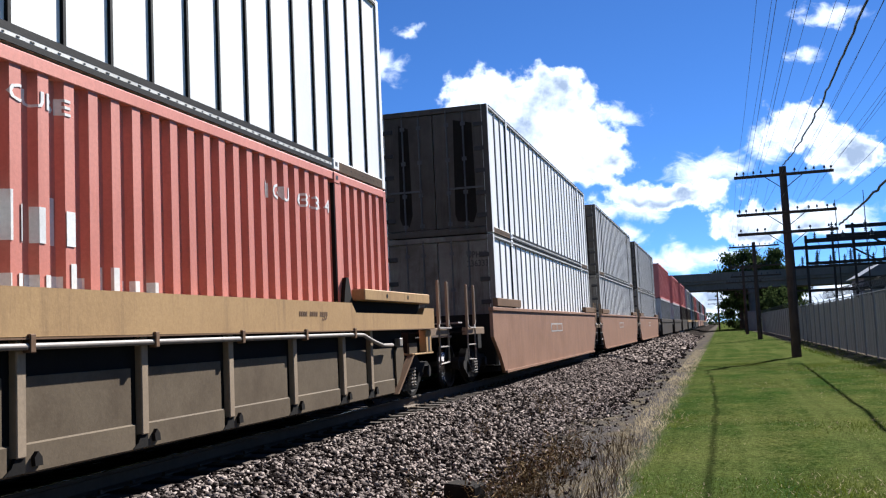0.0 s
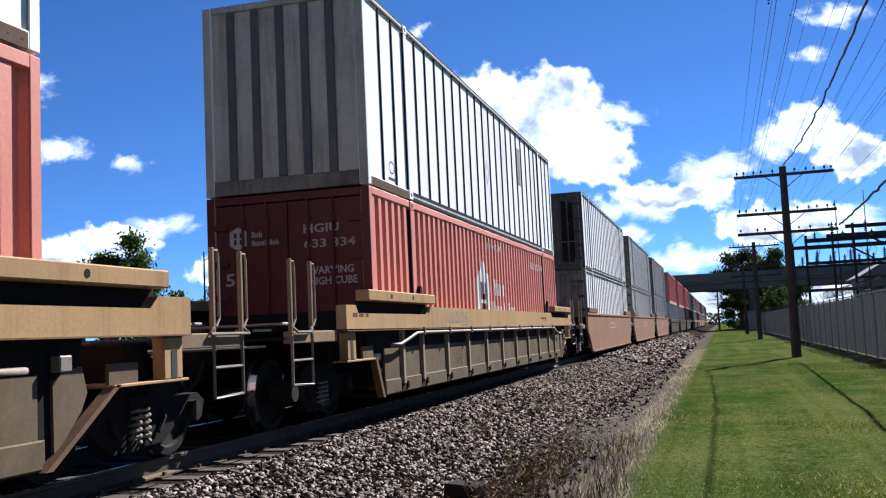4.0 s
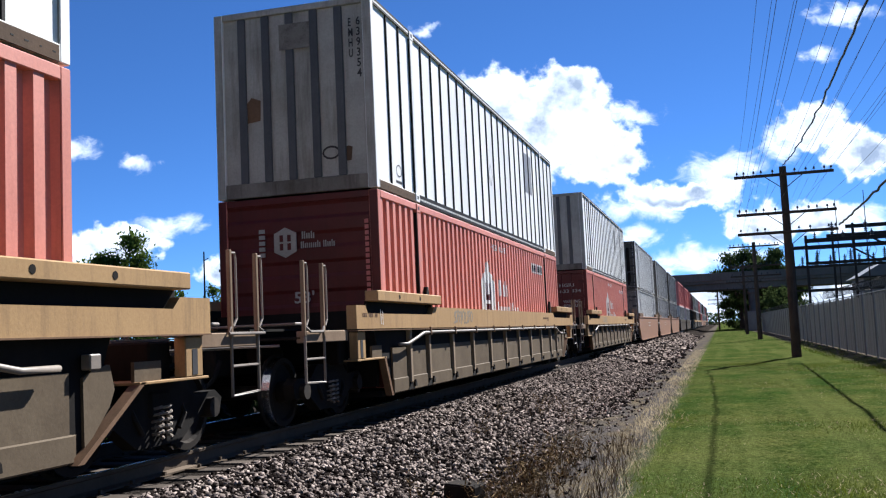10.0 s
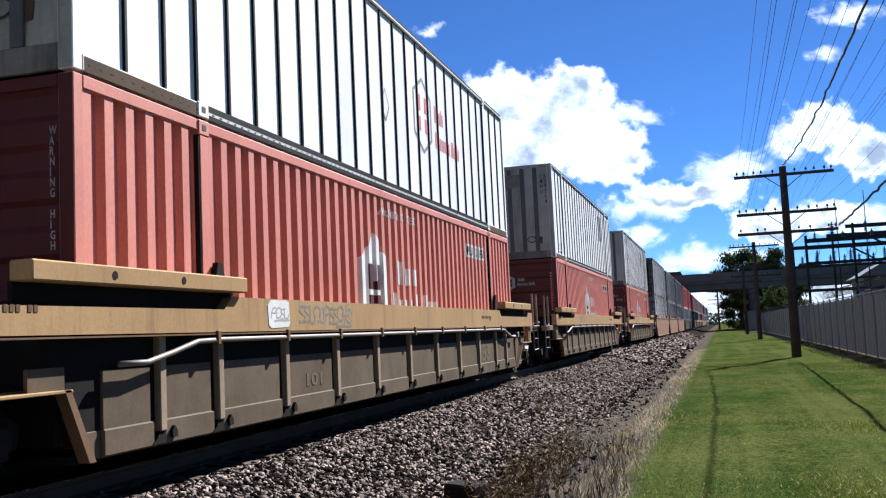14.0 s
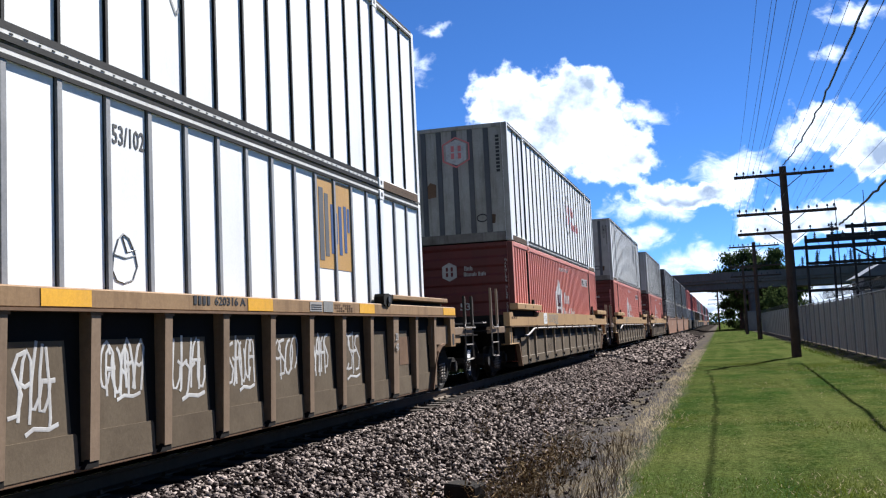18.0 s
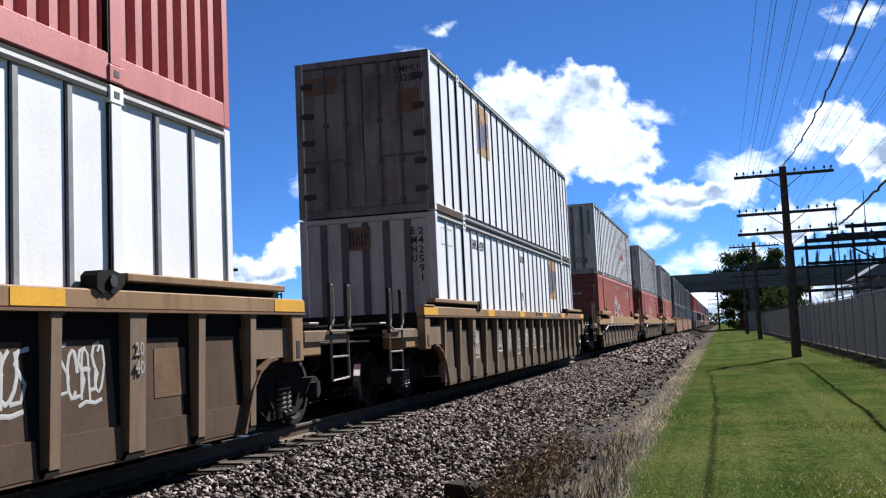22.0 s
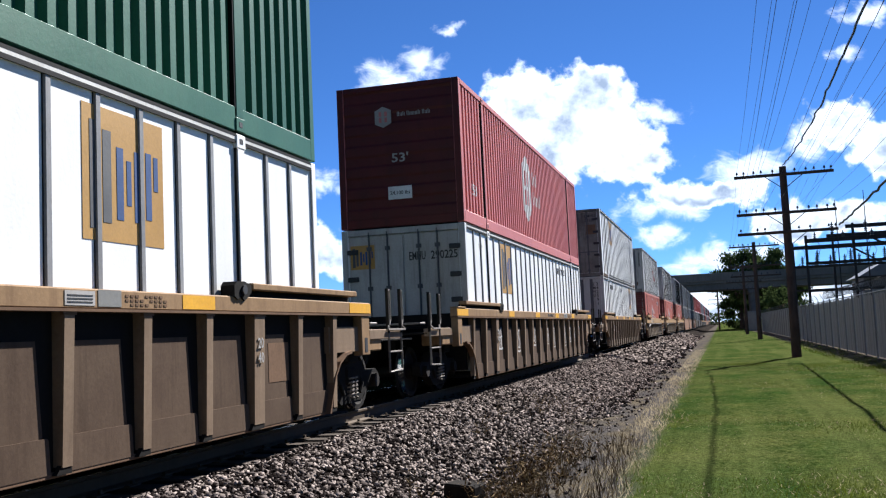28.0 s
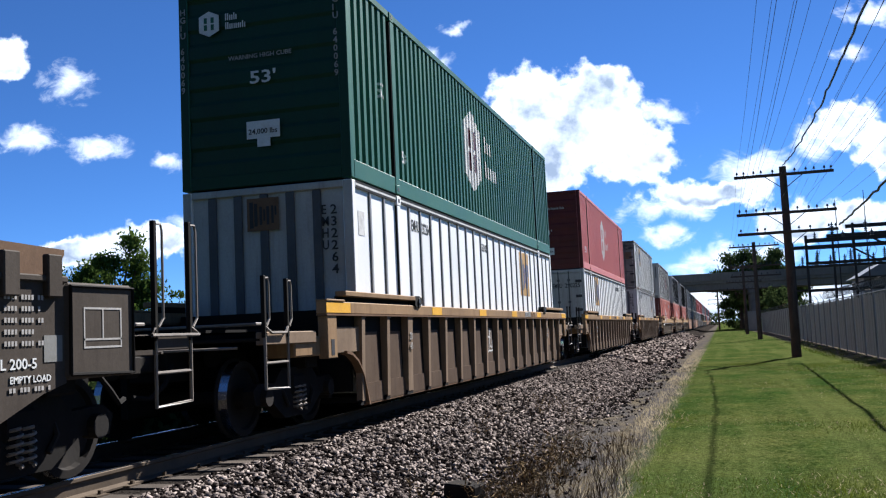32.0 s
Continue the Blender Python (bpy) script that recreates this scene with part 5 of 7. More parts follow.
for y0 in (0.40, 0.80):
    part("placard_frame", ribbon([(0, 0), (0.34, 0), (0.34, 0.3), (0, 0.3), (0, 0)], 0.014), M["post"], cD, at=Matrix.Translation((MARK_X, y0, 2.35)) @ SIDE)
side_text(cD, "53/102", 7.54, 8.01, 2.42, 0.17, K)
square_mark(cD2, 3.55, 1.60, MARK_X, 0.95, SIDE, (M["gold"], M["blue"]))
end_text(cD2, "EMHU\n232504", 0.62, 1.15, 2.36, 0.30, K, 0.03)
part("ochre_field", plates([(0, 0.62, 0, 0.32)]), M["brown"], cD2, at=Matrix.Translation((-1.13, 0.028, 2.28)) @ END)
part("grey_field", plates([(0, 0.42, 0, 0.42)]), M["brown"], cD2, at=Matrix.Translation((0.66, 0.028, 1.80)) @ END)
part("diamond_decal", ribbon([(0.18, 0), (0.36, 0.25), (0.18, 0.5), (0, 0.25), (0.18, 0)], 0.03), M["post"], cD2, at=Matrix.Translation((MARK_X, 8.4, 0.9)) @ SIDE)
part("diamond_decal", ribbon([(0.18, 0), (0.36, 0.25), (0.18, 0.5), (0, 0.25), (0.18, 0)], 0.03), M["post"], cD2, at=Matrix.Translation((MARK_X, 8.4, 1.9)) @ SIDE)

side_text(cE, "EMHU", 11.22, 11.66, 2.40, 0.19, K)
side_text(cE, "290", 11.98, 12.30, 2.40, 0.19, K)
side_text(cE, "225", 12.43, 12.76, 2.40, 0.19, K)
square_mark(cE, 3.30, 1.60)
end_text(cE, "EMHU", 0.12, 0.46, 2.22, 0.17, K, 0.03)
end_text(cE, "290225", 0.57, 1.12, 2.22, 0.17, K, 0.03)
square_mark(cE, -1.12, 2.10, 0.03, 0.42, END)
side_text(cE, "WTP", 1.2, 1.5, 2.45, 0.12, GR)
badge(cE2, -0.010, -0.30, 2.23, GR, M["red_dark"], 0.42, END, 0.8)
word_bars(cE2, -0.010, 0.0, 2.22, [3, 5, 3], 0.09, GR, END)
end_text(cE2, "53'", -0.15, 0.20, 1.29, 0.19, GR, -0.010)
part("weight_plate", plates([(0, 0.5, 0, 0.26)]), W, cE2, at=Matrix.Translation((-0.25, -0.010, 0.54)) @ END)
end_text(cE2, "24,100 lbs", -0.21, 0.21, 0.62, 0.09, K, -0.014)
badge(cE2, CW + 0.004, 6.9, 1.55, W, M["red_dark"], 1.75, SIDE, 0.62)
word_bars(cE2, CW + 0.004, 7.75, 1.75, [3], 0.36, W)
word_bars(cE2, CW + 0.004, 7.75, 1.2, [5], 0.36, W)
side_text(cE2, "53", 0.85, 1.2, 0.62, 0.24, W)

side_text(cF, "EMHU", 2.70, 3.12, 2.42, 0.19, K)
side_text(cF, "232264", 3.25, 3.74, 2.42, 0.19, K)
side_text(cF, "53/102", 7.54, 8.01, 2.42, 0.17, K)
square_mark(cF, 11.55, 1.60, MARK_X, 0.95)
end_text(cF, "E\nM\nH\nU", 0.835, 0.935, 1.95, 0.62, K, 0.008, 0.9)
end_text(cF, "2\n3\n2\n2\n6\n4", 0.96, 1.06, 1.62, 0.95, K, 0.008, 0.9)
square_mark(cF, -0.29, 2.28, 0.006, 0.40, END, (M["brown"], K))
part("notice", plates([(0, 0.24, 0, 0.34)]), M["rail_white"], cF, at=Matrix.Translation((MARK_X, 0.25, 2.15)) @ SIDE)
badge(cF2, -0.010, -0.80, 2.40, W, M["green"], 0.36, END, 0.85)
word_bars(cF2, -0.010, -0.54, 2.42, [3], 0.10, W, END)
word_bars(cF2, -0.010, -0.54, 2.29, [5], 0.10, W, END)
end_text(cF2, "WARNING HIGH CUBE", -0.51, 0.47, 1.82, 0.065, GR, -0.010)
end_text(cF2, "53'", -0.18, 0.22, 1.45, 0.19, W, -0.010)
part("weight_plate", plates([(0, 0.51, 0, 0.25), (0.16, 0.36, -0.12, 0)]), W, cF2, at=Matrix.Translation((-0.25, -0.010, 0.66)) @ END)
end_text(cF2, "24,000 lbs", -0.22, 0.22, 0.71, 0.09, K, -0.014)
for x0 in (-1.27, 1.10):
    end_text(cF2, "H\nG\nI\nU\n\n6\n4\n0\n0\n6\n9", x0, x0 + 0.09, 1.42, 1.25, GR, -0.010, 0.9)
badge(cF2, CW + 0.004, 7.1, 1.55, W, M["red_end"], 1.65, SIDE, 0.8)
word_bars(cF2, CW + 0.004, 8.1, 1.7, [3], 0.36, W)
word_bars(cF2, CW + 0.004, 8.1, 1.15, [5], 0.36, W)
side_text(cF2, "53", 1.3, 1.6, 1.4, 0.24, W)
side_text(cF2, "53", 2.3, 2.55, 0.55, 0.2, W)
for c in (cA, cB, cC, cE2, cF2):
    drape(c)

for row, (n, z) in enumerate(((11, 1.42), (10, 1.34), (11, 1.26), (9, 1.18), (11, 1.10))):
    for i in range(n + 5):
        if i % 5 != 3:
            part("stencil_bar", plates([(0, 0.022, 0, 0.034)]), GR, cG, at=Matrix.Translation((1.3745, CL + 0.36 + 0.034 * i, z)) @ SIDE)
side_text(cG, "L 200-5", CL + 0.46, CL + 0.82, 0.94, 0.075, W, 1.3745)
side_text(cG, "EMPTY LOAD", CL + 0.55, CL + 0.97, 0.845, 0.05, W, 1.3745)
for i in range(12):
    if i % 4 != 2:
        part("stencil_bar", plates([(0, 0.024, 0, 0.032)]), GR, cG, at=Matrix.Translation((1.3745, CL + 0.54 + 0.036 * i, 0.785)) @ SIDE)

# sprayed tags, stencils and placards on the well cars
CARS = {round(m.translation.y, 2): ob for ob, m in TRAIN if ob.name.startswith("well_car")}
rng_tag = random.Random(21)
carA, carB, carC, carD, carE, carF = (CARS[round(v, 2)] for v in (Y_A, Y_B, Y_C, Y_D, Y_E, Y_F))
for car, bays in ((carD, (-6, -4, -3, -2, -1, 0, 1, 2, 3, 4)), (carE, (-6, -4, -2, 0, 1, 3, 4, 5)), (carF, (-1,))):
    for q in bays:
        w, h = rng_tag.uniform(0.46, 0.60), rng_tag.uniform(0.36, 0.5)
        part("graffiti", scrawl(w, h, rng_tag, rng_tag.randint(4, 6), 0.034), M["spray"], car, "white sprayed graffiti", at=Matrix.Translation((1.336, 8.1 + 1.025 * q + 0.14, 1.10 - h)) @ SIDE)
for car in (carD, carE, carF):
    side_text(car, "20\n40", 14.19, 14.32, 0.84, 0.26, GR, 1.4262)
    side_text(car, "20\n40", 1.89, 2.02, 0.84, 0.26, GR, 1.4262)
    part("chord_stencil", plates([(0.07 * i, 0.07 * i + 0.045, r * 0.035, r * 0.035 + 0.02) for i in range(9) for r in range(3) if (i + r) % 5]), M["brown"], car, "rows of small brown stencil", at=Matrix.Translation((1.4365, 11.86, 1.39)) @ SIDE)["kind"] = "stuff"
    plq = part("placard", plates([(0, 0.36, 0, 0.11)]), M["markgrey"], car, "small pale notice plate", at=Matrix.Translation((1.4365, 11.1, 1.385)) @ SIDE)
    part("placard_rows", plates([(0.03, 0.33, 0.02 + 0.025 * r, 0.03 + 0.025 * r) for r in range(3)]), K, plq, at=(0, 0, 0.003))
    part("pale_patch", plates([(0, 0.30, 0, 0.13)]), M["box_grey"], car, "pale repainted patch", at=Matrix.Translation((1.4365, 11.5, 1.38)) @ SIDE)
    part("tan_patch", plates([(0, 0.5, 0, 0.42)]), M["brown"], car, "tan repainted patch", at=Matrix.Translation((1.336, 14.60, 0.62)) @ SIDE)
part("chord_number", plates([(0.08 * i, 0.08 * i + 0.05, 0, 0.08) for i in range(3)]), K, carE, at=Matrix.Translation((1.4365, 8.3, 1.40)) @ SIDE)
side_text(carE, "620316 C", 8.62, 9.2, 1.40, 0.08, K, 1.4365)
part("chord_number", plates([(0.08 * i, 0.08 * i + 0.05, 0, 0.08) for i in range(4)]), K, carD, at=Matrix.Translation((1.4365, 8.5, 1.42)) @ SIDE)
side_text(carD, "620316 A", 8.88, 9.5, 1.42, 0.08, K, 1.4365)
egg = [(0.17, 0.0), (0.30, 0.03), (0.37, 0.15), (0.33, 0.27), (0.25, 0.38), (0.17, 0.41), (0.10, 0.36), (0.03, 0.22), (0.01, 0.10), (0.07, 0.02), (0.17, 0.0)]
doodle = part("chalk_outline", tube([(u, v, 0) for u, v in egg], 0.008, 5), M["post"], cD, "grey rounded chalk outline", at=Matrix.Translation((MARK_X, 7.5, 1.27)) @ SIDE)
part("chalk_stroke", tube([(0.05, 0.23, 0), (0.20, 0.21, 0), (0.34, 0.24, 0)], 0.007, 5), M["post"], doodle)
part("chalk_stroke", tube([(0.15, 0.40, 0), (0.22, 0.26, 0), (0.35, 0.29, 0)], 0.007, 5), M["post"], doodle)
# tags on the deep tan chords
for car, y0, w in ((carA, 3.3, 1.4), (carB, 3.4, 1.3), (carC, 3.75, 1.6)):
    part("graffiti", scrawl(w, 0.2, rng_tag, 11, 0.045), M["ghost"], car, "faded grey sprayed graffiti on the chord", at=Matrix.Translation((1.4405, y0, 1.25)) @ SIDE)
part("sprayed_patch", flat_shape([(0.0, 0.03), (0.06, 0.0), (0.48, 0.01), (0.52, 0.05), (0.50, 0.28), (0.43, 0.30), (0.05, 0.295), (-0.02, 0.24)]), W, carC, "white sprayed patch", at=Matrix.Translation((1.4412, 3.0, 1.195)) @ SIDE)
part("graffiti", scrawl(0.42, 0.12, rng_tag, 4, 0.022), GR, carC, "grey strokes", at=Matrix.Translation((1.4445, 3.04, 1.29)) @ SIDE)
part("chalk_mark", ribbon([(0, 0.22), (0.02, 0.02), (0.1, 0.0), (0.1, 0.2), (0.04, 0.06)], 0.014), W, carB, at=Matrix.Translation((1.4412, -0.5, 1.22)) @ SIDE)
side_text(carA, "101", 4.15, 4.6, 0.50, 0.15, M["faint"], 1.3425)
side_text(carC, "101", 4.15, 4.6, 0.52, 0.15, M["faint"], 1.3425)
side_text(carC, "53", 12.83, 13.5, 0.47, 0.34, M["faint"], 1.3425)
for car in (carA, carB, carC):
    part("chord_stencil", plates([(0.06 * i, 0.06 * i + 0.04, 0, 0.05) for i in range(14) if i % 5 != 4]), M["brown"], car, at=Matrix.Translation((1.4412, CL - 3.6, 1.33)) @ SIDE)["kind"] = "stuff"
    part("chord_stencil", plates([(0.06 * i, 0.06 * i + 0.04, 0, 0.05) for i in range(10) if i % 4 != 3]), M["brown"], car, at=Matrix.Translation((1.4412, -1.2, 1.33)) @ SIDE)
    side_text(car, "20", CL - 2.95, CL - 2.8, 1.28, 0.1, M["brown"], 1.4412)

# ---------------------------------------------------------------- ground and track
def ground():
    xs = [-1500, -300, -60, -25, -12, -9.6, -8.9, -8.2, -7.6, -6.0, -4.5, -4.25, -3.9, -3.4, -3.0, -2.6, -2.2, -1.6, -1.1, -0.6, 0, 1, 2, 3, 4, 5, 5.6, 7, 12, 30, 120, 400, 1500]
    zs = {-12: -0.6, -9.6: -0.6, -8.9: -0.5, -8.2: -0.3, -7.6: -0.20, -6.0: -0.19, -4.5: -0.19, -4.25: -0.21, -3.9: -0.30, -3.4: -0.47, -3.0: -0.56, -2.6: -0.62, -2.2: -0.63, -1.6: -0.60, -1.1: -0.57}
    ys = [-60, -20, -5] + [0.5 * i for i in range(0, 90)] + [45 + 4 * i for i in range(40)] + [210, 260, 340, 500, 900, 1800, 3600]
    bm = bmesh.new()
    grid = []
    for y in ys:
        row = []
        for x in xs:
            z = zs.get(x, GRASS_Z if x > -12 else -0.6)
            if -2.7 < x < 5.5 and 0 < y < 120:
                z += 0.05 * noise.noise(Vector((x * 0.6, y * 0.35, 3.0))) + 0.02 * noise.noise(Vector((x * 2.0, y * 1.7, 9.0)))
            row.append(bm.verts.new((x, y, z)))
        grid.append(row)
    for a, b in zip(grid, grid[1:]):
        for i in range(len(xs) - 1):
            bm.faces.new((a[i], a[i + 1], b[i + 1], b[i]))
    ob = new("ground", mesh_of(bm, "ground", M["ground"], True))
    return tagged(ob, "mown green lawn, dry verge and grey ballast bed", "ground", kind="structure")


GROUND = ground()


def track():
    t = thing("railway_track", pose(TX, 0, 0))
    tagged(t, "rusty steel rails on dark timber ties in grey ballast", "track", kind="structure")
    prof = [(-0.07, -0.17), (0.07, -0.17), (0.07, -0.155), (0.012, -0.135), (0.012, -0.045), (0.036, -0.03), (0.036, -0.005), (0.028, 0), (-0.028, 0), (-0.036, -0.005), (-0.036, -0.03), (-0.012, -0.045), (-0.012, -0.135), (-0.07, -0.155)]
    for s in (-1, 1):
        part("rail", prism([(s * 0.755 + u, v) for u, v in prof], -60, 900, "y"), M["rail"], t)
        part("rail_head", boxes((s * 0.755 - 0.026, s * 0.755 + 0.026, -60, 900, 0.0, 0.0015)), M["tread"], t, "polished running surface")
    tie = mesh_of(boxes((-1.3, 1.3, -0.115, 0.115, -0.34, -0.172), bevel=0.012), "tie", M["tie"])
    plate = mesh_of(boxes((-0.17, 0.17, -0.09, 0.09, -0.172, -0.158), (-0.13, -0.10, -0.05, -0.02, -0.16, -0.125), (0.10, 0.13, 0.02, 0.05, -0.16, -0.125)), "tie_plate", M["rail"])
    rng = random.Random(5)
    for i in range(120):
        y = 1.0 + i * 0.52
        tb = part("tie", tie, None, t, at=pose(rng.uniform(-0.04, 0.04), y, 0, 0, 0, rng.uniform(-1, 1)))
        if i < 60:
            for s in (-1, 1):
                part("tie_plate", plate, None, tb, at=(s * 0.755, 0, 0))
    return t


track()


def height_at(x):
    px = [-9.6, -8.9, -8.2, -7.6, -6.0, -4.5, -4.25, -3.9, -3.4, -3.0, -2.6, -2.2, -1.6, -1.1, 5]
    pz = [-0.6, -0.5, -0.3, -0.20, -0.19, -0.19, -0.21, -0.30, -0.47, -0.56, -0.62, -0.63, -0.60, -0.57, -0.55]
    return np.interp(x, px, pz)


def stones(name, label, n, x0, x1, y0, y1, size, rng, fade=None):
    """Angular ballast stones, each one a bent block."""
    x = rng.uniform(x0, x1, n)
    u = rng.uniform(0, 1, n)
    y = y0 + (y1 - y0) * u ** 1.5
    if fade is not None:
        keep = rng.uniform(0, 1, n) < np.clip((fade - x) / 1.2, 0.03, 1)
        x, y = x[keep], y[keep]
        n = len(x)
    s = rng.uniform(size[0], size[1], n) * (1 + np.clip(y - 12, 0, 60) * 0.012)
    base = np.array([(a, b, c) for a in (-1, 1) for b in (-1, 1) for c in (-1, 1)], dtype=np.float32)
    v = base[None] * (1 + rng.uniform(-0.45, 0.25, (n, 8, 3)))
    v *= np.stack([rng.uniform(0.7, 1.3, n), rng.uniform(0.6, 1.0, n), rng.uniform(0.35, 0.75, n)], 1)[:, None]
    q = rng.normal(size=(n, 4))
    q /= np.linalg.norm(q, axis=1)[:, None]
    w, a, b, c = q.T
    R = np.stack([1 - 2 * (b * b + c * c), 2 * (a * b - w * c), 2 * (a * c + w * b), 2 * (a * b + w * c), 1 - 2 * (a * a + c * c), 2 * (b * c - w * a),
                  2 * (a * c - w * b), 2 * (b * c + w * a), 1 - 2 * (a * a + b * b)], 1).reshape(n, 3, 3)
    v = np.einsum("nij,nkj->nki", R, v) * s[:, None, None]
    v += np.stack([x, y, height_at(x) + s * 0.25], 1)[:, None]
    quads = np.array([(0, 1, 3, 2), (4, 6, 7, 5), (0, 4, 5, 1), (2, 3, 7, 6), (0, 2, 6, 4), (1, 5, 7, 3)])
    f = (quads[None] + 8 * np.arange(n)[:, None, None]).reshape(-1, 4)
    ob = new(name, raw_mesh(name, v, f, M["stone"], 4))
    return tagged(ob, label, "ballast", kind="stuff")


rs = np.random.RandomState(7)
stones("ballast_stones", "loose grey angular ballast stones beside the track", 17000, -4.72, -1.6, -9, 6, (0.020, 0.040), np.random.RandomState(3), fade=-1.95)
stones("ballast_stones", "loose grey angular ballast stones beside the track", 74000, -4.72, -1.6, 5.5, 42, (0.014, 0.033), rs, fade=-1.95)
stones("ballast_stones", "grey ballast stones further along the track", 14000, -5.2, -1.8, 40, 120, (0.04, 0.075), rs, fade=-2.0)


def blades(name, label, n, x0, x1, y0, y1, h, w, mat, rng, power=1.6, lean=0.5, edge=None):
    """Thin upright blades, two corners on the ground and a tip."""
    x = rng.uniform(x0, x1, n)
    y = y0 + (y1 - y0) * rng.uniform(0, 1, n) ** power
    if edge is not None:
        wob = np.sin(y * 0.9) * 0.15 + np.sin(y * 2.7 + 1) * 0.1
        keep = x > edge + wob + rng.normal(0, 0.12, n)
        x, y = x[keep], y[keep]
        n = len(x)
    a = rng.uniform(0, math.tau, n)
    hh = rng.uniform(h[0], h[1], n)
    ww = rng.uniform(w[0], w[1], n) * (1 + np.clip(y - 10, 0, 60) * 0.03)
    z = height_at(x) - 0.02
    p0 = np.stack([x - np.cos(a) * ww, y - np.sin(a) * ww, z], 1)
    p1 = np.stack([x + np.cos(a) * ww, y + np.sin(a) * ww, z], 1)
    p2 = np.stack([x + rng.normal(0, lean, n) * hh, y + rng.normal(0, lean, n) * hh, z + hh], 1)
    v = np.stack([p0, p1, p2], 1)
    ob = new(name, raw_mesh(name, v, np.arange(3 * n), mat))
    return tagged(ob, label, "grass", kind="stuff")


blades("lawn_grass", "short mown green grass", 150000, -1.6, 5.3, 6.5, 40, (0.02, 0.05), (0.003, 0.006), M["blade"], rs, edge=-1.05)
blades("lawn_clippings", "pale dry clippings scattered on the mown lawn", 5200, -1.0, 4.4, 6.5, 34, (0.03, 0.055), (0.004, 0.008), M["straw"], np.random.RandomState(41), lean=0.9)
blades("verge_grass", "dry straw-coloured verge grass beside the ballast", 4200, -1.55, -0.95, 6, 60, (0.03, 0.13), (0.003, 0.006), M["straw"], rs, lean=0.45)


blades("rough_grass", "rough dark green grass along the fence foot", 6000, 3.9, 5.4, 10, 70, (0.03, 0.14), (0.004, 0.008), M["blade"], rs, lean=0.5)


def far_hedge(rng):
    """A low ragged line of distant trees across the end of the line."""
    v, f = [], []
    for i in range(9000):
        x = rng.uniform(-90, 80)
        top = 5.5 + 2.5 * noise.noise(Vector((x * 0.12, 2.0, 0))) + 1.5 * noise.noise(Vector((x * 0.5, 7.0, 0)))
        p = Vector((x, 480 + rng.uniform(-3, 3), GRASS_Z + top * rng.random() ** 0.8))
        q = Euler((rng.uniform(0, 6.3), rng.uniform(0, 6.3), rng.uniform(0, 6.3))).to_matrix()
        k = len(v)
        for a, b in ((-0.5, 0), (0, -0.35), (0.6, 0), (0, 0.35)):
            v.append(tuple(p + q @ Vector((a, b, 0))))
        f.append((k, k + 1, k + 2, k + 3))
    ob = new("distant_trees", raw_mesh("distant_trees", v, f, M["leaf_dark"], 4))
    tagged(ob, "low dark line of distant trees at the horizon", "trees", kind="stuff")


far_hedge(random.Random(12))


def weeds(rng):
    """Dead stalks with small seed heads on the verge."""
    v, f = [], []

    def spike(p, q, w):
        i = len(v)
        d = Vector((w, 0, 0))
        v.extend([tuple(p - d), tuple(p + d), tuple(q)])
        f.append((i, i + 1, i + 2))
        i = len(v)
        d = Vector((0, w, 0))
        v.extend([tuple(p - d), tuple(p + d), tuple(q)])
        f.append((i, i + 1, i + 2))
    for k in range(105):
        cx, cy = rng.gauss(-1.98, 0.24), 8.6 + 4.6 * rng.random() ** 1.3
        if k % 9 == 0:
            cx, cy = rng.uniform(-3.6, -2.2), rng.uniform(13, 21)
        z = float(height_at(cx))
        n = rng.randint(2, 5)
        for _k in range(n):
            b = Vector((cx + rng.gauss(0, 0.06), cy + rng.gauss(0, 0.06), z))
            t = b + Vector((rng.gauss(0, 0.1), rng.gauss(0, 0.1), rng.uniform(0.12, 0.42)))
            spike(b, t, 0.004)
            for _j in range(5):
                u = rng.uniform(0.45, 1.0)
                p = b.lerp(t, u)
                spike(p, p + Vector((rng.gauss(0, 0.05), rng.gauss(0, 0.05), rng.uniform(0.01, 0.07))), 0.008)
    for _ in range(260):
        b = Vector((rng.gauss(-1.28, 0.14), 8.5 + 6.0 * rng.random() ** 1.5, -0.6))
        spike(b, b + Vector((rng.gauss(0, 0.06), rng.gauss(0, 0.06), rng.uniform(0.08, 0.30))), 0.005)
    ob = new("dead_weeds", raw_mesh("dead_weeds", v, f, M["weed"]))
    tagged(ob, "dead brown weeds with seed heads along the ballast edge", "weeds", kind="stuff")


weeds(random.Random(3))


def old_timber():
    t = thing("timber_block", pose(-2.58, 9.62, -0.60, 0, 4, -12))
    tagged(t, "short dark sawn-off tie lying in the ballast", "timber")
    part("block", boxes((-0.17, 0.17, -0.14, 0.14, -0.06, 0.16), bevel=0.018), M["charred"], t)
    part("spike", boxes((0.06, 0.09, -0.06, -0.03, 0.155, 0.185), bevel=0.004), M["rail"], t)


old_timber()


# ---------------------------------------------------------------- pole line
POLES = [(2.92, 43.05), (3.0, 83.9), (2.85, 118.0), (-0.3, 205.0)]
ARM_Z = (7.10, 5.50, 4.68)
PIN_X = (-1.85, -1.58, -1.18, -0.88, -0.42, 0.46, 0.90, 1.22, 1.62, 1.88)


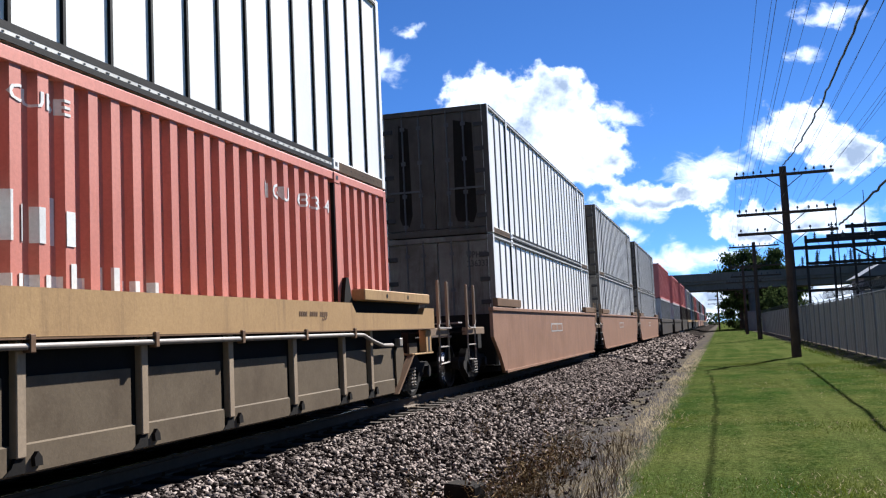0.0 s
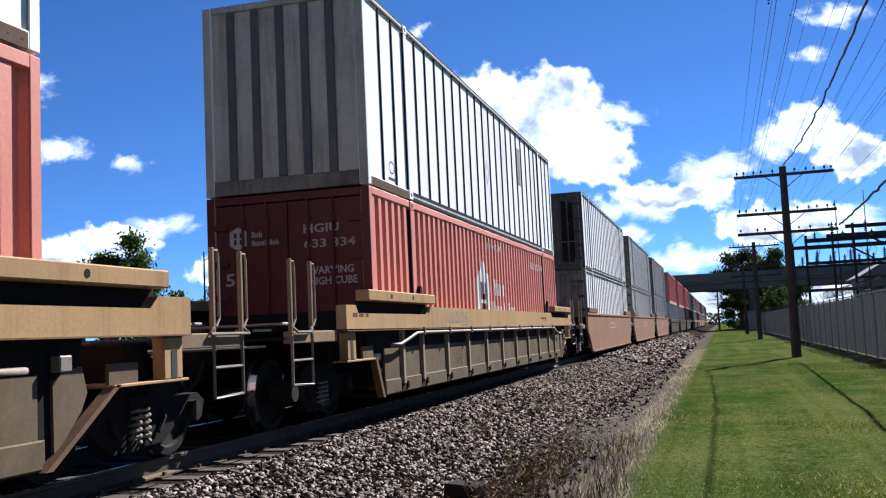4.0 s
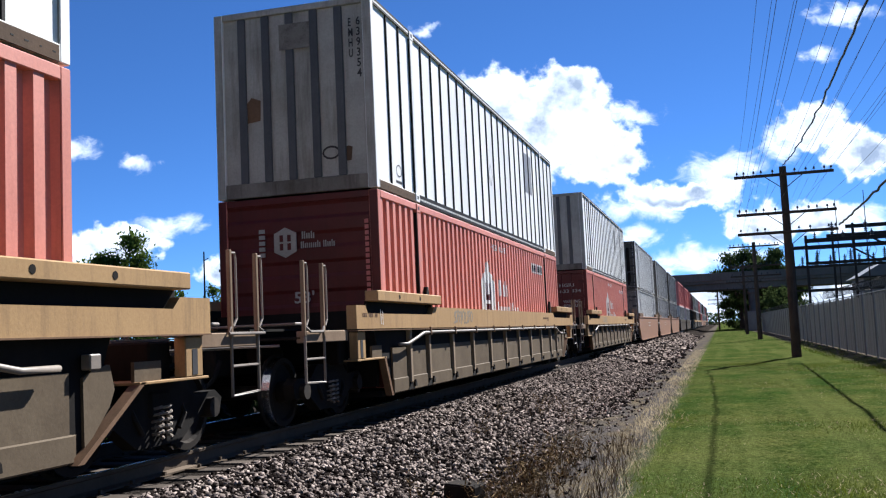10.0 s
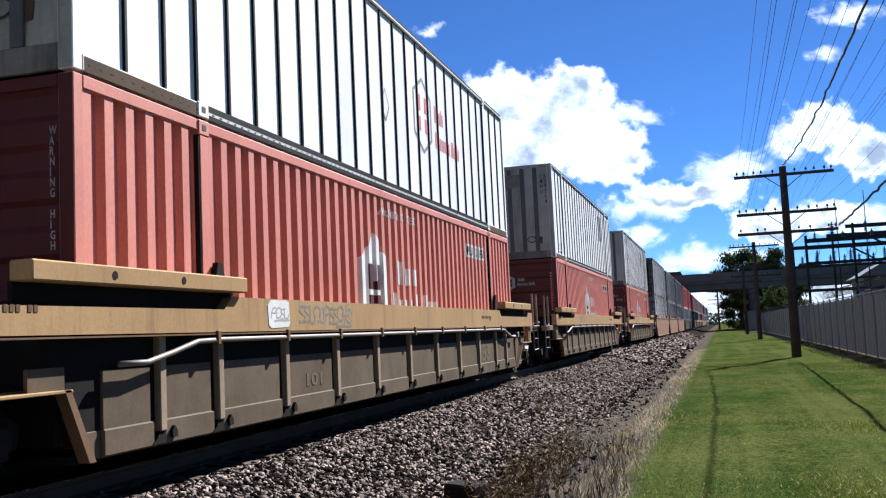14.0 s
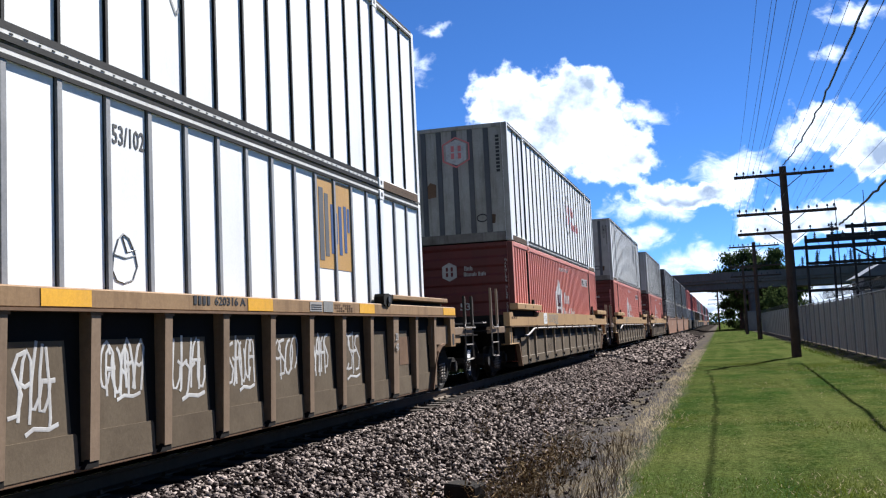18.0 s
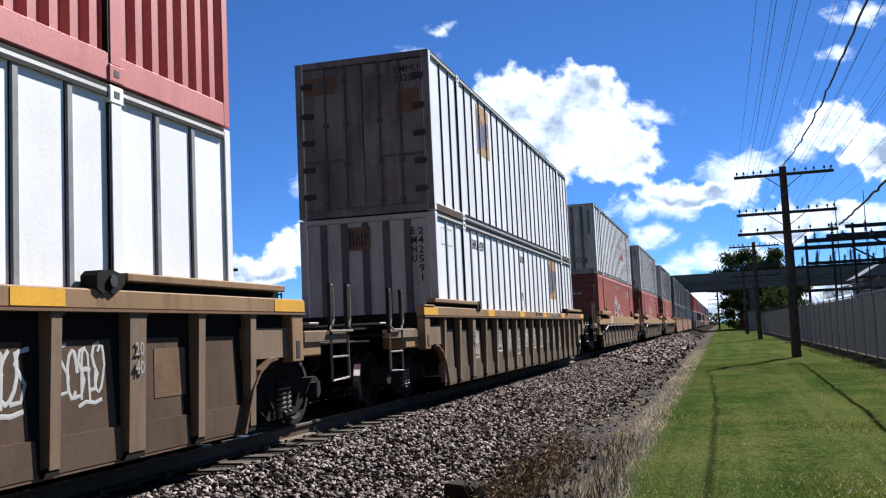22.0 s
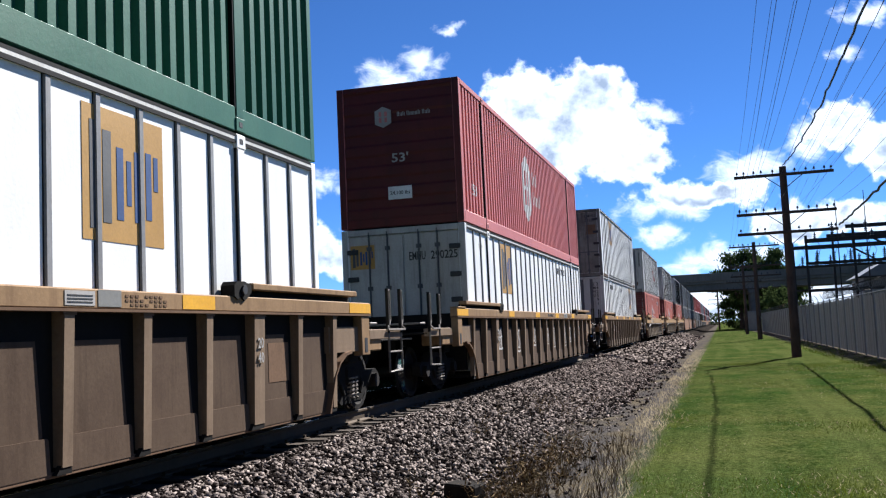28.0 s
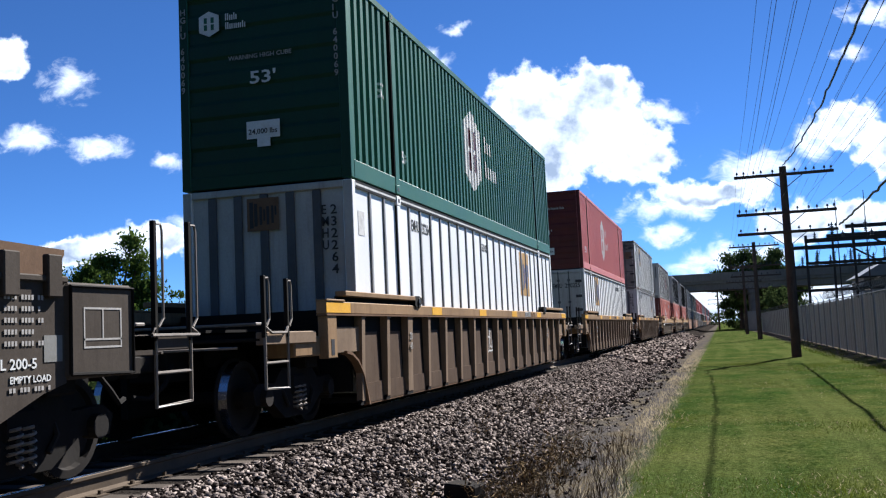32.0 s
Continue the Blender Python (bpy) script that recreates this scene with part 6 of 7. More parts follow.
def utility_pole(x, y, full=True):
    p = thing("utility_pole", pose(x, y, GRASS_Z))
    tagged(p, "dark wooden utility pole with three crossarms of insulators", "utility pole", "poles along the line")
    part("pole_shaft", rod(bmesh.new(), (0, 0, -0.3), (0.0, 0, 7.95), 0.20, 14, 0.145), M["pole"], p)
    pin = rod(bmesh.new(), (0, 0, 0), (0, 0, 0.1), 0.014, 6)
    rod(pin, (0, 0, 0.07), (0, 0, 0.17), 0.05, 8, 0.03)
    pin = mesh_of(pin, "insulator", M["glass_insulator"])
    for k, z in enumerate(ARM_Z):
        zz = z - GRASS_Z - 0.05
        arm = part("crossarm", boxes((-1.98, 1.98, -0.20, -0.10, zz - 0.06, zz + 0.06), bevel=0.01), M["pole"], p)
        for s in (-1, 1):
            part("arm_brace", tube([(s * 0.75, -0.19, zz - 0.05), (s * 0.1, -0.19, zz - 0.55)], 0.018, 5), M["wire"], arm)
        for i, u in enumerate(PIN_X):
            if k == 2 and i % 3 == 1:
                continue
            part("insulator", pin, None, arm, at=(u, -0.15, zz + 0.06))
    return p


for px, py in [(2.85, 1.85), *POLES]:
    utility_pole(px, py)


def sagging(name, label, x0, z0, x1, z1, ya, yb, sag, r, n=18, wob=0.0, material=None):
    rng = random.Random(int(x0 * 100 + z0 * 1000))
    pts = []
    for i in range(n + 1):
        u = i / n
        pts.append((x0 + (x1 - x0) * u + rng.uniform(-wob, wob), ya + (yb - ya) * u, z0 + (z1 - z0) * u - 4 * sag * u * (1 - u) + rng.uniform(-wob, wob)))
    ob = new(name, mesh_of(tube(pts, r, 5), name, material or M["wire"]))
    return tagged(ob, label, "wire", "wires of the pole line")


SPANS = [(2.85, 2.0), *POLES[:3]]
for (xa, ya), (xb, yb) in zip(SPANS, SPANS[1:]):
    for k, z in enumerate(ARM_Z):
        for i, u in enumerate(PIN_X):
            if k == 2 or k == 1 and i in (2, 6, 8) or (k and yb > 60):
                continue
            if yb > 130:
                continue
            sagging("line_wire", "thin dark line wire strung between poles", xa + u, z + 0.22, xb + u, z + 0.22, ya, yb, 0.45, 0.0045)
def twisted_cable():
    """A loosely twisted cable with a deep sag."""
    rng = random.Random(40)
    pts = []
    for i in range(83):
        y = 2 + 0.5 * i
        u = (y - 2) / 41
        pts.append((2.76 + 0.16 * u + 0.07 * noise.noise(Vector((y * 0.7, 1, 0))) + rng.uniform(-0.015, 0.015), y, 7.45 - 3.9 * u * (1 - u) + 0.05 * noise.noise(Vector((y * 0.8, 5, 0)))))
    ob = new("messenger_cable", mesh_of(tube(pts, 0.024, 6), "messenger_cable", M["wire"]))
    tagged(ob, "thick twisted dark cable sagging between poles", "wire", "wires of the pole line")


twisted_cable()
sagging("messenger_cable", "thick black cable sagging to the lowest crossarm", 3.85, 5.05, 4.95, 4.78, 2.0, 42.9, 0.25, 0.038, 60, 0.025)


# ---------------------------------------------------------------- fence
def fence():
    f = thing("fence", pose(5.45, 0, GRASS_Z))
    tagged(f, "grey chain-link fence with privacy slats and barbed wire", "fence")
    bay = 3.0
    post = mesh_of(rod(bmesh.new(), (0, 0, -0.2), (0, 0, 2.5), 0.035, 8), "post", M["galv"])
    arm = mesh_of(tube([(0, 0, 2.48), (0.0, 0, 2.55), (-0.2, 0, 2.84)], 0.015, 5), "barb_arm", M["galv"])
    rng = random.Random(11)
    panels = []
    for v in range(3):
        d = []
        for i in range(36):
            y = 0.05 + i * (bay - 0.1) / 36
            if rng.random() < 0.05:
                continue
            d.append((0.040 + rng.uniform(-0.008, 0.008), 0.054, y, y + 0.066, 0.05, 2.36 + rng.uniform(-0.06, 0.05)))
        panels.append(mesh_of(boxes(*d), "slat_panel", M["slat"]))
    n = 44
    for i in range(n):
        y = 12 + i * bay
        pb = part("post", post, None, f, at=(0, y, 0))
        part("barb_arm", arm, None, pb)
        part("slat_panel", panels[rng.randrange(3)], None, f, at=(0, y, 0))
    part("top_rail", tube([(0, 12, 2.42), (0, 12 + n * bay, 2.42)], 0.022, 6), M["galv"], f)
    for k in range(3):
        part("barbed_wire", tube([(-0.06 - 0.06 * k, 12, 2.62 + 0.09 * k), (-0.06 - 0.06 * k, 12 + n * bay, 2.62 + 0.09 * k)], 0.007, 4), M["wire"], f)

    coil = [(0.14 * math.cos(i * 0.9) - 0.05, 27 + i * 0.055, 2.72 + 0.2 * math.sin(i * 0.9)) for i in range(520)]
    part("razor_coil", tube(coil, 0.009, 3), M["steel_dark"], f)


fence()


# ---------------------------------------------------------------- road bridge
def bridge():
    b = thing("road_bridge", pose(0, 176, 0))
    tagged(b, "grey concrete road bridge on piers over the railway", "bridge")
    part("deck", boxes((-60, 70, 0, 11, 7.6, 8.2), bevel=0.03), M["concrete"], b)
    part("parapet", boxes((-60, 70, -0.25, 0.05, 8.1, 9.45), bevel=0.03), M["concrete"], b)
    part("parapet", boxes((-60, 70, 10.9, 11.2, 8.1, 9.45), bevel=0.03), M["concrete"], b)
    for y in (0.6, 3.6, 6.6, 9.6):
        part("girder", boxes((-60, 70, y, y + 0.5, 6.55, 7.6), bevel=0.02), M["concrete"], b)
    for x in (-17, 5.6, 30):
        part("pier_cap", boxes((x - 0.7, x + 0.7, 0.2, 10.8, 5.7, 6.55), bevel=0.04), M["concrete"], b)
        for y in (1.5, 5.5, 9.5):
            part("pier_column", rod(bmesh.new(), (x, y, -0.7), (x, y, 5.7), 0.55, 14), M["concrete"], b)


bridge()


# ---------------------------------------------------------------- substation
def switchyard():
    s = thing("substation_frame", pose(0, 0, GRASS_Z))
    tagged(s, "dark steel substation gantry with rows of insulators", "substation")

    ins = bmesh.new()
    for k in range(5):
        rod(ins, (0, 0, k * 0.14), (0, 0, k * 0.14 + 0.07), 0.15, 8, 0.1)
    rod(ins, (0, 0, 0), (0, 0, 0.8), 0.05, 6)
    ins = mesh_of(ins, "bushing", M["glass_insulator"])
    def beam(x0, x1, y, z, t, name="beam"):
        part(name, boxes((x0, x1, y - 0.12, y + 0.12, z, z + t), bevel=0.02), M["steel_dark"], s)

    for y0, dz in ((75, 0.0), (88, 0.4)):
        beam(6.2, 22, y0, 6.95 + dz, 0.30)
        beam(9.2, 22, y0 + 1.5, 7.95 + dz, 0.28)
        beam(6.2, 22, y0, 5.35 + dz, 0.22, "bus_support")
        beam(6.2, 12, y0, 3.4 + dz, 0.16, "lower_bar")
        for x in (6.3, 9.5, 15.5, 21.8):
            part("column", boxes((x - 0.09, x + 0.09, y0 - 0.09, y0 + 0.09, 0, 8.2 + dz if x > 9 else 7.5 + dz), bevel=0.02), M["steel_dark"], s)
        for i in range(13):
            x = 7.0 + i * 1.12
            part("bushing", ins, None, s, at=(x, y0, 5.57 + dz))
            if i % 2:
                part("bushing", ins, None, s, at=(x, y0, 7.57 + dz))
            part("jumper_wire", tube([(x, y0, 7.15 + dz), (x + 0.3, y0, 6.6 + dz), (x + 0.1, y0, 6.1 + dz)], 0.025, 4), M["wire"], s)
        for x0, x1 in ((10.6, 13.2), (18.2, 15.8)):
            part("brace", tube([(x0, y0, 7.15 + dz), (x1, y0, 5.5 + dz)], 0.08, 5), M["steel_dark"], s)
    for x, h in ((7.9, 9.4), (9.7, 9.9)):
        part("lightning_rod", rod(bmesh.new(), (x, 70, 0), (x, 70, h), 0.06, 6, 0.025), M["steel_dark"], s)
    part("bus_bar", tube([(6.4, 75, 6.5), (20.6, 75, 6.5)], 0.05, 6), M["steel_dark"], s)
    part("bus_bar", tube([(6.4, 80, 5.5), (20.6, 80, 5.5)], 0.05, 6), M["steel_dark"], s)


switchyard()


def control_house():
    h = thing("control_building", pose(0, 95, GRASS_Z))
    tagged(h, "low grey substation building with a hipped metal roof", "building")
    part("wall", boxes((12.6, 24.0, 0, 8, 0, 5.0), bevel=0.03), M["box_grey"], h)
    part("roof", prism([(12.1, 5.0), (24.5, 5.0), (22.4, 6.2), (14.2, 6.2)], -0.5, 8.5, "y"), M["galv"], h)
    part("gutter", boxes((12.05, 24.5, -0.58, -0.5, 4.9, 5.05)), M["steel_dark"], h)


control_house()


# ---------------------------------------------------------------- trees
def tree(x, y, h, spread, seed, z=GRASS_Z, leaf="leaf", n=2600, size=0.28, low=0.25, label="leafy green tree with an uneven crown"):
    rng = random.Random(seed)
    t = thing("tree", pose(x, y, z))
    tagged(t, label, "tree")
    trunk = bmesh.new()
    rod(trunk, (0, 0, -0.2), (0.05 * h * rng.uniform(-1, 1), 0, h * 0.45), h * 0.028, 10, h * 0.016)
    limbs = []
    for i in range(9):
        a = rng.uniform(0, math.tau)
        z0 = h * rng.uniform(0.22, 0.5)
        r = spread * rng.uniform(0.45, 0.85)
        tip = Vector((math.cos(a) * r, math.sin(a) * r, h * rng.uniform(0.5, 0.93)))
        rod(trunk, (0, 0, z0), tip, h * 0.012, 6, h * 0.003)
        limbs.append(tip)
    part("trunk", trunk, M["bark"], t)
    clumps = [(tip, rng.uniform(0.22, 0.40) * spread) for tip in limbs]
    for _ in range(16):
        a, r = rng.uniform(0, math.tau), spread * math.sqrt(rng.random()) * 0.95
        zz = h * (low + (1 - low) * rng.random() ** 0.8 * (1 - 0.35 * (r / spread) ** 2))
        clumps.append((Vector((math.cos(a) * r, math.sin(a) * r, min(zz, h * 0.97))), rng.uniform(0.14, 0.3) * spread))
    v, f = [], []
    for i in range(n):
        c, r = clumps[rng.randrange(len(clumps))]
        d = Vector((rng.gauss(0, 1), rng.gauss(0, 1), rng.gauss(0, 0.85))) * r * 0.52
        p = c + d
        q = Euler((rng.uniform(0, 6.3), rng.uniform(0, 6.3), rng.uniform(0, 6.3))).to_matrix()
        s = size * rng.uniform(0.6, 1.4)
        k = len(v)
        for u, w in ((-0.5, 0), (0, -0.3), (0.6, 0), (0, 0.32)):
            v.append(tuple(p + q @ Vector((u * s, w * s, 0))))
        f.append((k, k + 1, k + 2, k + 3))
    part("crown", raw_mesh("crown", v, f, M[leaf], 4), None, t)
    return t


tree(4.2, 196, 15.6, 4.6, 1, leaf="leaf_dark", n=15000, size=0.42)
tree(8.6, 194, 15.4, 4.4, 2, leaf="leaf_dark", n=15000, size=0.42)
tree(12.5, 198, 12.0, 4.5, 3, leaf="leaf_dark", n=3600, size=0.6)
tree(3.8, 205, 9.0, 3.0, 5, leaf="leaf_dark", n=7000, size=0.45, low=0.05)
tree(6.5, 206, 8.0, 4.5, 15, leaf="leaf_dark", n=7000, size=0.45, low=0.02)
tree(11.5, 208, 8.0, 4.5, 16, leaf="leaf_dark", n=7000, size=0.45, low=0.02)
tree(8.0, 140, 6.0, 2.6, 6, leaf="leaf_dark", n=5200, size=0.26, low=0.1, label="bushy green tree behind the fence")
tree(-42.0, 62, 10.0, 2.9, 7, n=20000, size=0.22, low=0.15, label="loose green tree beyond the railway")
tree(-49.4, 62, 8.3, 2.4, 17, n=7000, size=0.24, low=0.15, label="loose green tree beyond the railway")
for k, (bx, bh) in enumerate(((-37.9, 5.8), (-36.2, 5.2), (-34.3, 6.0), (-32.4, 5.6))):
    tree(bx, 63, bh, 1.2, 30 + k, n=1600, size=0.2, low=0.1, label="slim young green tree beyond the railway")
tree(-39.5, 60, 5.0, 2.2, 8, n=2600, size=0.22, low=0.1, label="low green tree beyond the railway")
tree(-51.0, 64, 7.2, 2.4, 9, n=3600, size=0.24, low=0.15, label="loose green tree beyond the railway")


# ---------------------------------------------------------------- clouds
def clouds():
    """A far sheet of fair-weather clouds that drifts across the sky."""
    dist = 3200.0
    head = Vector((-math.sin(YAW), math.cos(YAW), 0))
    m = Matrix.Translation(EYE + head * dist) @ Matrix.Rotation(YAW, 4, "Z") @ Matrix.Rotation(math.pi / 2, 4, "X")
    bm = bmesh.new()
    vs = [bm.verts.new(c) for c in ((-2600, -20, 0), (2600, -20, 0), (2600, 1500, 0), (-2600, 1500, 0))]
    bm.faces.new(vs)
    mat = bpy.data.materials.new("drifting_clouds")
    mat.use_nodes = True
    nt = mat.node_tree
    nt.nodes.clear()
    co = nt.nodes.new("ShaderNodeTexCoord").outputs["Object"]
    warp_n = nt.nodes.new("ShaderNodeTexNoise")
    warp_n.inputs["Scale"].default_value = 0.011
    warp_n.inputs["Detail"].default_value = 5
    nt.links.new(co, warp_n.inputs["Vector"])
    w1 = nt.nodes.new("ShaderNodeVectorMath")
    w1.operation = "MULTIPLY_ADD"
    nt.links.new(warp_n.outputs["Color"], w1.inputs[0])
    w1.inputs[1].default_value = (110, 110, 0)
    w1.inputs[2].default_value = (-55, -55, 0)
    w2 = nt.nodes.new("ShaderNodeVectorMath")
    w2.operation = "ADD"
    nt.links.new(co, w2.inputs[0])
    nt.links.new(w1.outputs[0], w2.inputs[1])
    p = w2.outputs[0]

    def field(p, drop, puffs):
        """Heights of puffs: each an ellipse, flat below."""
        best = None
        for u, v, ru, rv in puffs:
            sb = nt.nodes.new("ShaderNodeVectorMath")
            sb.operation = "SUBTRACT"
            nt.links.new(p, sb.inputs[0])
            sb.inputs[1].default_value = (u, v + drop, 0)
            sc = nt.nodes.new("ShaderNodeVectorMath")
            sc.operation = "MULTIPLY"
            nt.links.new(sb.outputs[0], sc.inputs[0])
            sc.inputs[1].default_value = (1 / ru, 1 / rv, 0)
            ln = nt.nodes.new("ShaderNodeVectorMath")
            ln.operation = "LENGTH"
            nt.links.new(sc.outputs[0], ln.inputs[0])
            if best is None:
                best = ln.outputs["Value"]
            else:
                mn = nt.nodes.new("ShaderNodeMath")
                mn.operation = "SMOOTH_MIN"
                mn.inputs[2].default_value = 0.25
                nt.links.new(best, mn.inputs[0])
                nt.links.new(ln.outputs["Value"], mn.inputs[1])
                best = mn.outputs[0]
        return best
    small = [q for q in PUFFS if q[2] * q[3] < 7500]
    large = [q for q in PUFFS if q[2] * q[3] >= 7500]
    f1 = field(p, 0, large)
    fine = noise_tex(nt, co, 0.016, 5, 0.55)
    ad = nt.nodes.new("ShaderNodeMath")
    ad.operation = "MULTIPLY_ADD"
    nt.links.new(fine, ad.inputs[0])
    ad.inputs[1].default_value = -1.3
    nt.links.new(f1, ad.inputs[2])
    alpha = nt.nodes.new("ShaderNodeMapRange")
    alpha.interpolation_type = "SMOOTHSTEP"
    alpha.inputs["From Min"].default_value, alpha.inputs["From Max"].default_value = 0.44, 0.06
    nt.links.new(ad.outputs[0], alpha.inputs["Value"])
    thick = nt.nodes.new("ShaderNodeMapRange")
    thick.interpolation_type = "SMOOTHSTEP"
    thick.inputs["From Min"].default_value, thick.inputs["From Max"].default_value = 0.22, -0.35
    nt.links.new(ad.outputs[0], thick.inputs["Value"])
    f2 = field(p, 42, large)
    low_side = nt.nodes.new("ShaderNodeMapRange")
    low_side.interpolation_type = "SMOOTHSTEP"
    low_side.inputs["From Min"].default_value, low_side.inputs["From Max"].default_value = 0.55, 1.25
    nt.links.new(f2, low_side.inputs["Value"])
    soft_n = noise_tex(nt, co, 0.006, 5, 0.55)
    shade_m = nt.nodes.new("ShaderNodeMath")
    shade_m.operation = "MULTIPLY"
    nt.links.new(thick.outputs[0], shade_m.inputs[0])
    grey = nt.nodes.new("ShaderNodeMapRange")
    grey.inputs["From Min"].default_value, grey.inputs["From Max"].default_value = 0.43, 0.62
    nt.links.new(soft_n, grey.inputs["Value"])
    both = nt.nodes.new("ShaderNodeMath")
    both.operation = "MAXIMUM"
    nt.links.new(grey.outputs[0], both.inputs[0])
    nt.links.new(low_side.outputs[0], both.inputs[1])
    nt.links.new(both.outputs[0], shade_m.inputs[1])
    # Grey undersides are painted into the colour; the sheet itself glows.
    col = mixed(nt, shade_m.outputs[0], (1.0, 1.0, 1.0), (0.33, 0.38, 0.47))
    em = nt.nodes.new("ShaderNodeEmission")
    em.inputs["Strength"].default_value = CLOUD_GLOW
    nt.links.new(col, em.inputs["Color"])
    wisp = noise_tex(nt, co, 0.011, 7, 0.62, (1, 1.5, 1), 0.6)
    aw = nt.nodes.new("ShaderNodeMath")
    aw.operation = "MULTIPLY_ADD"
    nt.links.new(wisp, aw.inputs[0])
    aw.inputs[1].default_value = -2.5
    nt.links.new(field(p, 0, small), aw.inputs[2])
    thin = nt.nodes.new("ShaderNodeMapRange")
    thin.interpolation_type = "SMOOTHSTEP"
    thin.inputs["From Min"].default_value, thin.inputs["From Max"].default_value = 0.05, -1.15
    thin.inputs["To Max"].default_value = 0.82
    nt.links.new(aw.outputs[0], thin.inputs["Value"])
    cover = nt.nodes.new("ShaderNodeMath")
    cover.operation = "MAXIMUM"
    nt.links.new(alpha.outputs[0], cover.inputs[0])
    nt.links.new(thin.outputs[0], cover.inputs[1])
    tr = nt.nodes.new("ShaderNodeBsdfTransparent")
    mx = nt.nodes.new("ShaderNodeMixShader")
    nt.links.new(cover.outputs[0], mx.inputs["Fac"])
    nt.links.new(tr.outputs[0], mx.inputs[1])
    nt.links.new(em.outputs[0], mx.inputs[2])
    out = nt.nodes.new("ShaderNodeOutputMaterial")
    nt.links.new(mx.outputs[0], out.inputs["Surface"])
    ob = new("backdrop", mesh_of(bm, "backdrop", mat))
    ob.matrix_basis = m
    tagged(ob, "white fair-weather clouds drifting in a blue sky", "clouds", kind="structure")
    return ob, m


CLOUD_GLOW = 0.47


# ---------------------------------------------------------------- traffic on the bridge, birds, and the far side
def vehicle(name, label, h, mat, long=4.8):
    v = thing(name)
    tagged(v, label, "vehicle", "vehicles on the bridge")
    part("body", prism([(-long / 2, 0.35), (long / 2, 0.35), (long / 2, 0.95), (long * 0.30, 1.05), (long * 0.16, h), (-long * 0.42, h), (-long / 2, 1.0)], -0.9, 0.9, "y"), mat, v)
    part("window_band", prism([(-long * 0.40, 1.08), (long * 0.24, 1.08), (long * 0.15, h - 0.12), (-long * 0.38, h - 0.12)], -0.91, 0.91, "y"), M["black"], v)
    for sx in (-0.31, 0.31):
        for sy in (-0.85, 0.85):
            part("wheel", rod(bmesh.new(), (long * sx, sy - 0.1, 0.34), (long * sx, sy + 0.1, 0.34), 0.34, 14), M["black"], v)
    return v


VEH = [(vehicle("pickup_truck", "dark pickup truck crossing the bridge", 2.15, M["steel_dark"], 5.4), 13.0, -4.3, 20.0, 3.0),
       (vehicle("van", "dark van crossing the bridge", 2.2, M["black"], 5.0), 13.8, -4.2, -19.0, 7.5),
       (vehicle("car", "dark tall car crossing the bridge", 2.1, M["black"], 4.8), 20.0, -6.7, 18.0, 3.0)]


def bird(seed):
    rng = random.Random(seed)
    b = thing("bird")
    tagged(b, "small black bird in flight", "bird", "flock of birds")
    part("body", rod(bmesh.new(), (0, -0.12, 0), (0, 0.14, 0.02), 0.045, 8, 0.02), M["bird"], b)
    up = rng.uniform(-0.05, 0.16)
    for s in (-1, 1):
        bm = bmesh.new()
        q = [bm.verts.new(c) for c in ((0, -0.07, 0.02), (0, 0.07, 0.02), (s * 0.2, 0.05, 0.03 + up), (s * 0.36, -0.05, 0.02 + up * 0.6), (s * 0.18, -0.08, 0.02 + up))]
        bm.faces.new(q if s > 0 else q[::-1])
        part("wing", bm, M["bird"], b)
    return b


BIRDS = [bird(i) for i in range(14)]


def sign_gantry():
    g = thing("sign_gantry", pose(-33.5, 66, -0.6))
    tagged(g, "grey traffic signal gantry with a green road sign", "sign gantry")
    for x in (0.0, 2.6):
        part("column", rod(bmesh.new(), (x, 0, 0), (x, 0, 5.2 if x else 5.4), 0.08, 8), M["galv"], g)
    part("beam", tube([(0, 0, 5.3), (2.6, 0, 5.1)], 0.06, 6), M["galv"], g)
    part("sign_board", boxes((1.6, 2.4, -0.12, -0.06, 4.8, 5.4), bevel=0.01), M["sign"], g, "green sign board")
    part("signal_head", boxes((0.6, 0.85, -0.15, 0.1, 4.85, 5.2), bevel=0.02), M["black"], g)


sign_gantry()


def far_masts():
    m = thing("mast", pose(-34.9, 62, -0.6))
    tagged(m, "thin grey mast beyond the railway", "mast")
    part("column", rod(bmesh.new(), (0, 0, 0), (0, 0, 8.25), 0.10, 8, 0.05), M["steel_dark"], m)
    part("bracket", tube([(0, 0, 7.6), (0.35, 0, 7.75)], 0.03, 5), M["steel_dark"], m)
    p = thing("utility_pole", pose(-33.0, 62, -0.6))
    tagged(p, "short utility pole with one crossarm beyond the railway", "utility pole")
    part("pole_shaft", rod(bmesh.new(), (0, 0, 0), (0, 0, 6.9), 0.16, 8, 0.12), M["pole"], p)
    part("crossarm", boxes((-0.7, 0.7, -0.1, 0.1, 6.7, 6.9), bevel=0.01), M["pole"], p)


far_masts()


def cabinet():
    c = thing("trackside_cabinet", pose(4.2, 150, GRASS_Z))
    tagged(c, "grey trackside equipment cabinet on the lawn", "cabinet")
    part("body", boxes((-0.8, 0.8, -0.6, 0.6, 0.15, 2.9), bevel=0.04), M["box_grey"], c)
    part("plinth", boxes((-0.9, 0.9, -0.7, 0.7, -0.1, 0.15)), M["concrete"], c)
    part("door", boxes((-0.7, 0.7, -0.63, -0.6, 0.3, 2.6), bevel=0.01), M["box_grey"], c)


cabinet()


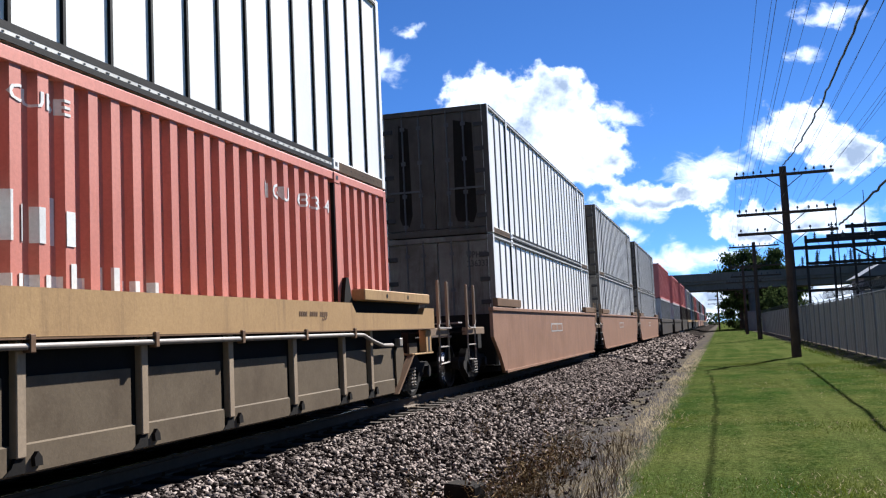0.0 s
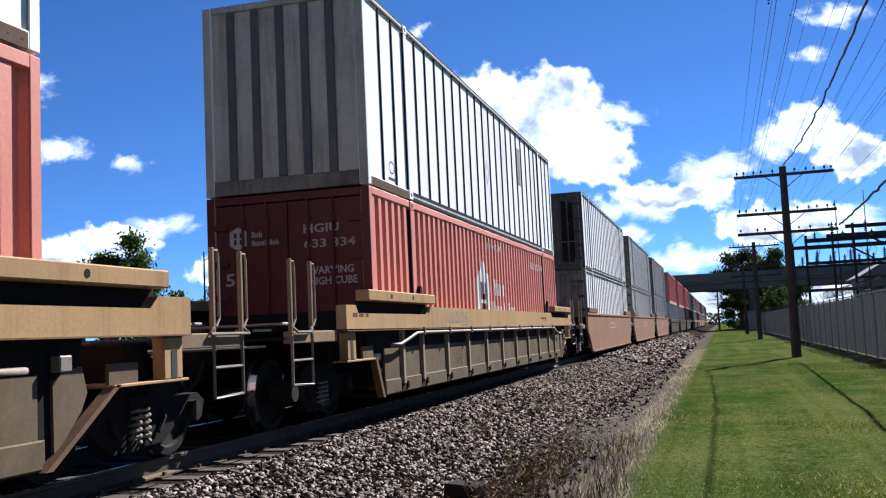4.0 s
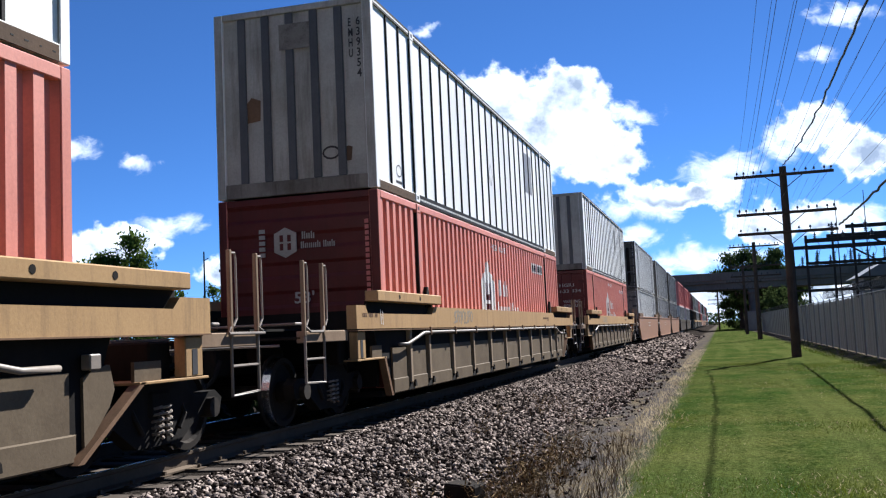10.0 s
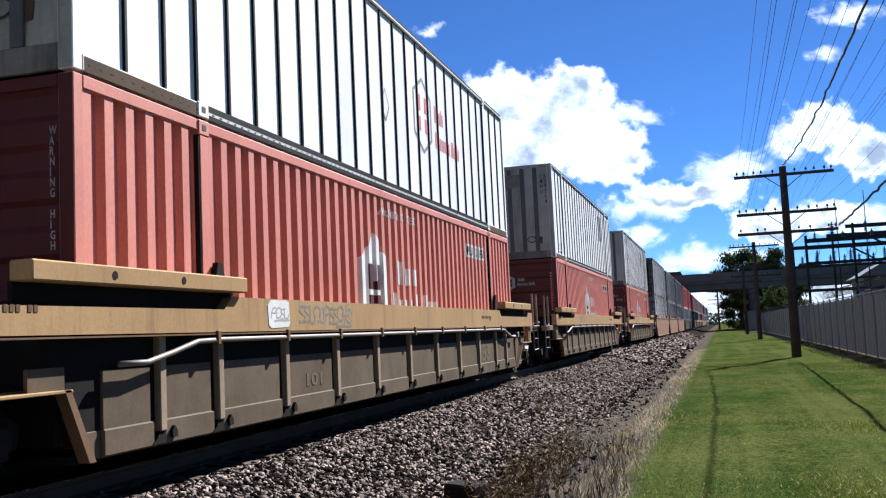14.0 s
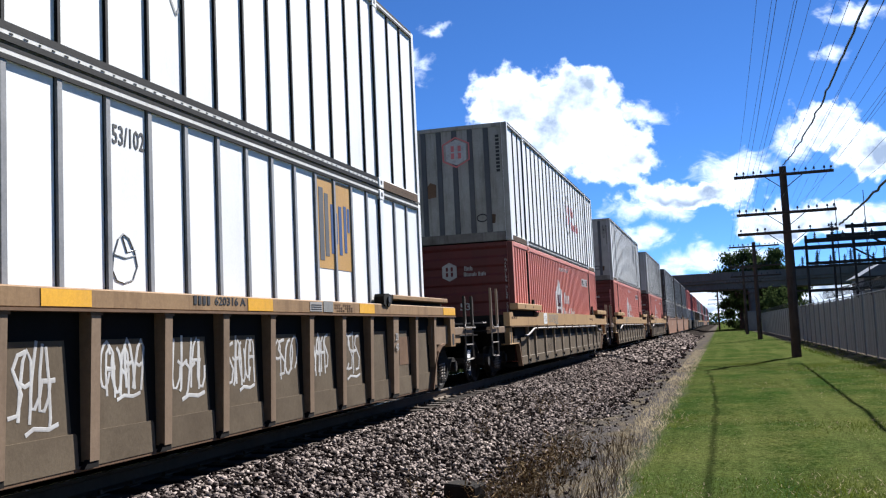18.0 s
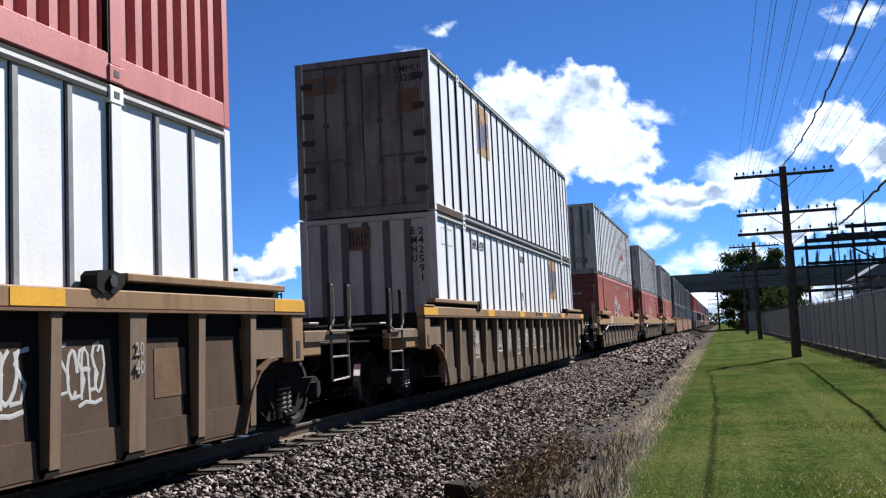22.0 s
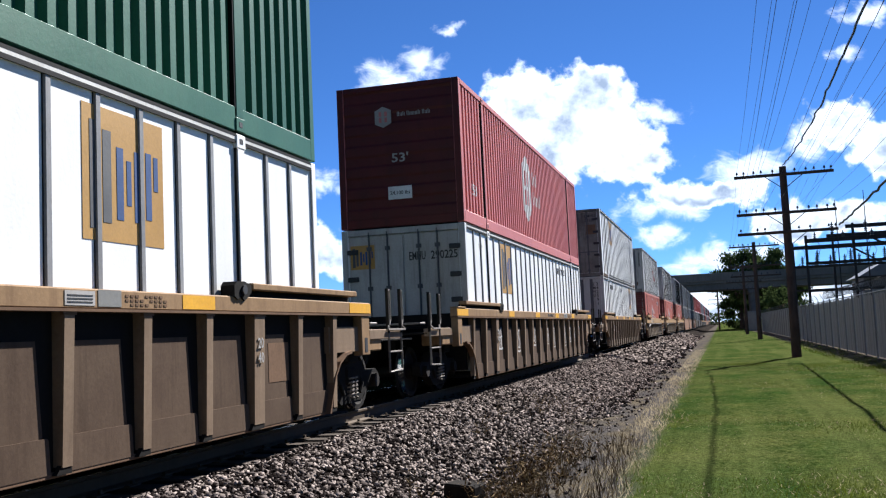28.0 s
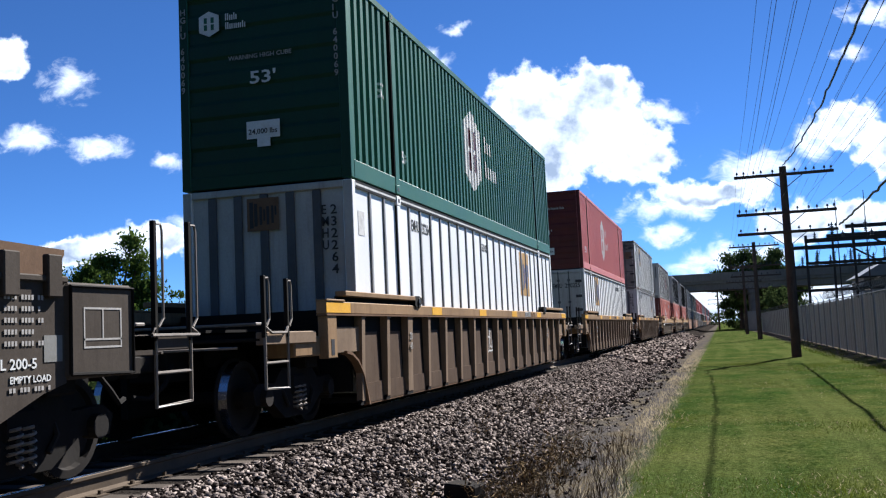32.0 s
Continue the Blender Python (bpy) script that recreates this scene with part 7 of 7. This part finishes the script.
def sky_block_bank():
    """Added unseen rise that blocks sky light behind the viewer, open at the track."""
    for x0, x1 in ((-70, -10.5), (-1.5, 70)):
        n = 24
        ridge = [(x0 + (x1 - x0) * i / n, 15.5 + 2.0 * noise.noise(Vector((i * 0.7, x0, 0)))) for i in range(n + 1)]
        ob = new("backdrop", mesh_of(prism([(x0, GRASS_Z - 0.1), *ridge, (x1, GRASS_Z - 0.1)], -36, -32, "y"), "backdrop", M["bank"]))
        tagged(ob, "added plain dark green rise, out of view, that blocks sky light", "backdrop", kind="structure")


sky_block_bank()


def scrub(rng):
    """Low dark bushes beyond the far side of the track, as loose leaves."""
    v, f = [], []
    heads = [(rng.uniform(-14, -10.8), rng.uniform(2, 70), rng.uniform(0.5, 1.5)) for _ in range(150)]
    # This near row is added to darken the view beneath the train.
    heads += [(rng.uniform(-9.9, -9.1), rng.uniform(-4, 46), rng.uniform(0.6, 1.25)) for _ in range(190)]
    for i in range(36000):
        x, y, h = heads[rng.randrange(len(heads))]
        p = Vector((x + rng.gauss(0, 0.35), y + rng.gauss(0, 0.5), -0.6 + h * rng.random() ** 0.7))
        q = Euler((rng.uniform(0, 6.3), rng.uniform(0, 6.3), rng.uniform(0, 6.3))).to_matrix()
        k = len(v)
        for a, b in ((-0.09, 0), (0, -0.05), (0.11, 0), (0, 0.055)):
            v.append(tuple(p + q @ Vector((a, b, 0))))
        f.append((k, k + 1, k + 2, k + 3))
    ob = new("scrub", raw_mesh("scrub", v, f, M["leaf_dark"], 4))
    tagged(ob, "low dark green scrub beyond the track, its near row added as dark fill", "bushes", kind="stuff")


scrub(random.Random(8))
PUFFS = [(353, 686, 206, 181), (159, 752, 150, 124), (487, 575, 159, 114), (188, 570, 168, 152), (388, 808, 113, 67), (588, 694, 103, 34), 
         (739, 422, 241, 56), (605, 372, 167, 41), (894, 499, 130, 57), (762, 215, 83, 52), (892, 209, 111, 41), (582, 289, 83, 37), 
         (1202, 627, 140, 95), (1085, 562, 65, 57), (1345, 535, 130, 85), (1240, 869, 56, 27), (1325, 1010, 100, 36), (1029, 315, 148, 65), 
         (1197, 326, 130, 65), (1345, 319, 111, 52), (687, 191, 102, 37), (-1381, 891, 84, 58), (-1270, 666, 98, 36), (-1056, 609, 65, 30), 
         (-1607, 978, 108, 78), (-1514, 706, 98, 40), (-1107, 348, 204, 60), (-1386, 314, 186, 48), (-569, 304, 130, 75), (-720, 237, 148, 56), 
         (-288, 859, 113, 54), (-173, 892, 75, 58), (-83, 1023, 47, 19), (-525, 508, 75, 41), (-422, 269, 167, 74), (-957, 397, 112, 37), 
         (-85, 319, 222, 112), (673, -12, 110, 37), (760, 62, 330, 66), (1180, 80, 360, 78), (1560, 70, 300, 90)]
CLOUDS, CLOUD_POSE = clouds()


# ---------------------------------------------------------------- what moves
ROLLED = (0.0, 7.72, 15.43, 23.19, 31.07, 38.91, 47.02, 55.25, 63.37, 71.72, 80.26, 88.93, 97.48, 105.91, 114.52, 123.21, 131.94)   # metres rolled every two seconds
ROLL_FIT = np.polyfit(np.linspace(0, 1, 17), ROLLED, 7)


def travelled(t):
    """Metres that the train has rolled after t seconds."""
    return float(np.polyval(ROLL_FIT, t / 32))


def motions():
    times = [i * 1.0 for i in range(33)]
    for ob, m in TRAIN:
        walk(ob, [(t, Matrix.Translation((0, travelled(t), 0)) @ m) for t in times])
    spin = [i * 0.125 for i in range(257)]
    for ax, y in AXLES:
        walk(ax, [(t, pose(0, y, 0.44, -math.degrees(travelled(t) / 0.42) % 360)) for t in spin])
    for v, t0, x0, speed, lane in VEH:
        turn = 0 if speed > 0 else 180
        lo, hi = sorted((t0 - (x0 + 55) / speed, t0 + (65 - x0) / speed)) if speed > 0 else sorted((t0 + (-55 - x0) / speed, t0 - (x0 - 65) / speed))
        spots = [0.0] + [lo + (hi - lo) * i / 6 for i in range(7)] + [32.0]
        walk(v, [(t, pose(x0 + speed * (min(max(t, lo), hi) - t0), 176 + lane, 8.2, 0, 0, turn)) for t in spots])
    rng = random.Random(4)
    for i, b in enumerate(BIRDS):
        dx, dy, dz = rng.gauss(0, 3.0), rng.uniform(-6, 6), rng.uniform(-1.6, 1.6)
        if i >= 10:
            dx, dz = dx + 15, dz - 6.5
        wob = rng.uniform(0, 6)
        walk(b, [(t, pose(-8.0 + dx - 10.1 * (t - 5.5), 110 + dy, 35.4 + dz + 0.4 * math.sin(wob + 0.5 * t) - 0.4 * (t - 5.5), 0, 0, 90)) for t in range(0, 33, 4)])
    walk(CLOUDS, [(t, CLOUD_POSE @ Matrix.Translation((4.75 * t, 0, 0))) for t in (0, 8, 16, 24, 32)])


motions()
